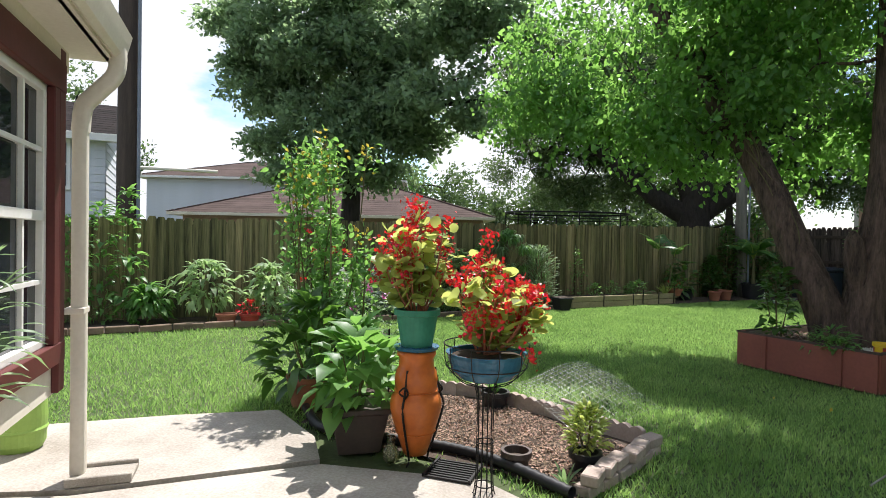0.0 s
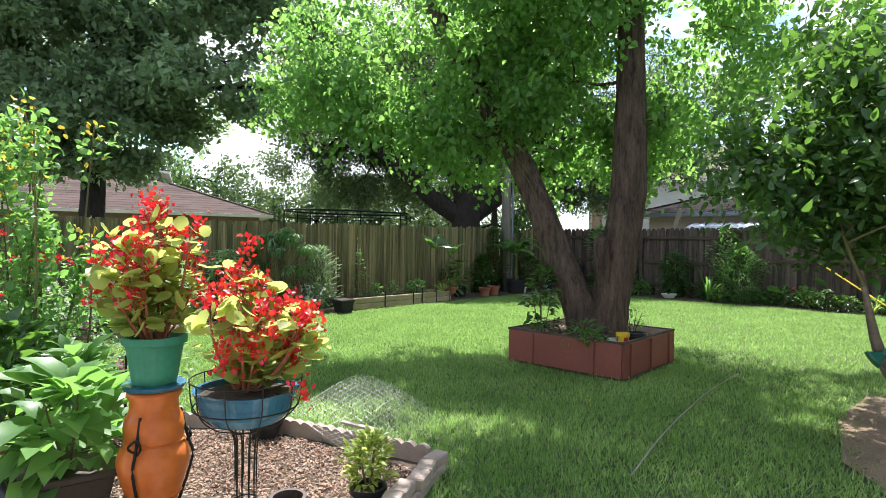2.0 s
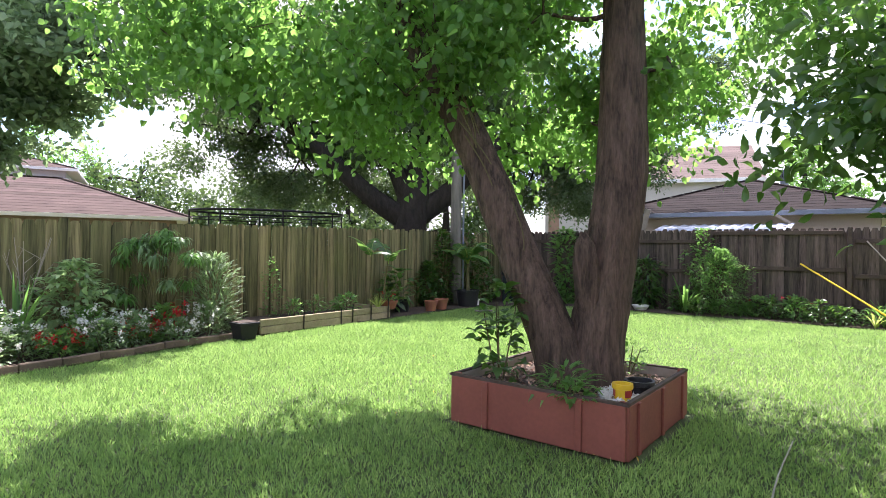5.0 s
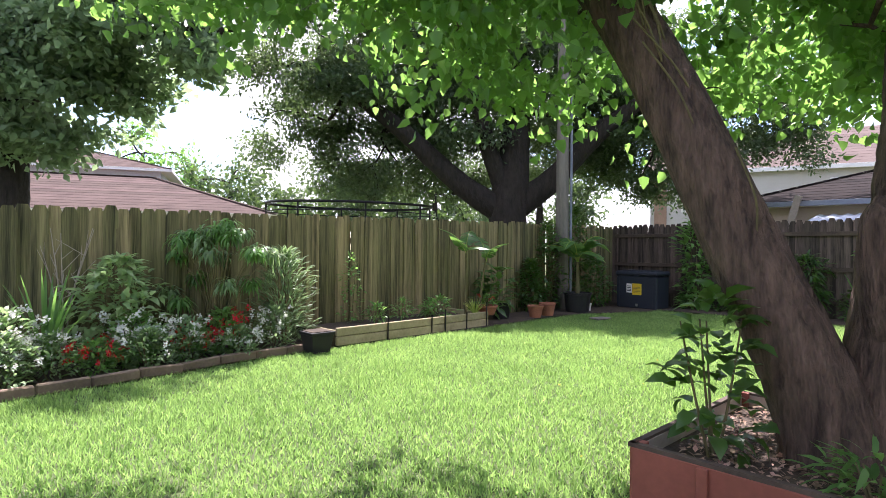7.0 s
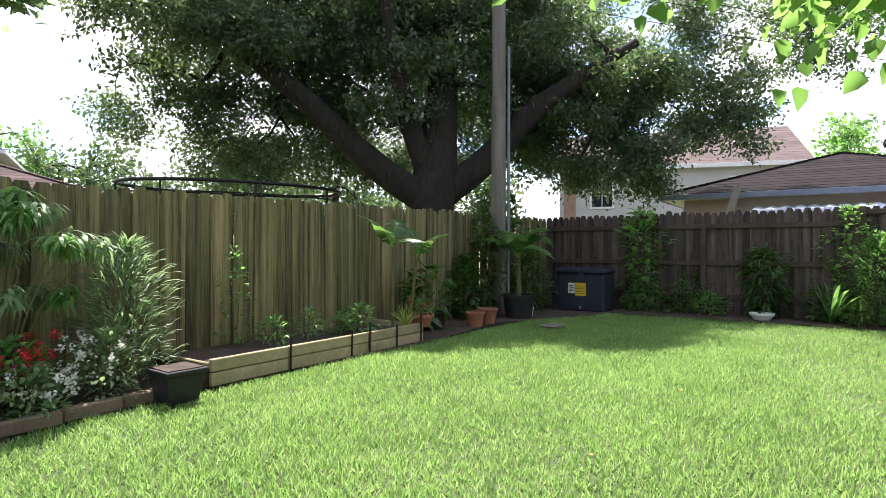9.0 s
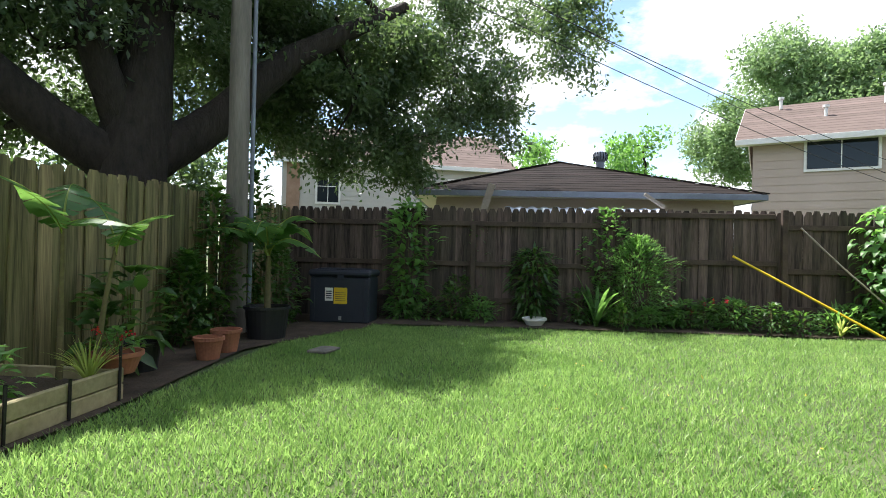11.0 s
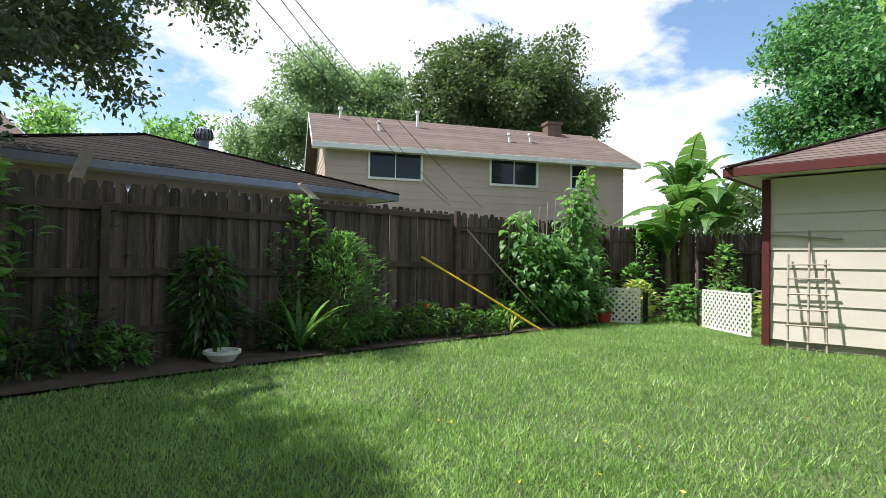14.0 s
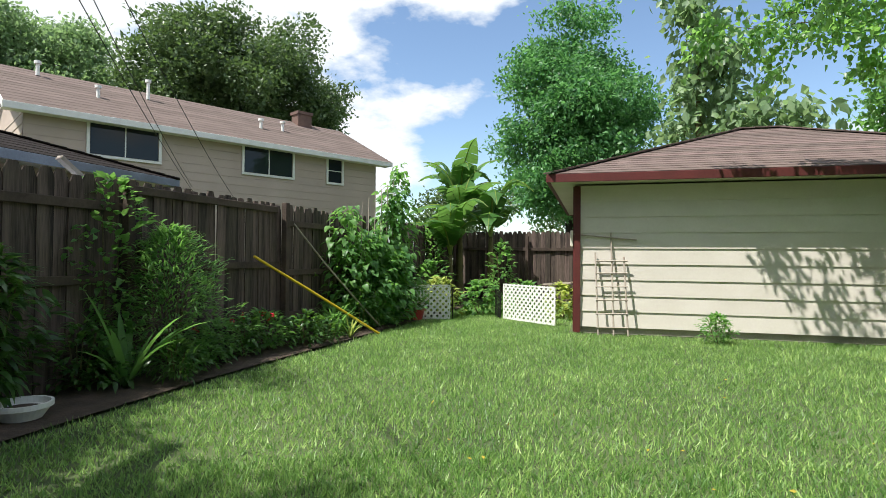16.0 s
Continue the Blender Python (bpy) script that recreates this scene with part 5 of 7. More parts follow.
def begonia(x, y, z, h, r, seed, flower_n, lean=(0, 0)):
    g = np.random.default_rng(seed)
    t = thing("begonia", pose(x, y, z), "red flowering begonia with waxy yellow-green leaves in a pot", "begonia", "red begonias on the patio")
    tips, sprays = [], []
    for k in range(17):
        a = g.uniform(0, 2 * math.pi)
        q = r * math.sqrt(g.uniform(0.02, 1)) * 0.9
        top = np.array([q * math.cos(a) + lean[0], q * math.sin(a) + lean[1], h * (1 - 0.55 * (q / r) ** 2) * g.uniform(0.7, 1.0)])
        path = [(0.04 * math.cos(a), 0.04 * math.sin(a), 0), tuple(top * np.array([0.75, 0.75, 0.5])), tuple(top)]
        rod("stem", path, (0.008, 0.004), TERRA, t, n=8, segs=6)
        sp = smooth_path(path, 10)
        m = 20
        u = g.integers(2, len(sp), m)
        p = sp[u]
        an = g.uniform(0, 2 * math.pi, m)
        ax = np.stack([np.cos(an), np.sin(an), g.uniform(-0.2, 0.7, m)], axis=1)
        nr = np.stack([0.7 * np.cos(an), 0.7 * np.sin(an), np.ones(m)], axis=1) + g.normal(0, 0.45, (m, 3))
        s = g.uniform(0.55, 1.15, m) * 0.083
        v, f = leaf_round(p + ax * g.uniform(0.02, 0.05, m)[:, None], ax, nr, s)
        sprays.append((v, f))
        tips.append(sp[-1])
    v, f = merge(sprays)
    raw("foliage", v, f, LEAF_LIME, t)["kind"] = "stuff"
    pts = []
    for k in range(flower_n):
        b = tips[k % len(tips)]
        pts.append(b + g.normal(0, 0.035, 3) + (np.array([0, 0, 0.02]) if k < len(tips) else np.array([g.normal(0, 0.06), g.normal(0, 0.06), -abs(g.normal(0.07, 0.07))])))
    flower_heads(g, flower_n, 0.03, PETAL_RED, t, 0, 0, 0, per=34, spread=0.95, pts=pts)
    return t


begonia(0.02, 2.75, 0.93, 0.78, 0.25, 71, 36)
bowl = thing("bowl_planter", pose(0.47, 2.32, 0.0), "blue glazed bowl planter held in a dark wire stand", "planter")
part("bowl", lathe([(0.09, 0.64), (0.15, 0.66), (0.19, 0.7), (0.215, 0.78), (0.225, 0.8), (0.205, 0.8), (0.19, 0.74)], 40), BLUEGLAZE, bowl, smooth=False)
part("soil", lathe([(0.2, 0.775), (0.1, 0.79)], 20), SOIL, bowl)
for k in range(10):
    an = 2 * math.pi * k / 10
    c, s = math.cos(an), math.sin(an)
    rod("wire", [(c * 0.09, s * 0.09, 0.0), (c * 0.05, s * 0.05, 0.06), (c * 0.045, s * 0.045, 0.5), (c * 0.06, s * 0.06, 0.61)], 0.0035, DARKMETAL, bowl, n=12, segs=6)
    rod("wire", [(c * 0.06, s * 0.06, 0.61), (c * 0.15, s * 0.15, 0.645), (c * 0.22, s * 0.22, 0.72), (c * 0.235, s * 0.235, 0.84)], 0.003, DARKMETAL, bowl, n=12, segs=6)
for zz, rr in ((0.84, 0.235), (0.72, 0.222), (0.61, 0.06), (0.06, 0.052), (0.3, 0.047), (0.0, 0.09)):
    th = np.linspace(0, 2 * math.pi, 33)
    v, f = tube(np.stack([rr * np.cos(th), rr * np.sin(th), np.full(33, zz + 0.004)], axis=1), 0.0035, 6)
    raw("hoop", v, f, DARKMETAL, bowl, "", True)
begonia(0.47, 2.32, 0.775, 0.62, 0.29, 72, 46, (0.03, 0))

sq = thing("square_planter", pose(-0.4, 2.93, 0.0, 0, 0, 20), "dark brown tapered square planter with broad leaves", "planter")
bm = bmesh.new()
for z0_, z1_, w0, w1 in ((0.0, 0.27, 0.27, 0.37), (0.27, 0.31, 0.41, 0.42)):
    lo = [bm.verts.new((sx * w0 / 2, sy * w0 / 2, z0_)) for sx, sy in ((-1, -1), (1, -1), (1, 1), (-1, 1))]
    hi = [bm.verts.new((sx * w1 / 2, sy * w1 / 2, z1_)) for sx, sy in ((-1, -1), (1, -1), (1, 1), (-1, 1))]
    for k in range(4):
        bm.faces.new((lo[k], lo[(k + 1) % 4], hi[(k + 1) % 4], hi[k]))
    bm.faces.new(lo[::-1])
    bm.faces.new(hi)
bmesh.ops.bevel(bm, geom=list(bm.edges), offset=0.008, segments=1, affect="EDGES")
part("body", bm, BROWNPOT, sq)
bush("hydrangea", -0.4, 2.93, 0.3, 0.42, 0.33, 0.2, 0.13, LEAF_MID, "broad fresh green leaves filling the brown planter", "plant", n=120, seed=73, z0=0.0, up=0.35)
tp = pot("terracotta_pot", pose(-1.05, 3.8, 0.0), 0.13, 0.17, 0.26, TERRA, "terracotta pot of deep green leaves at the patio edge")
bush("leafy_plant", -1.02, 3.78, 0.2, 0.66, 0.42, 0.21, 0.095, LEAF_DEEP, "deep green glossy plant in the terracotta pot", "plant", n=190, seed=74, z0=0.0)
bush("leafy_plant", -0.62, 3.7, 0.1, 0.62, 0.3, 0.19, 0.09, LEAF_MID, "green leafy plant beside the brown planter", "plant", n=110, seed=75, z0=0.1)

# upright flowering shrub behind the pots
def upright_shrub():
    g = np.random.default_rng(76)
    t = thing("crape_myrtle", pose(-1.12, 4.35, 0.0), "upright young crape myrtle with red flowers and bronze tips", "shrub")
    sprays = []
    for k in range(14):
        a = g.uniform(0, 6.28)
        top = np.array([math.cos(a) * g.uniform(0.1, 0.5), math.sin(a) * g.uniform(0.1, 0.5), g.uniform(1.2, 2.5)])
        path = [(0.04 * math.cos(a), 0.04 * math.sin(a), 0), tuple(top * [0.75, 0.75, 0.45] + g.normal(0, 0.06, 3)), tuple(top)]
        rod("stem", path, (0.014, 0.004), TWIG, t, n=10, segs=6)
        sp = smooth_path(path, 40)
        m = 210
        u = g.choice(g.integers(8, len(sp), 7), m)
        p = sp[u] + g.normal(0, 0.075, (m, 3))
        s = g.uniform(0.6, 1.2, m) * 0.075
        v, f = leaf_fan(p, rand_dirs(g, m, 0.3), rand_dirs(g, m, 0.8), s, s * 0.6)
        sprays.append((v, f))
        m = 12
        p = sp[-6:][g.integers(0, 6, m)] + g.normal(0, 0.05, (m, 3))
        v, f = leaf_fan(p, rand_dirs(g, m, 0.6), rand_dirs(g, m, 0.5), 0.05, 0.03)
        raw("young_leaves", v, f, PETAL_GOLD, t, "bronze yellow young leaves")
    v, f = merge(sprays)
    raw("foliage", v, f, LEAF_MID, t)["kind"] = "stuff"
    flower_heads(g, 7, 0.03, PETAL_RED, t, 1.0, 1.5, 0.4, per=14)


upright_shrub()
bush("rose_bush", -0.35, 4.55, 0.0, 0.95, 0.34, 0.075, 0.045, LEAF_SILVER, "loose grey-green shrub with a few pink blooms", "shrub", n=420, seed=77, flowers=(PETAL_PINK, 4, 0.035))
bush("rose_bush", -1.6, 7.2, 0.0, 0.95, 0.4, 0.08, 0.045, LEAF_SILVER, "loose shrub with pink blooms on thin stems", "shrub", n=380, seed=78, flowers=(PETAL_PINK, 5, 0.05))
stk = thing("garden_stake", pose(-0.42, 4.1, 0.0), "thin black metal garden stake with a crossbar", "stake")
rod("rod", [(0, 0, -0.02), (0, 0, 0.62)], 0.008, DARKMETAL, stk)
rod("crossbar", [(-0.08, 0, 0.5), (0.08, 0, 0.5)], 0.006, DARKMETAL, stk)

# small flower bed edge: bricks, scalloped pavers, mulch, hose
brm = bpy.data.meshes.new("edging_brick")
bm = bmesh.new()
box(bm, 0.2, 0.1, 0.065, 0, 0, 0.0325, 0.008)
bm.to_mesh(brm)
bm.free()
brm.materials.append(PAVER)
g = random.Random(12)
for k in range(6):
    s = (k + 0.5) / 6
    x, y = 1.02 + (1.6 - 1.02) * s, 2.36 + (3.13 - 2.36) * s
    for lvl in range(2):
        ob = tagged(new("edging_brick", brm), "pinkish grey paver stacked along the flower bed edge", "brick", "bricks edging the patio bed")
        ob.matrix_basis = pose(x + g.gauss(0, 0.008), y + g.gauss(0, 0.008), 0.0 + lvl * 0.066, 0, g.gauss(0, 1.5), 53 + g.gauss(0, 5) + (4 if lvl else 0)) @ Matrix.Diagonal((0.82, 1, 1, 1))


def scallop():
    bm = bmesh.new()
    n = 24
    top = []
    for k in range(n + 1):
        x = -0.15 + 0.3 * k / n
        top.append((x, 0.1 + 0.022 * abs(math.sin(math.pi * 3 * k / n))))
    prof = [(-0.15, 0.0)] + top + [(0.15, 0.0)]
    a = [bm.verts.new((x, -0.025, z)) for x, z in prof]
    b = [bm.verts.new((x, 0.025, z)) for x, z in prof]
    bm.faces.new(a)
    bm.faces.new(b[::-1])
    for k in range(len(prof)):
        j = (k + 1) % len(prof)
        bm.faces.new((a[k], b[k], b[j], a[j]))
    bmesh.ops.recalc_face_normals(bm, faces=bm.faces)
    me = bpy.data.meshes.new("scalloped_edging")
    bm.to_mesh(me)
    bm.free()
    me.materials.append(PAVER)
    return me


scm = scallop()
for k in range(5):
    s = (k + 0.5) / 5
    ob = tagged(new("scalloped_edging", scm), "low grey scalloped concrete edging piece in the bed", "edging", "scalloped edging pieces")
    ob.matrix_basis = pose(1.55 + (0.5 - 1.55) * s, 3.25 + (4.2 - 3.25) * s, 0.0, g.gauss(0, 4), 0, 138 + g.gauss(0, 4))
for k in range(4):
    s = (k + 0.5) / 4
    ob = tagged(new("scalloped_edging", scm), "low grey scalloped concrete edging piece in the bed", "edging", "scalloped edging pieces")
    ob.matrix_basis = pose(0.45 + (-0.7 - 0.45) * s, 4.25 + (4.5 - 4.25) * s, 0.0, g.gauss(0, 4), 0, 168 + g.gauss(0, 5))


def scatter_chips(name, poly, n, mat, seed, size, z, label, category):
    g = np.random.default_rng(seed)
    lo, hi = np.min(poly, axis=0), np.max(poly, axis=0)
    p = g.uniform(lo, hi, (n * 3, 2))
    p = p[inside_poly(p, poly)][:n]
    q = np.column_stack([p, z + g.uniform(0, size * 0.5, len(p))])
    s = size * g.uniform(0.4, 1.3, len(p))
    v, f = leaf_flat(q, rand_dirs(g, len(p)) * [1, 1, 0.35], rand_dirs(g, len(p), 2.5), s, s * g.uniform(0.25, 0.7, len(p)))
    return tagged(raw(name, v, f, mat), label, category, kind="stuff")


scatter_chips("mulch", [(-0.6, 3.3), (0.5, 2.75), (1.0, 2.45), (1.5, 3.1), (0.55, 4.1), (-0.5, 4.4)], 15000, MULCH, 14, 0.024, 0.01, "loose brown mulch chips over the bed", "mulch")
hose = thing("drain_pipe", pose(0, 0, 0), "black corrugated drain pipe lying along the bed", "pipe")
pp = smooth_path([(-1.0, 3.62, 0.04), (-0.75, 3.2, 0.04), (-0.5, 3.12, 0.04), (-0.2, 3.02, 0.04), (0.25, 2.9, 0.04), (0.6, 2.68, 0.04), (0.95, 2.33, 0.04)], 90)
v, f = tube(pp, np.where(np.arange(len(pp)) % 2 == 0, 0.036, 0.03), 12)
raw("pipe", v, f, BLACKPLASTIC, hose, "", True)
cp = pot("small_pot", pose(1.08, 2.73, 0.0), 0.07, 0.09, 0.13, BLACKPLASTIC, "small black nursery pot in the mulch")
bush("herb", 1.08, 2.73, 0.1, 0.3, 0.14, 0.06, 0.025, LEAF_LIME, "bright yellow-green herb in a black nursery pot", "plant", n=420, seed=79, up=0.8)
pot("small_pot", pose(0.66, 2.74, 0.0), 0.07, 0.085, 0.11, BROWNPOT, "small dark pot with a wire handle in the mulch")
pot("small_pot", pose(0.52, 4.0, 0.0), 0.09, 0.11, 0.14, BLACKPLASTIC, "black nursery pot at the back of the bed")
strap_plant("grassy_plant", 0.52, 4.0, 0.1, 34, 0.3, 0.016, LEAF_MID, "fine grassy clump in a black pot", "plant", 80)
strap_plant("agave", 0.93, 2.48, 0.0, 12, 0.17, 0.035, LEAF_SILVER, "small blue-green agave at the bed edge", "agave", 81, lean=0.8)
jar = thing("glass_jar", pose(-0.13, 2.72, 0.0), "small clear glass jar on the patio", "jar")
GLASSY = bpy.data.materials.new("clear glass")
GLASSY.use_nodes = True
GLASSY.node_tree.nodes["Principled BSDF"].inputs["Transmission Weight"].default_value = 0.9
GLASSY.node_tree.nodes["Principled BSDF"].inputs["Roughness"].default_value = 0.05
GLASSY.node_tree.nodes["Principled BSDF"].inputs["Base Color"].default_value = (0.85, 0.8, 0.6, 1)
part("body", lathe([(0.035, 0), (0.05, 0.02), (0.05, 0.07), (0.025, 0.1), (0.03, 0.16), (0.027, 0.16), (0.022, 0.1), (0.04, 0.06), (0.03, 0.01)], 20), GLASSY, jar, smooth=True)
grate = thing("metal_grate", pose(0.28, 2.58, 0.014, 0, 0, -14), "dark slatted metal grate lying on the patio", "grate")
for k in range(9):
    boxed("bar", 0.3, 0.014, 0.012, 0, -0.13 + k * 0.032, 0.008, DARKMETAL, grate)
for x in (-0.14, 0.14):
    boxed("edge_bar", 0.014, 0.28, 0.01, x, 0, 0.018, DARKMETAL, grate)
mesh_roll = thing("wire_mesh", pose(1.25, 3.75, 0.0, 0, 0, 40), "loose curled piece of galvanised wire mesh on the bed edge", "wire mesh")
chunks = []
for k in range(19):
    x = -0.45 + k * 0.05
    chunks.append(tube([(x, y, 0.14 + 0.16 * math.sin(2.2 * y + 0.4) + 0.05 * math.sin(5 * x)) for y in np.linspace(-0.35, 0.45, 14)], 0.0009, 4))
for k in range(17):
    y = -0.35 + k * 0.05
    chunks.append(tube([(x, y, 0.14 + 0.16 * math.sin(2.2 * y + 0.4) + 0.05 * math.sin(5 * x)) for x in np.linspace(-0.45, 0.45, 12)], 0.0009, 4))
v, f = merge(chunks)
raw("wire", v, f, METAL, mesh_roll)["kind"] = "stuff"
tagged(boxed("wood_stick", 0.26, 0.04, 0.018, 0, 0, 0.0, PALEWOOD, m=pose(1.15, 3.62, 0.16, 0, 8, -28)), "short pale wood slat resting on the mesh", "stick")

# ---- red planter box round the tree ----
PB = thing("planter_box", pose(4.42, 6.0, 0, 0, 0, 31.5), "low red-stained square wooden planter box around the tree", "planter")
S = 1.52
for k in range(4):
    m = pose(0, 0, 0, 0, 0, 90 * k)
    boxed("panel", S - 0.04, 0.03, 0.38, 0, -S / 2 + 0.015, 0.19, REDBOX, PB, bevel=0.004, m=m)
    boxed("inner_board", S - 0.14, 0.012, 0.1, 0, -S / 2 + 0.037, 0.335, PALEWOOD, PB, "bare grey inner board", m=m)
    for x in (-S / 2 + 0.2, S / 2 - 0.2, 0.0) if k in (0, 1) else (-0.4, 0.4):
        boxed("batten", 0.05, 0.02, 0.37, x, -S / 2 - 0.01, 0.19, REDBOX, PB, bevel=0.003, m=m)
    boxed("corner_post", 0.05, 0.05, 0.4, -S / 2 + 0.045, -S / 2 + 0.055, 0.2, REDBOX, PB, m=m)
    boxed("rim", S, 0.035, 0.02, 0, -S / 2 + 0.02, 0.39, RAIL, PB, m=m)
boxed("soil", S - 0.08, S - 0.08, 0.3, 0, 0, 0.16, SOIL, PB)
scatter_chips("bark_litter", [(3.55, 6.2), (4.2, 5.05), (5.25, 5.75), (4.65, 6.95)], 2500, MULCH, 15, 0.04, 0.315, "brown bark litter on the planter soil", "litter")
scatter_chips("white_gravel", [(4.28, 5.14), (4.5, 5.25), (4.96, 5.56), (4.85, 5.75), (4.4, 5.6), (4.2, 5.3)], 5200, WHITE, 16, 0.032, 0.322, "scattered white pebbles in the planter", "gravel")
yp = pot("yellow_pot", pose(4.4, 5.31, 0.31), 0.06, 0.066, 0.14, YELLOW, "yellow and red printed small pot on white pebbles")
for an in (0.0, 1.4, 2.9, 4.3):
    boxed("red_patch", 0.05, 0.006, 0.05, 0, -0.062, 0.07, RUSTPOT, yp, "red printed patch", m=pose(0, 0, 0, 0, 0, math.degrees(an)))
pot("dark_pot", pose(4.66, 5.43, 0.3), 0.09, 0.105, 0.13, BLACKPLASTIC, "dark bowl of moss on the planter soil")
bush("vine_plant", 3.82, 6.2, 0.3, 0.85, 0.24, 0.12, 0.085, LEAF_DEEP, "dark heart-leaved vine climbing by the trunk", "plant", n=130, seed=82)
bush("fern", 4.05, 5.55, 0.3, 0.24, 0.22, 0.13, 0.03, LEAF_MID, "small green fern in the planter", "plant", n=110, seed=83)
bush("small_plant", 4.0, 5.35, 0.3, 0.16, 0.16, 0.07, 0.04, LEAF_MID, "small leafy plant in the planter", "plant", n=80, seed=84)
bush("small_plant", 5.0, 6.0, 0.3, 0.35, 0.2, 0.06, 0.03, LEAF_MID, "thin leafy sprig in the planter", "plant", n=70, seed=85)
rp = thing("garden_hose", pose(0, 0, 0), "thin pale hose lying across the lawn", "hose")
rod("hose", [(2.7, 2.7, 0.025), (3.4, 3.3, 0.03), (4.1, 3.85, 0.025), (4.8, 4.35, 0.03), (5.6, 4.85, 0.025)], 0.006, ROPEGREY, rp, n=30)

# ---- citrus tree with watering can ----
def citrus():
    g = np.random.default_rng(90)
    t = thing("citrus_tree", pose(0, 0, 0), "low dense citrus tree with glossy dark leaves", "tree")
    bumpy_trunk("trunk", [(5.0, 2.42, -0.02), (4.95, 2.4, 0.4), (5.1, 2.35, 0.8), (5.3, 2.3, 1.5)], [0.075, 0.06, 0.055, 0.04], PALEBARK, t, 10, 16)
    for pts in ([(4.95, 2.42, 0.3), (4.6, 2.55, 0.7), (4.45, 2.6, 1.2)], [(5.0, 2.4, 0.5), (4.8, 2.2, 0.9), (4.9, 2.0, 1.5)], [(5.1, 2.35, 0.7), (5.5, 2.6, 1.1), (5.8, 2.8, 1.7)], [(4.98, 2.42, 0.3), (4.8, 2.7, 0.6), (4.75, 2.85, 1.3)]):
        bumpy_trunk("limb", pts, [0.04, 0.03, 0.018], PALEBARK, t, 8, 12)
    blobs = [(5.4, 2.3, 2.3, 1.25, 1.25, 1.1), (4.75, 2.75, 1.75, 0.85, 0.85, 0.8), (4.5, 3.0, 2.3, 0.8, 0.8, 0.9), (4.75, 3.35, 2.3, 0.95, 0.95, 1.1), (5.9, 2.8, 2.4, 1.0, 1.0, 1.0), (5.0, 2.0, 2.9, 0.9, 0.9, 0.8), (4.9, 2.9, 2.7, 0.7, 0.7, 0.7)]
    c = crown_points(g, blobs, 1100)
    pts = np.repeat(c, 16, axis=0) + g.standard_normal((1100 * 16, 3)) * 0.1
    s = 0.1 * g.uniform(0.6, 1.25, len(pts))
    v, f = leaf_fan(pts, rand_dirs(g, len(pts), 0.1), rand_dirs(g, len(pts), 1.0), s, s * 0.48)
    raw("crown", v, f, LEAF_DEEP, t)
    limbs("branchwork", g, [(5.3, 2.3, 1.5), (4.45, 2.6, 1.2), (4.9, 2.0, 1.5), (5.8, 2.8, 1.7)], c[::12], TWIG, t, 0.015)


citrus()
can = thing("watering_can", pose(4.84, 2.25, 0.8, 0, 0, -35) @ Matrix.Diagonal((1.25, 1.25, 1.25, 1)), "dark green plastic watering can hung on the citrus branch", "watering can")
bm = bmesh.new()
bmesh.ops.create_cone(bm, cap_ends=True, segments=24, radius1=0.11, radius2=0.105, depth=0.34, matrix=pose(0, 0, 0.13, 0, 90, 0))
bmesh.ops.bevel(bm, geom=[e for e in bm.edges if len(e.link_faces) == 2 and e.calc_face_angle(0) > 1], offset=0.015, segments=2, affect="EDGES")
part("body", bm, CANGREEN, can, smooth=False)
rod("spout", [(-0.14, 0, 0.07), (-0.26, 0, 0.02), (-0.36, 0, -0.06)], (0.026, 0.018), CANGREEN, can)
part("rose", lathe([(0.018, 0), (0.05, 0.05), (0.05, 0.06)], 16), CANGREEN, can, m=pose(-0.34, 0, -0.04, 0, -125, 0))
rod("handle", [(-0.12, 0, 0.22), (-0.2, 0, 0.24), (-0.24, 0, 0.14), (-0.17, 0, 0.05)], 0.013, CANGREEN, can)

# ---- north border ----
def low_flowers(a0, a1, b, n, seed, mats):
    g = np.random.default_rng(seed)
    for k in range(n):
        a = a0 + (a1 - a0) * (k + 0.5) / n + g.normal(0, 0.08)
        p = yard(a, b + g.normal(0, 0.1))
        h = g.uniform(0.32, 0.58)
        fm, lab = mats[k % len(mats)]
        bush("bedding_flower", p.x, p.y, 0.0, h, g.uniform(0.26, 0.36), 0.08, 0.032, LEAF_SILVER if fm is PETAL_WHITE else LEAF_MID, lab, "flowers", n=420, seed=seed * 50 + k, up=0.5, stem_n=2, flowers=(fm, 30, 0.03), group="bedding flowers by the fence")


low_flowers(12.4, 9.9, 1.0, 7, 201, [(PETAL_WHITE, "white flowering bedding plant beside the edging"), (PETAL_RED, "red flowering bedding plant beside the edging"), (PETAL_WHITE, "white flowering bedding plant beside the edging")])
low_flowers(15.0, 12.5, 1.12, 6, 202, [(PETAL_WHITE, "white flowering bedding plant beside the edging")])


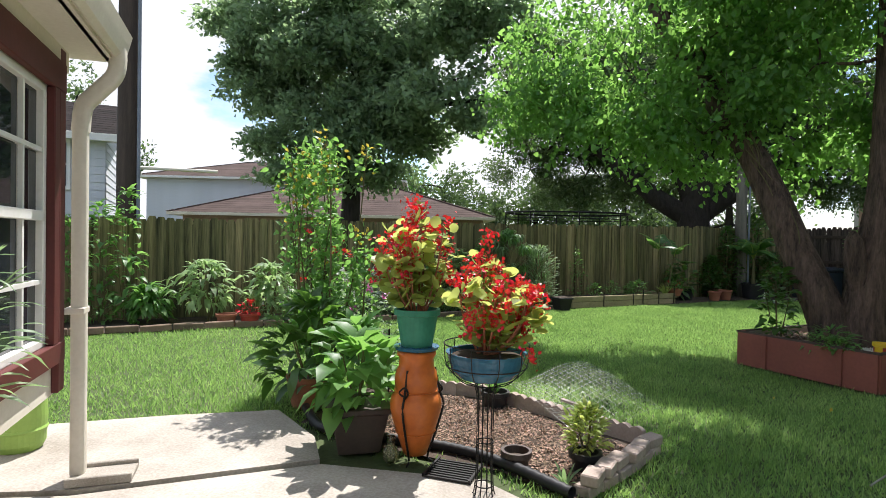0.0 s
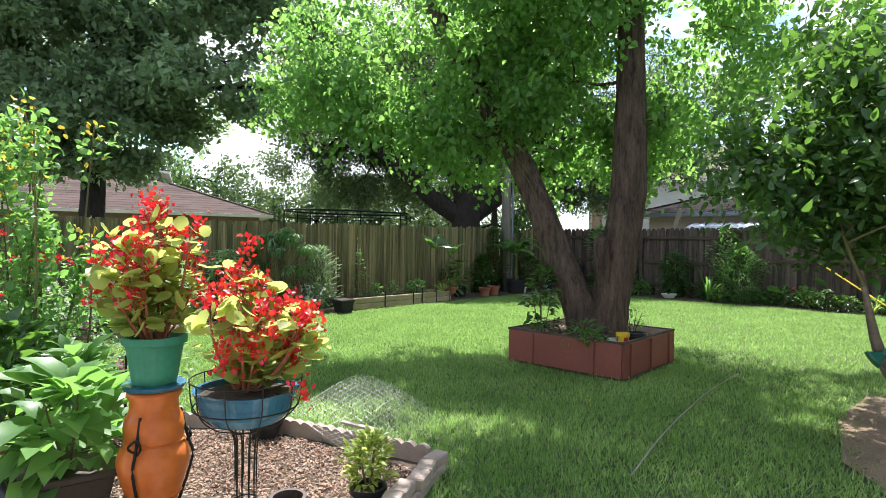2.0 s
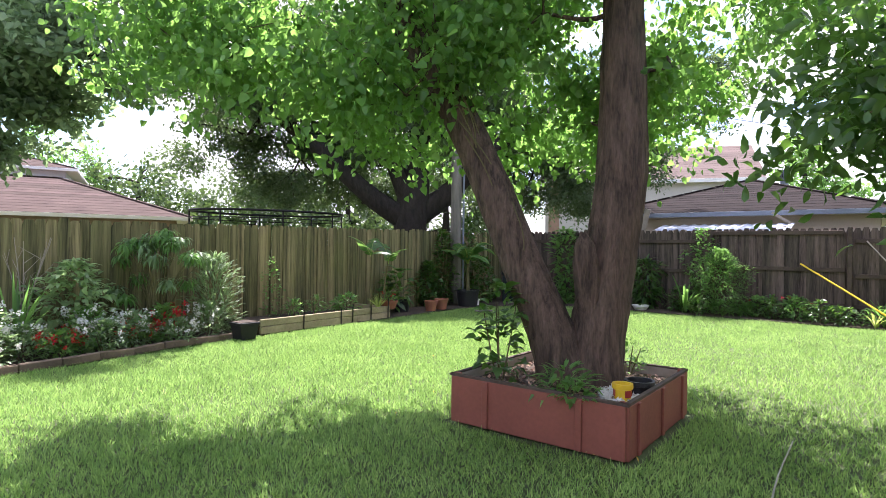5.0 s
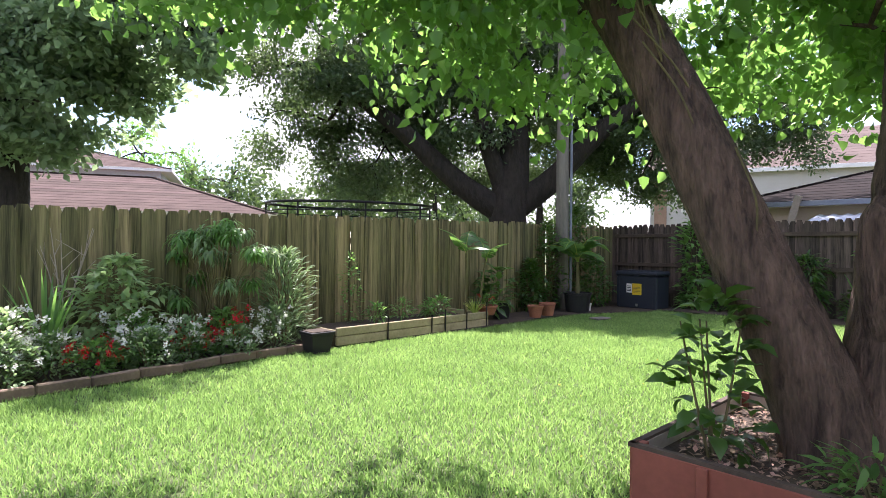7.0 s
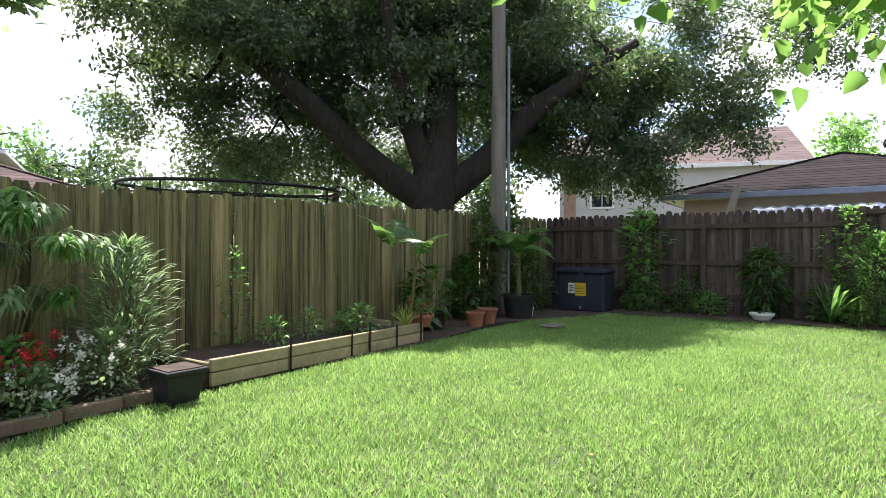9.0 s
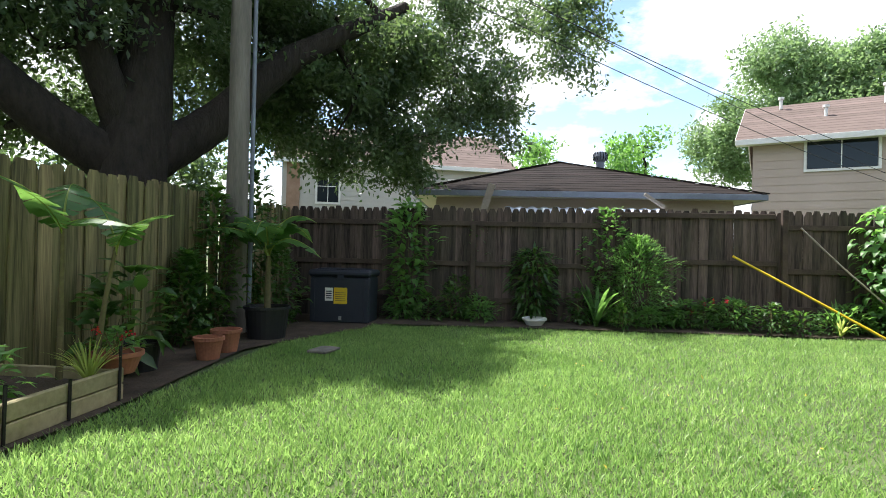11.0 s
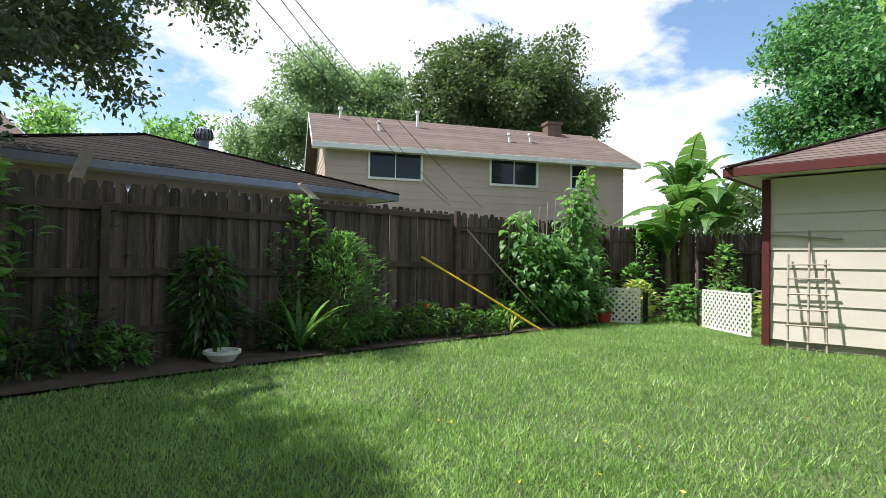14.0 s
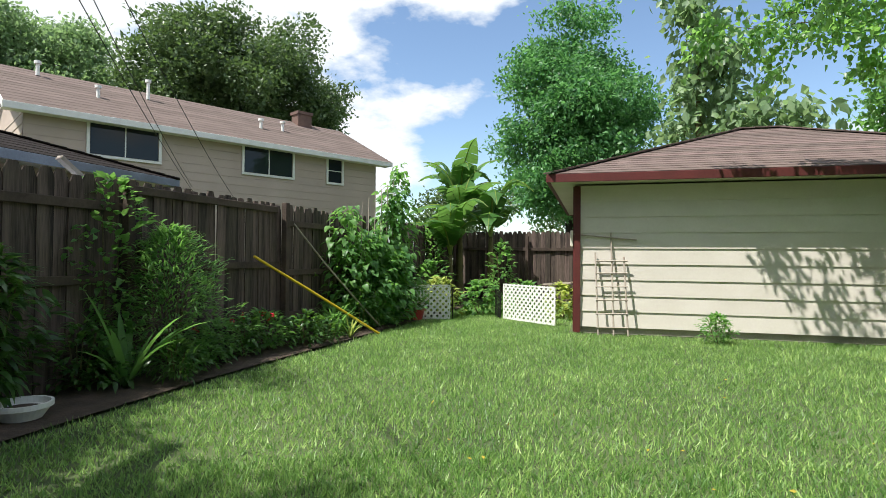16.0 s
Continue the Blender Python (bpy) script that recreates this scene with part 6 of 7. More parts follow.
def cassava(x, y, h, seed):
    g = np.random.default_rng(seed)
    t = thing("cassava_shrub", pose(x, y, 0), "umbrella-like shrub with drooping fingered leaves by the fence", "shrub")
    for k in range(24):
        a = k * 2.4
        q = 0.68 * math.sqrt((k + 0.5) / 24)
        top = np.array([q * math.cos(a), q * math.sin(a) * 0.55, h * (1 - 0.3 * (q / 0.75) ** 2) * g.uniform(0.9, 1.0)])
        if k % 3 == 2 and k > 5:
            top[2] *= g.uniform(0.5, 0.85)
        rod("stem", [(0.05 * math.cos(a), 0.05 * math.sin(a), 0), tuple(top * [0.4, 0.4, 0.6]), tuple(top)], (0.011, 0.004), TWIG, t, n=8, segs=6)
        m = 56
        an = g.uniform(0, 6.28, m)
        ax = np.stack([np.cos(an), np.sin(an), g.uniform(-1.3, 0.2, m)], axis=1)
        nr = np.stack([0.7 * np.cos(an), 0.7 * np.sin(an), np.ones(m)], axis=1)
        v, f = leaf_fan(top + ax * 0.03 + g.normal(0, 0.03, (m, 3)), ax, nr, 0.16 * g.uniform(0.7, 1.15, m), 0.034, droop=0.4)
        raw("leaf_whorl", v, f, LEAF_SILVER if k % 2 else LEAF_MID, t)["kind"] = "stuff"


cassava(0.64, 11.3, 1.7, 203)
bush("shrub", -0.35, 10.8, 0, 1.2, 0.55, 0.15, 0.075, LEAF_PALE, "pale green leafy shrub by the mossy fence", "shrub", n=620, seed=204, droop=0.4, up=0.1)
bush("oleander", 1.42, 11.75, 0, 1.28, 0.42, 0.15, 0.022, LEAF_SILVER, "narrow-leaved grey-green shrub by the fence", "shrub", n=1200, seed=205, up=0.9)
strap_plant("iris_clump", -0.85, 10.25, 0, 34, 1.2, 0.045, LEAF_MID, "tall clump of bright strap leaves by the fence", "plant", 206, lean=0.5)
strap_plant("iris_clump", -1.75, 9.85, 0, 26, 1.0, 0.035, LEAF_LIME, "tall clump of bright strap leaves by the fence", "plant", 207, lean=0.6)


def bare_stems(x, y, h, seed):
    """Leafless forked stems: each stem carries side twigs."""
    g = np.random.default_rng(seed)
    t = thing("dry_stems", pose(x, y, 0), "bare grey forked stems against the mossy fence", "shrub")
    for k in range(6):
        a = g.uniform(0, 6.28)
        top = np.array([0.34 * math.cos(a), 0.2 * math.sin(a), h * g.uniform(0.8, 1.0)])
        pts = smooth_path([(0, 0, 0), tuple(top * [0.3, 0.3, 0.5]), tuple(top)], 10)
        st = rod("stem", pts, (0.011, 0.004), PALEWOOD, t, n=20, segs=6)
        for i in (5, 6, 7, 8):
            d = g.normal(0, 1, 3) * [0.16, 0.1, 0.04] + np.array([0, 0, 0.2])
            rod("twig", [tuple(pts[i]), tuple(pts[i] + d * 0.6), tuple(pts[i] + d)], (0.005, 0.002), PALEWOOD, st, n=5, segs=5)


bare_stems(-0.95, 10.9, 1.62, 208)
for k, (a_, b_, h_) in enumerate(((13.9, 0.95, 0.85), (13.3, 0.75, 0.95), (12.75, 0.95, 0.7), (14.5, 0.85, 0.75), (11.6, 0.75, 0.6), (10.6, 0.75, 0.55))):
    p = yard(a_, b_)
    bush("flowering_bush", p.x, p.y, 0, h_, 0.34, 0.1, 0.04, LEAF_PALE if k < 4 else LEAF_MID, "tall white flowering bush behind the bedding plants", "flowers", n=420, seed=640 + k, up=0.6, stem_n=3, flowers=(PETAL_WHITE if k != 5 else PETAL_RED, 34, 0.034), group="bedding flowers by the fence")
strap_plant("fern_clump", *yard(13.75, 0.62).xy, 0.1, 22, 0.95, 0.09, LEAF_LIME, "bright arching fern fronds above the white flowers", "fern", 650, lean=0.8)
# stone edging along the border lawn line
em = bpy.data.meshes.new("border_edging")
bm = bmesh.new()
box(bm, 0.42, 0.07, 0.1, 0, 0, 0.045, 0.012)
bm.to_mesh(em)
bm.free()
em.materials.append(surface("brown edging stone", (0.24, 0.17, 0.12), (0.12, 0.085, 0.06), rough=0.9, bump=0.5, piece=0.2))
g = random.Random(31)
for k in range(32):
    a_ = 9.75 + k * 0.435
    p = yard(a_, float(np.interp(a_, [9.2, 10.4, 12.2, 22], [1.08, 1.2, 1.48, 1.5])) + g.gauss(0, 0.015))
    ob = tagged(new("border_edging", em), "low brown edging block between lawn and border", "edging", "border edging blocks")
    ob.matrix_basis = pose(p.x, p.y, g.gauss(0, 0.006), 0, g.gauss(0, 1.2), YAW + g.gauss(0, 2))
sp_ = thing("square_pot", pose(1.86, 11.12, 0.0, 0, 0, 30), "square black nursery pot at the end of the flowers", "pot")
bm = bmesh.new()
for z0_, z1_, w0, w1 in ((0.0, 0.23, 0.24, 0.31), (0.23, 0.27, 0.34, 0.345)):
    lo = [bm.verts.new((sx * w0 / 2, sy * w0 / 2, z0_)) for sx, sy in ((-1, -1), (1, -1), (1, 1), (-1, 1))]
    hi = [bm.verts.new((sx * w1 / 2, sy * w1 / 2, z1_)) for sx, sy in ((-1, -1), (1, -1), (1, 1), (-1, 1))]
    for k in range(4):
        bm.faces.new((lo[k], lo[(k + 1) % 4], hi[(k + 1) % 4], hi[k]))
    bm.faces.new(lo[::-1])
    bm.faces.new(hi)
bmesh.ops.bevel(bm, geom=list(bm.edges), offset=0.006, segments=1, affect="EDGES")
part("body", bm, BLACKPLASTIC, sp_)
boxed("soil", 0.29, 0.29, 0.01, 0, 0, 0.273, SOIL, sp_)
# timber-edged bed
tb = thing("timber_bed", pose(2.11, 11.5, 0, 0, 0, 32.2), "raised bed edged with pale landscape timbers and dark stakes", "raised bed")
for k, (x0, x1) in enumerate(((0.0, 0.86), (0.87, 2.04), (2.05, 3.12))):
    for z, hh in ((0.065, 0.12), (0.19, 0.115)):
        boxed("board", x1 - x0, 0.045, hh, (x0 + x1) / 2, 0.0, z, BEDWOOD, tb, bevel=0.008)
boxed("board", 0.04, 1.0, 0.22, 3.13, 0.52, 0.12, BEDWOOD, tb, bevel=0.008)
boxed("board", 0.04, 0.8, 0.2, 0.02, 0.45, 0.11, BEDWOOD, tb, bevel=0.008)
for x, hh in ((0.87, 0.34), (1.75, 0.3), (2.05, 0.36), (2.55, 0.28), (3.05, 0.42)):
    rod("stake", [(x, -0.035, -0.02), (x + 0.005, -0.035, hh)], 0.011, DARKMETAL, tb, n=3)
boxed("soil", 3.05, 0.95, 0.16, 1.48, 0.5, 0.09, SOIL, tb)
bush("climber", 2.36, 12.62, 0.1, 1.15, 0.2, 0.07, 0.04, LEAF_MID, "thin climbing plant against the mossy fence", "plant", n=150, seed=209, stem_n=3)
for k, (x, y, h) in enumerate(((2.75, 12.6, 0.3), (3.2, 12.85, 0.34), (3.7, 13.1, 0.28))):
    bush("small_plant", x, y, 0.15, h, 0.22, 0.1, 0.03, LEAF_MID, "small green plant in the timber bed", "plant", n=110, seed=210 + k, group="plants in the timber bed")
banana("banana_plant", 4.42, 13.42, 1.15, 4, 0.66, 0.28, 221, "young banana plant with a thin stalk in the timber bed", r=0.026, droop=(0.1, 0.4), rise=(0.3, 0.8), z=0.16)
banana("banana_plant", 4.66, 13.42, 1.0, 3, 0.6, 0.27, 229, "young banana plant with a thin stalk in the timber bed", r=0.026, droop=(0.1, 0.3), rise=(0.5, 0.9), lean=(0.12, -0.03), z=0.16)
bush("leafy_plant", 3.85, 13.05, 0.15, 0.34, 0.26, 0.14, 0.06, LEAF_MID, "leafy plant at the front of the timber bed", "plant", n=90, seed=223)
strap_plant("spider_plant", 4.5, 13.1, 0.17, 60, 0.42, 0.016, LEAF_LIME, "bright fine-leaved spider plant in the timber bed", "plant", 224)
fp = pot("shallow_pot", pose(4.8, 13.36, 0.17), 0.13, 0.18, 0.17, TERRA, "wide clay pot on the end of the timber bed")
bush("geranium", 4.8, 13.36, 0.3, 0.22, 0.16, 0.06, 0.05, LEAF_MID, "small geranium with red flowers in the clay pot", "plant", n=60, seed=225, flowers=(PETAL_RED, 3, 0.03))
bush("broad_plant", 5.25, 14.15, 0.2, 0.75, 0.4, 0.26, 0.13, LEAF_DEEP, "dark broad-leaved plant in a black tub", "plant", n=75, seed=226)
pot("black_tub", pose(5.3, 14.1, 0.0), 0.16, 0.19, 0.28, BLACKPLASTIC, "black plastic tub under broad leaves")
bush("broad_plant", 4.95, 13.95, 0.05, 0.6, 0.3, 0.2, 0.1, LEAF_DEEP, "dark broad-leaved plant by the timber bed", "plant", n=55, seed=227)
pot("terracotta_pot", pose(6.02, 14.14, 0.0), 0.11, 0.15, 0.24, TERRA, "empty terracotta pot beside the fence", group="terracotta pots by the fence")
pot("terracotta_pot", pose(6.38, 14.4, 0.0), 0.12, 0.16, 0.26, TERRA, "empty terracotta pot beside the fence", group="terracotta pots by the fence")
for k, (x, y, h, r) in enumerate(((6.75, 15.35, 1.9, 0.4), (7.7, 15.9, 2.3, 0.5), (6.3, 15.1, 1.1, 0.35), (8.2, 16.0, 1.2, 0.45))):
    bush("dark_vine", x, y, 0, h, r, 0.12, 0.07, LEAF_DEEP, "dark vine growing up the fence corner", "vine", n=600, seed=230 + k, group="vines at the fence corner")
pot("black_tub", pose(7.3, 14.95, 0.0), 0.24, 0.29, 0.42, BLACKPLASTIC, "large black tub holding a banana plant")
banana("banana_plant", 7.3, 14.95, 0.72, 8, 1.1, 0.5, 241, "broad-leaved young banana plant in a black tub", r=0.05, droop=(0.25, 0.75), rise=(0.5, 1.0), z=0.36)
pot("white_cup", pose(7.62, 15.08, 0.0), 0.05, 0.065, 0.17, WHITE, "small white plastic pot by the black tub")
# deck box
db = thing("storage_box", pose(8.98, 15.42, 0, 0, 0, -58.5), "dark blue-grey plastic storage box with yellow and white labels", "storage box")
boxed("body", 0.98, 0.62, 0.74, 0, 0.31, 0.37, BINBLUE, db, bevel=0.025)
boxed("lid", 1.04, 0.68, 0.11, 0, 0.31, 0.8, BINBLUE, db, bevel=0.035)
for x in (-0.44, 0.44):
    boxed("corner_rib", 0.07, 0.02, 0.68, x, -0.008, 0.36, BINBLUE, db, bevel=0.006)
boxed("lid_ridge", 0.8, 0.4, 0.02, 0, 0.31, 0.862, BINBLUE, db, bevel=0.008)
boxed("label", 0.22, 0.006, 0.26, 0.02, -0.004, 0.44, YELLOW, db, "yellow printed label")
boxed("label", 0.13, 0.006, 0.21, -0.17, -0.004, 0.46, WHITE, db, "white printed label")
for k in range(4):
    boxed("print_bar", 0.09, 0.004, 0.018, -0.17, -0.008, 0.4 + k * 0.036, BINBLUE, db)
for k in range(5):
    boxed("print_bar", 0.17, 0.004, 0.008, 0.02, -0.008, 0.36 + k * 0.032, BROWNPOT, db)
boxed("latch", 0.12, 0.03, 0.07, 0.02, -0.012, 0.74, BINBLUE, db, bevel=0.008)
boxed("padlock_hasp", 0.05, 0.02, 0.06, 0.02, -0.014, 0.08, METAL, db, bevel=0.006)

# left stretch of the north border seen from the patio
for k, (x, y, h, r) in enumerate(((-4.25, 8.02, 1.0, 0.55), (-3.3, 8.4, 0.95, 0.45), (-5.0, 7.65, 0.6, 0.3))):
    bush("pepper_shrub", x, y, 0, h, r, 0.2, 0.085, LEAF_PALE if k < 2 else LEAF_MID, "pale broad-leaved shrub in the shaded border", "shrub", n=230, seed=250 + k, droop=0.5, up=0.0, z0=h * 0.3)
pot("terracotta_pot", pose(-3.72, 7.68, 0.0), 0.12, 0.15, 0.2, TERRA, "terracotta pot at the border edge", group="border pots")
pot("terracotta_pot", pose(-3.4, 7.82, 0.0), 0.12, 0.15, 0.2, RUSTPOT, "red clay pot at the border edge", group="border pots")
bush("red_plant", -3.4, 7.82, 0.15, 0.25, 0.18, 0.07, 0.04, PETAL_RED, "small red-leaved plant in a clay pot", "plant", n=70, seed=254)
for k in range(5):
    p = yard(15.4 - k * 0.55, 1.25)
    bush("bedding_flower", p.x, p.y, 0, 0.42, 0.28, 0.07, 0.035, LEAF_SILVER, "pale bedding plant at the lawn edge", "flowers", n=200, seed=256 + k, group="bedding flowers by the fence", flowers=(PETAL_WHITE, 6, 0.025))
for k in range(3):
    p = yard(18.35 - k * 0.38, 0.42)
    bush("climbing_vine", p.x, p.y, 0, 1.7 + 0.22 * k, 0.3, 0.17, 0.08, LEAF_MID, "tall leafy climber against the mossy fence", "vine", n=150, seed=262 + k, droop=0.5)

# ---- east border ----
E_PLANTS = [
    ("climbing_vine", 10.3, 15.1, 2.05, 0.38, 0.17, 0.085, LEAF_MID, "tall dark leafy climber on the weathered fence", 260, 0.2),
    ("shrub", 11.0, 14.5, 0.75, 0.4, 0.09, 0.04, LEAF_DEEP, "low dark shrub in the shaded border", 220, 0.3),
    ("shrub", 11.0, 14.1, 0.4, 0.35, 0.09, 0.04, LEAF_MID, "low green shrub in the shaded border", 160, 0.3),
    ("young_tree", 11.5, 13.3, 1.25, 0.34, 0.17, 0.045, LEAF_DEEP, "thin young tree with narrow hanging leaves", 420, -0.3),
    ("fence_vine", 11.3, 14.4, 1.85, 0.28, 0.1, 0.03, LEAF_DEEP, "wispy dark vine on the weathered fence", 90, 0.2),
    ("feathery_shrub", 12.3, 11.75, 1.5, 0.6, 0.085, 0.016, LEAF_MID, "feathery fine-leaved bush in the border", 2600, 0.5),
    ("fence_vine", 12.4, 12.3, 2.0, 0.4, 0.09, 0.055, LEAF_MID, "round-leaved vine climbing the weathered fence", 560, 0.2),
    ("shrub", 11.9, 12.6, 0.6, 0.3, 0.08, 0.04, LEAF_DEEP, "low dark shrub in the shaded border", 160, 0.3),
    ("shrub", 12.75, 11.1, 0.45, 0.35, 0.09, 0.035, LEAF_MID, "low green plant under the fence rail", 180, 0.4),
    ("shrub", 13.0, 10.4, 0.5, 0.32, 0.08, 0.035, LEAF_MID, "low green plant under the fence rail", 180, 0.4),
    ("shrub", 13.35, 9.8, 0.35, 0.3, 0.08, 0.03, LEAF_DEEP, "low dark plant under the fence rail", 150, 0.4),
    ("shrub", 13.9, 8.95, 0.45, 0.3, 0.1, 0.03, LEAF_MID, "low green plant under the fence rail", 150, 0.5),
]
for k, (nm, x, y, h, r, L, W, mt, lab, n, up) in enumerate(E_PLANTS):
    fl = (PETAL_RED, 4, 0.03) if nm == "shrub" and k in (8, 9) else None
    bush(nm, x, y, 0, h, r * 1.2, L * 1.15, W * 1.15, mt, lab, "vine" if "vine" in nm else "shrub", n=int(n * 1.7), seed=270 + k, up=up, flowers=fl, profile=[0.6, 0.8, 1.0, 0.35] if "vine" in nm or "tree" in nm else None)
strap_plant("lily_clump", 11.75, 12.25, 0, 13, 1.1, 0.1, LEAF_MID, "arching broad strap-leaved lily in the border", "plant", 290, lean=0.75)
strap_plant("lily_clump", 13.65, 9.05, 0, 18, 0.7, 0.05, LEAF_MID, "strap-leaved lily clump by the yellow pole", "plant", 291, lean=0.7)
strap_plant("lily_clump", 13.3, 9.0, 0, 14, 0.4, 0.04, LEAF_LIME, "low pale lily clump by the yellow pole", "plant", 292, lean=0.9)
pot("white_bowl", pose(11.12, 13.05, 0.0), 0.13, 0.19, 0.13, WHITE, "white plastic bowl pot at the lawn edge")
rod_t = thing("yellow_pole", pose(0, 0, 0), "long yellow pole leaning against the weathered fence", "pole")
rod("pole", [(13.4, 8.42, 0.02), (13.32, 9.45, 0.62), (13.25, 10.5, 1.22)], 0.019, YELLOW, rod_t, n=8)
rod_t = thing("long_stick", pose(0, 0, 0), "long grey stick leaning against the weathered fence", "pole")
rod("stick", [(14.05, 7.95, 0.02), (14.0, 8.9, 0.95), (13.98, 9.6, 1.72)], (0.017, 0.014), PALEWOOD, rod_t, n=8)
g = np.random.default_rng(295)
for k in range(20):
    p = yard(0.42 + g.uniform(0, 0.4), 2.2 + k * 0.46)
    if math.hypot(p.x - 11.12, p.y - 13.05) < 0.62:
        continue
    bush("border_plant", p.x, p.y, 0, g.uniform(0.25, 0.7), g.uniform(0.22, 0.36), g.uniform(0.08, 0.13), g.uniform(0.03, 0.05), LEAF_DEEP if k % 3 else LEAF_MID, "low dark green plant filling the shaded border", "plant", n=190, seed=400 + k, group="border plants by the weathered fence", stem_n=2)
# tall bean vine
def bean_vine():
    g = np.random.default_rng(300)
    t = thing("bean_vine", pose(14.55, 7.9, 0), "tall bright green bean vine heaped against the fence", "vine")
    for (x, y, h, r, n) in ((0.0, 0.0, 1.6, 0.62, 900), (0.35, -0.75, 2.45, 0.5, 950), (0.5, -1.0, 3.0, 0.3, 420), (-0.25, 0.6, 2.0, 0.42, 460), (0.1, -0.4, 1.2, 0.6, 620)):
        sub = raw_mound(g, x, y, h, r, n)
        raw("foliage", sub[0], sub[1], LEAF_MID, t)
    for k in range(6):
        rod("stake", [(0.1 * k - 0.2, -0.2 * k + 0.3, 0), (0.1 * k - 0.1, -0.2 * k + 0.2, 2.2 + 0.1 * k)], 0.008, PALEWOOD, t, n=3)


def raw_mound(g, x, y, h, r, n):
    tt = g.uniform(0, 1, n)
    an = g.uniform(0, 6.28, n)
    pr = np.interp(tt, [0, 0.3, 0.7, 1], [0.6, 1, 0.85, 0.2]) * (0.75 + 0.4 * np.sin(3 * an + 11 * tt) + 0.25 * np.sin(5 * an - 17 * tt)) * g.uniform(0.55, 1.1, n)
    p = np.stack([x + r * pr * np.cos(an), y + r * pr * np.sin(an), 0.05 + h * tt], axis=1) + g.normal(0, 0.05, (n, 3))
    ax = np.stack([np.cos(an), np.sin(an), g.uniform(-0.8, 0.3, n)], axis=1)
    nr = np.stack([np.cos(an) * 0.6, np.sin(an) * 0.6, np.ones(n)], axis=1) + g.normal(0, 0.3, (n, 3))
    s = g.uniform(0.45, 1.35, n) * 0.14
    return leaf_fan(p, ax, nr, s, s * 0.75, droop=0.4)


bean_vine()
pot("red_pot", pose(14.85, 6.62, 0.0), 0.15, 0.19, 0.22, RUSTPOT, "red pot of green leaves by the lattice")
bush("leafy_plant", 14.85, 6.62, 0.18, 0.6, 0.3, 0.12, 0.07, LEAF_MID, "leafy green plant in the red pot", "plant", n=150, seed=301)


def lattice(x0, y0, x1, y1, h, label):
    L = math.hypot(x1 - x0, y1 - y0)
    t = thing("lattice_panel", pose(x0, y0, 0.0, 0, 0, math.degrees(math.atan2(y1 - y0, x1 - x0))), label, "lattice", "white lattice panels")
    bm = bmesh.new()
    step = 0.12
    for sgn, yy in ((1, -0.003), (-1, 0.003)):
        k = -h
        while k < L + h:
            lo, hi = max(0.0, k if sgn > 0 else k - h), min(L, k + h if sgn > 0 else k)
            if hi - lo > 0.03:
                ln = (hi - lo) * math.sqrt(2)
                cx = (lo + hi) / 2
                cz = (cx - k) if sgn > 0 else (k - cx)
                box(bm, ln, 0.006, 0.038, m=pose(cx, yy, cz, 0, -45 * sgn, 0))
            k += step * 1.0
    part("slats", bm, WHITE, t)["kind"] = "stuff"
    bm = bmesh.new()
    for cx, cz, sx, sz in ((L / 2, 0.012, L, 0.025), (L / 2, h - 0.012, L, 0.025), (0.012, h / 2, 0.025, h), (L - 0.012, h / 2, 0.025, h)):
        box(bm, sx, 0.016, sz, cx, 0, cz)
    part("frame", bm, WHITE, t)


lattice(15.2, 7.05, 14.5, 6.0, 0.68, "white plastic lattice panel standing at the vegetable patch")
lattice(13.95, 5.05, 12.5, 5.2, 0.7, "white plastic lattice panel standing by the garage")


def wire_gate(x, y, yaw, w, h):
    t = thing("border_gate", pose(x, y, 0, 0, 0, yaw), "short black wire border fence piece", "border fence", "black border fence pieces")
    for k in range(7):
        rod("picket", [(w * k / 6, 0, -0.02), (w * k / 6, 0, h - 0.03 * (k % 2))], 0.008, DARKMETAL, t, n=2, segs=6)
    for z in (0.1, h - 0.12):
        rod("rail", [(0, 0, z), (w, 0, z)], 0.007, DARKMETAL, t, n=2, segs=6)


wire_gate(14.48, 5.95, -40, 0.5, 0.62)
wire_gate(14.0, 5.08, -30, 0.4, 0.58)
for k, (x, y, h, r) in enumerate(((15.3, 5.6, 0.75, 0.5), (14.9, 4.8, 0.7, 0.5), (14.1, 4.3, 0.72, 0.5), (13.3, 4.0, 0.68, 0.45), (15.9, 6.3, 1.5, 0.4), (16.2, 5.2, 1.1, 0.5))):
    bush("vegetable_plant", x, y, 0, h, r, 0.16, 0.1, LEAF_LIME if k % 3 == 0 else LEAF_MID, "leafy vegetable plant behind the lattice", "plant", n=260, seed=310 + k, group="vegetable patch plants")
for k, (x, y, h) in enumerate(((17.5, 3.1, 2.2), (16.7, 2.7, 1.8), (18.1, 2.6, 2.6), (17.2, 3.7, 1.3))):
    banana("banana_plant", x, y, h, 9, 2.0, 0.74, 320 + k, "large banana plant with torn arching leaves", r=0.11, droop=(0.4, 1.0), rise=(0.6, 1.3))
for k, (x, y, h, r) in enumerate(((16.2, 6.6, 1.75, 0.4), (16.9, 4.6, 1.9, 0.5), (15.9, 3.1, 1.6, 0.5))):
    bush("tall_shrub", x, y, 0, h, r, 0.16, 0.09, LEAF_MID, "tall leafy shrub near the back corner", "shrub", n=300, seed=330 + k)
tagged(boxed("loose_board", 0.6, 0.18, 0.03, 0, 0, 0, PALEWOOD, m=pose(13.4, 4.0, 0.71, 0, 5, 20)), "pale loose board lying on the greenery", "board")

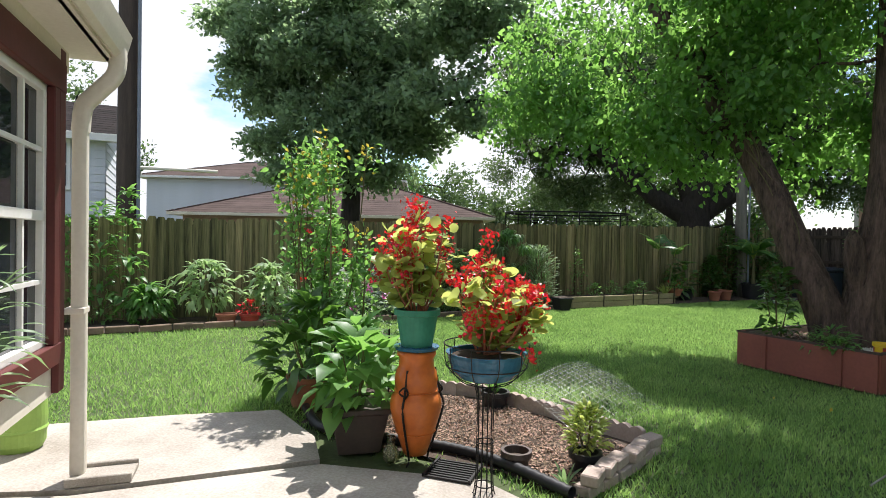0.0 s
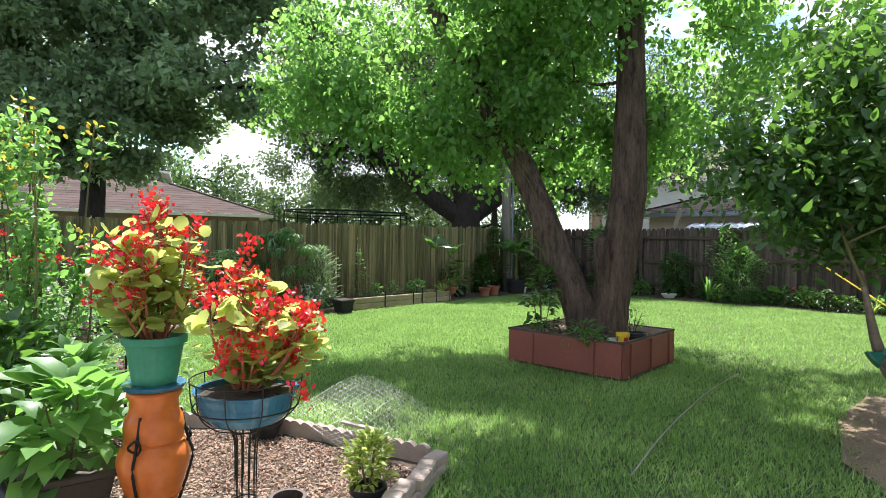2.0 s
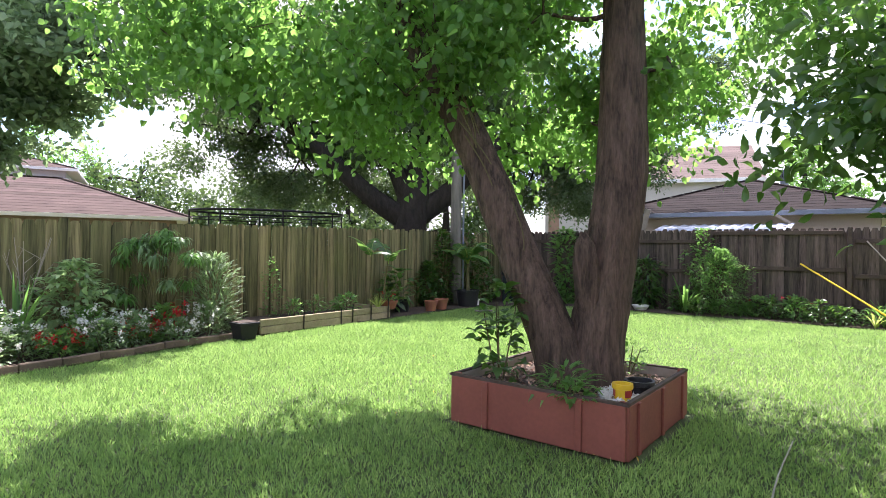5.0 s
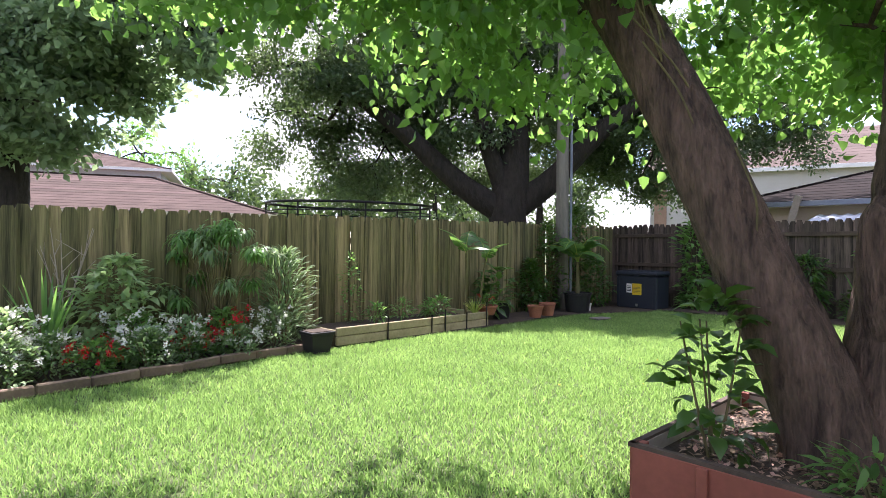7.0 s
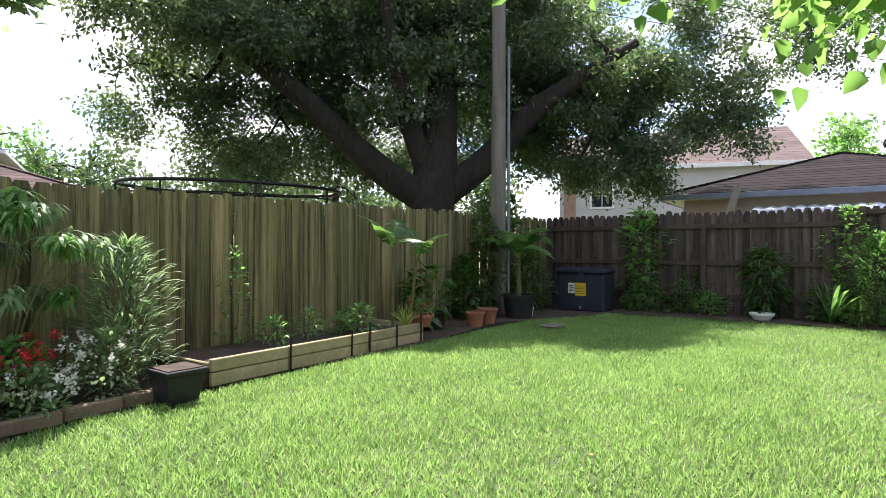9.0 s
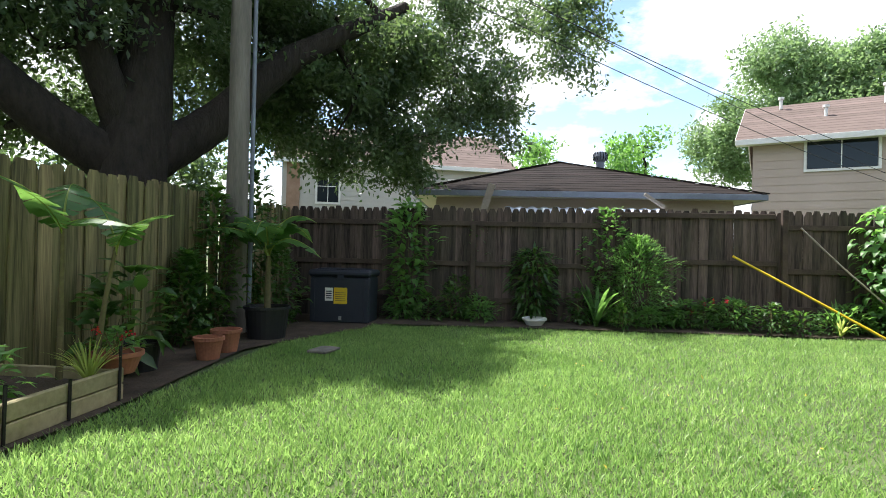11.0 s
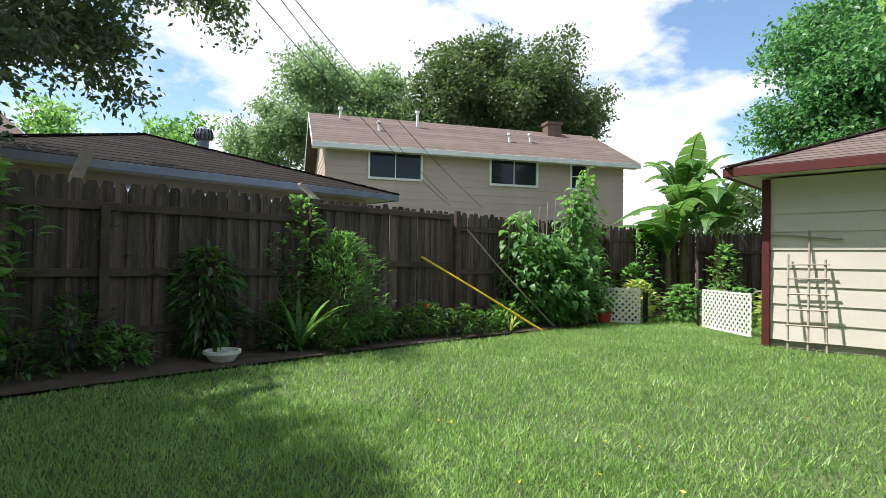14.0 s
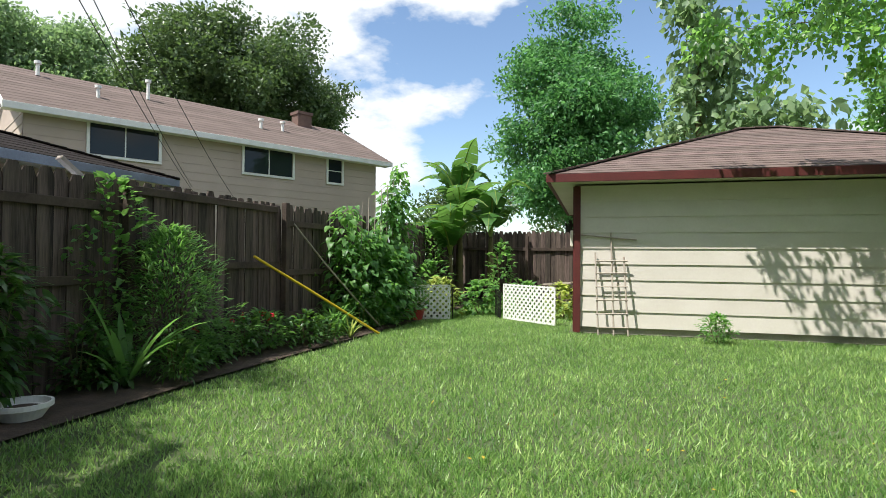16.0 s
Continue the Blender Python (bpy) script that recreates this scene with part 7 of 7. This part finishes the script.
# ladder-like trellis against the garage
TR = pose(GX, GY, 0, 0, 0, GYAW + 180)
lad = thing("trellis_ladder", TR @ pose(0.38, -0.3, 0, -10, 0, 0), "weathered wooden trellis ladder leaning on the garage wall", "trellis")
for x0, x1, h in ((0.0, -0.05, 1.35), (0.24, 0.2, 1.72), (0.46, 0.4, 1.28)):
    rod("rail", [(x0, 0, 0), (x1, 0, h)], 0.016, PALEWOOD, lad, n=2, segs=6)
for z in (0.12, 0.34, 0.56, 0.78, 1.0, 1.2):
    rod("rung", [(-0.04, -0.02, z), (0.46, -0.02, z + 0.01)], 0.012, PALEWOOD, lad, n=2, segs=6)
rod("crossbar", [(-0.4, -0.02, 1.66), (0.6, -0.02, 1.56)], 0.012, PALEWOOD, lad, n=2, segs=6)
bush("small_bush", 9.7, 4.98, 0, 0.42, 0.28, 0.07, 0.04, LEAF_MID, "small round green bush by the garage wall", "bush", n=420, seed=340)
tagged(boxed("valve_cover", 0.36, 0.24, 0.03, 0, 0, 0.01, POLEGREY, m=pose(7.12, 13.6, 0.02, 0, 0, 20), bevel=0.008), "grey utility cover plate set in the lawn", "cover")

# ---- poles and wires ----
def utility_pole(x, y, h, r, mat, label):
    t = thing("utility_pole", pose(x, y, 0), label, "utility pole")
    rod("pole", [(0, 0, -0.05), (0, 0, h * 0.5), (0, 0, h)], (r, r * 0.8), mat, t, n=16, segs=16, rough=0.02)
    rod("conduit", [(r + 0.04, -0.05, 0), (r + 0.04, -0.05, h * 0.75)], 0.03, GUTTERGREY, t, n=4, segs=8)
    return t


utility_pole(-6.0, 8.55, 10.5, 0.19, POLEWOOD, "dark creosoted utility pole with a thin conduit")
pl = utility_pole(7.2, 15.55, 6.8, 0.15, POLEGREY, "grey weathered utility pole with a metal conduit")
rod_t = thing("clothes_bar", pose(0, 0, 0), "pale horizontal pipe fixed to the utility pole", "pipe")
rod("pipe", [(-5.85, 8.55, 2.6), (-4.55, 8.95, 2.58)], 0.03, HOUSEWHITE, rod_t, n=3)


def cable(p, q, sag, r=0.008):
    t = thing("overhead_wire", pose(0, 0, 0), "thin dark overhead wire", "wire", "overhead wires")
    p, q = np.array(p), np.array(q)
    pts = [p + (q - p) * u - np.array([0, 0, sag * 4 * u * (1 - u)]) for u in np.linspace(0, 1, 20)]
    v, f = tube(pts, r, 5)
    raw("wire", v, f, DARKMETAL, t, "", True)


cable((7.2, 15.55, 6.75), (31.0, 5.8, 3.4), 0.5)
cable((7.2, 15.55, 6.5), (30.0, 4.5, 3.2), 0.5)
cable((7.2, 15.55, 6.1), (29.0, 6.5, 3.3), 0.4)
cable((7.2, 15.55, 6.7), (-2.0, 12.5, 9.0), 0.3)
cable((7.2, 15.55, 6.5), (3.0, 19.0, 2.6), 0.2, 0.008)
# trampoline net rim beyond the fence
tr = thing("trampoline", pose(2.6, 16.8, 0, 0, 0, 10), "dark net rim of a trampoline beyond the fence", "trampoline")
th = np.linspace(0, 2 * math.pi, 41)
for z, rr in ((2.3, 0.03), (2.12, 0.012)):
    v, f = tube(np.stack([1.9 * np.cos(th), 1.2 * np.sin(th), np.full(41, z)], axis=1), rr, 6)
    raw("hoop", v, f, DARKMETAL, tr, "", True)
for k in range(8):
    an = 2 * math.pi * k / 8
    rod("leg", [(1.9 * math.cos(an), 1.2 * math.sin(an), -0.02), (1.9 * math.cos(an), 1.2 * math.sin(an), 2.32)], 0.02, DARKMETAL, tr, n=2, segs=6)
# sheet roof beyond the east fence
sh = thing("sheet_roof", pose(12.9, 14.75, 0, 0, 0, -58.5), "small silver-blue corrugated sheet roof beyond the fence", "roof", kind="structure")
bm = bmesh.new()
n = 60
for i in range(n):
    x0, x1 = 3.4 * i / n, 3.4 * (i + 1) / n
    z0_, z1_ = 2.04 + 0.02 * math.sin(i * 1.3), 2.04 + 0.02 * math.sin((i + 1) * 1.3)
    vs = [bm.verts.new(c) for c in ((x0, 0.1, z0_), (x1, 0.1, z1_), (x1, 1.1, z1_ + 0.2), (x0, 1.1, z0_ + 0.2))]
    bm.faces.new(vs)
part("sheet", bm, TARP, sh)
for x in (0.1, 3.2):
    boxed("support", 0.08, 0.08, 2.16, x, 0.7, 1.08, PALEWOOD, sh)
boxed("loose_board", 0.16, 0.04, 0.75, 0, 0, 0, PALEWOOD, sh, m=pose(-0.4, 0.7, 2.35, 8, 18, 0))
boxed("loose_board", 0.5, 0.1, 0.06, 0, 0, 0, PALEWOOD, sh, m=pose(3.15, 0.5, 2.36, 0, 35, 0))

# ---- grass ----
def grass(name, n, seed, hgt, label, keep, fine=True):
    g = np.random.default_rng(seed)
    ab = np.column_stack([g.uniform(0.3, 21.0, n), g.uniform(1.2, 17.5, n)])
    c, an, ae = np.array([CORNER.x, CORNER.y]), np.array([ALONG_N.x, ALONG_N.y]), np.array([ALONG_E.x, ALONG_E.y])
    p = c - ab[:, :1] * an + ab[:, 1:] * ae
    edge_n = np.interp(ab[:, 0], [0, 1.7, 3.0, 3.9, 6.5, 9.2, 10.4, 12.2, 22], [1.97, 1.92, 1.32, 1.02, 1.22, 1.12, 1.26, 1.53, 1.53]) + g.normal(0, 0.03, n)
    edge_e = np.interp(ab[:, 1], [1.9, 6, 11.5, 18], [1.3, 1.05, 1.05, 1.0]) + g.normal(0, 0.03, n)
    ok = (ab[:, 1] > edge_n) & (ab[:, 0] > edge_e)
    for poly in (PATIO, BED):
        ok &= ~inside_poly(p + g.normal(0, 0.035, p.shape), poly)
    ok &= ~(inside_poly(p + g.normal(0, 0.12, p.shape), PATHDIRT))
    gx, gy = math.cos(radians(GYAW + 180)), math.sin(radians(GYAW + 180))
    d = p - np.array([GX, GY])
    lx, ly = d @ np.array([gx, gy]), d @ np.array([-gy, gx])
    ok &= ~((lx > -0.1) & (lx < GL + 0.3) & (ly > -0.12))
    d = p - np.array([4.42, 6.0])
    cs, sn = math.cos(radians(YAW)), math.sin(radians(YAW))
    ok &= ~((np.abs(d @ np.array([cs, sn])) < 0.83) & (np.abs(d @ np.array([-sn, cs])) < 0.83))
    ok &= keep(p)
    p = p[ok]
    n = len(p)
    patch = np.array([noise.noise(Vector((x * 0.9, y * 0.9, 0.3))) + 0.8 * noise.noise(Vector((x * 5.0, y * 5.0, 1.7))) for x, y in p])
    h = hgt * g.uniform(0.55, 1.2, n) * (1 + 0.35 * patch)
    a = g.uniform(0, 2 * math.pi, n)
    lean = g.uniform(0.1, 1.15, n) * h
    la = g.uniform(0, 2 * math.pi, n)
    w = g.uniform(0.0026, 0.005, n)
    side = np.column_stack([np.cos(a), np.sin(a), np.zeros(n)])
    tip = np.column_stack([np.cos(la) * lean, np.sin(la) * lean, h])
    b = np.column_stack([p, np.full(n, -0.02)])
    if not fine:
        v = np.stack([b - side * w[:, None] * 1.4, b + side * w[:, None] * 1.4, b + tip], axis=1).reshape(-1, 3)
        f = np.arange(3 * n).reshape(-1, 3)
        tagged(raw(name, v, f, GRASS), label, "grass", kind="stuff")
        return
    mid = b + tip * np.array([0.35, 0.35, 0.62])
    v = np.stack([b - side * w[:, None], b + side * w[:, None], mid + side * w[:, None] * 0.8, mid - side * w[:, None] * 0.8, b + tip], axis=1).reshape(-1, 3)
    o = np.arange(n)[:, None, None] * 5
    f = (o + np.array([[0, 1, 2], [0, 2, 3], [3, 2, 4]])[None]).reshape(-1, 3)
    tagged(raw(name, v, f, GRASS), label, "grass", kind="stuff")


LINE = np.array([(0.6, 0.0), (0.9, 0.6), (1.7, 2.2), (1.9, 3.6), (1.85, 5.0), (2.3, 6.6), (2.8, 8.4), (3.3, 10.0), (4.4, 11.8), (5.9, 13.3)])


def near_walk(p, r):
    d = np.min(np.linalg.norm(p[:, None, :] - LINE[None], axis=2), axis=1)
    return d < r


grass("lawn_grass", 600000, 400, 0.052, "short bright green broad-bladed lawn grass", lambda p: np.ones(len(p), dtype=bool), False)
grass("lawn_grass", 560000, 401, 0.052, "short bright green broad-bladed lawn grass", lambda p: near_walk(p, 3.6))
scatter_chips("fallen_leaves", [(3.0, 4.0), (7.5, 6.2), (11.0, 9.0), (8.0, 12.5), (4.0, 9.5), (1.5, 6.0)], 45, PETAL_GOLD, 402, 0.035, 0.03, "scattered fallen yellow leaves on the lawn", "leaves")
scatter_chips("leaf_litter", PATHDIRT, 900, MULCH, 403, 0.05, 0.006, "dry brown leaf litter on the dirt path", "litter")
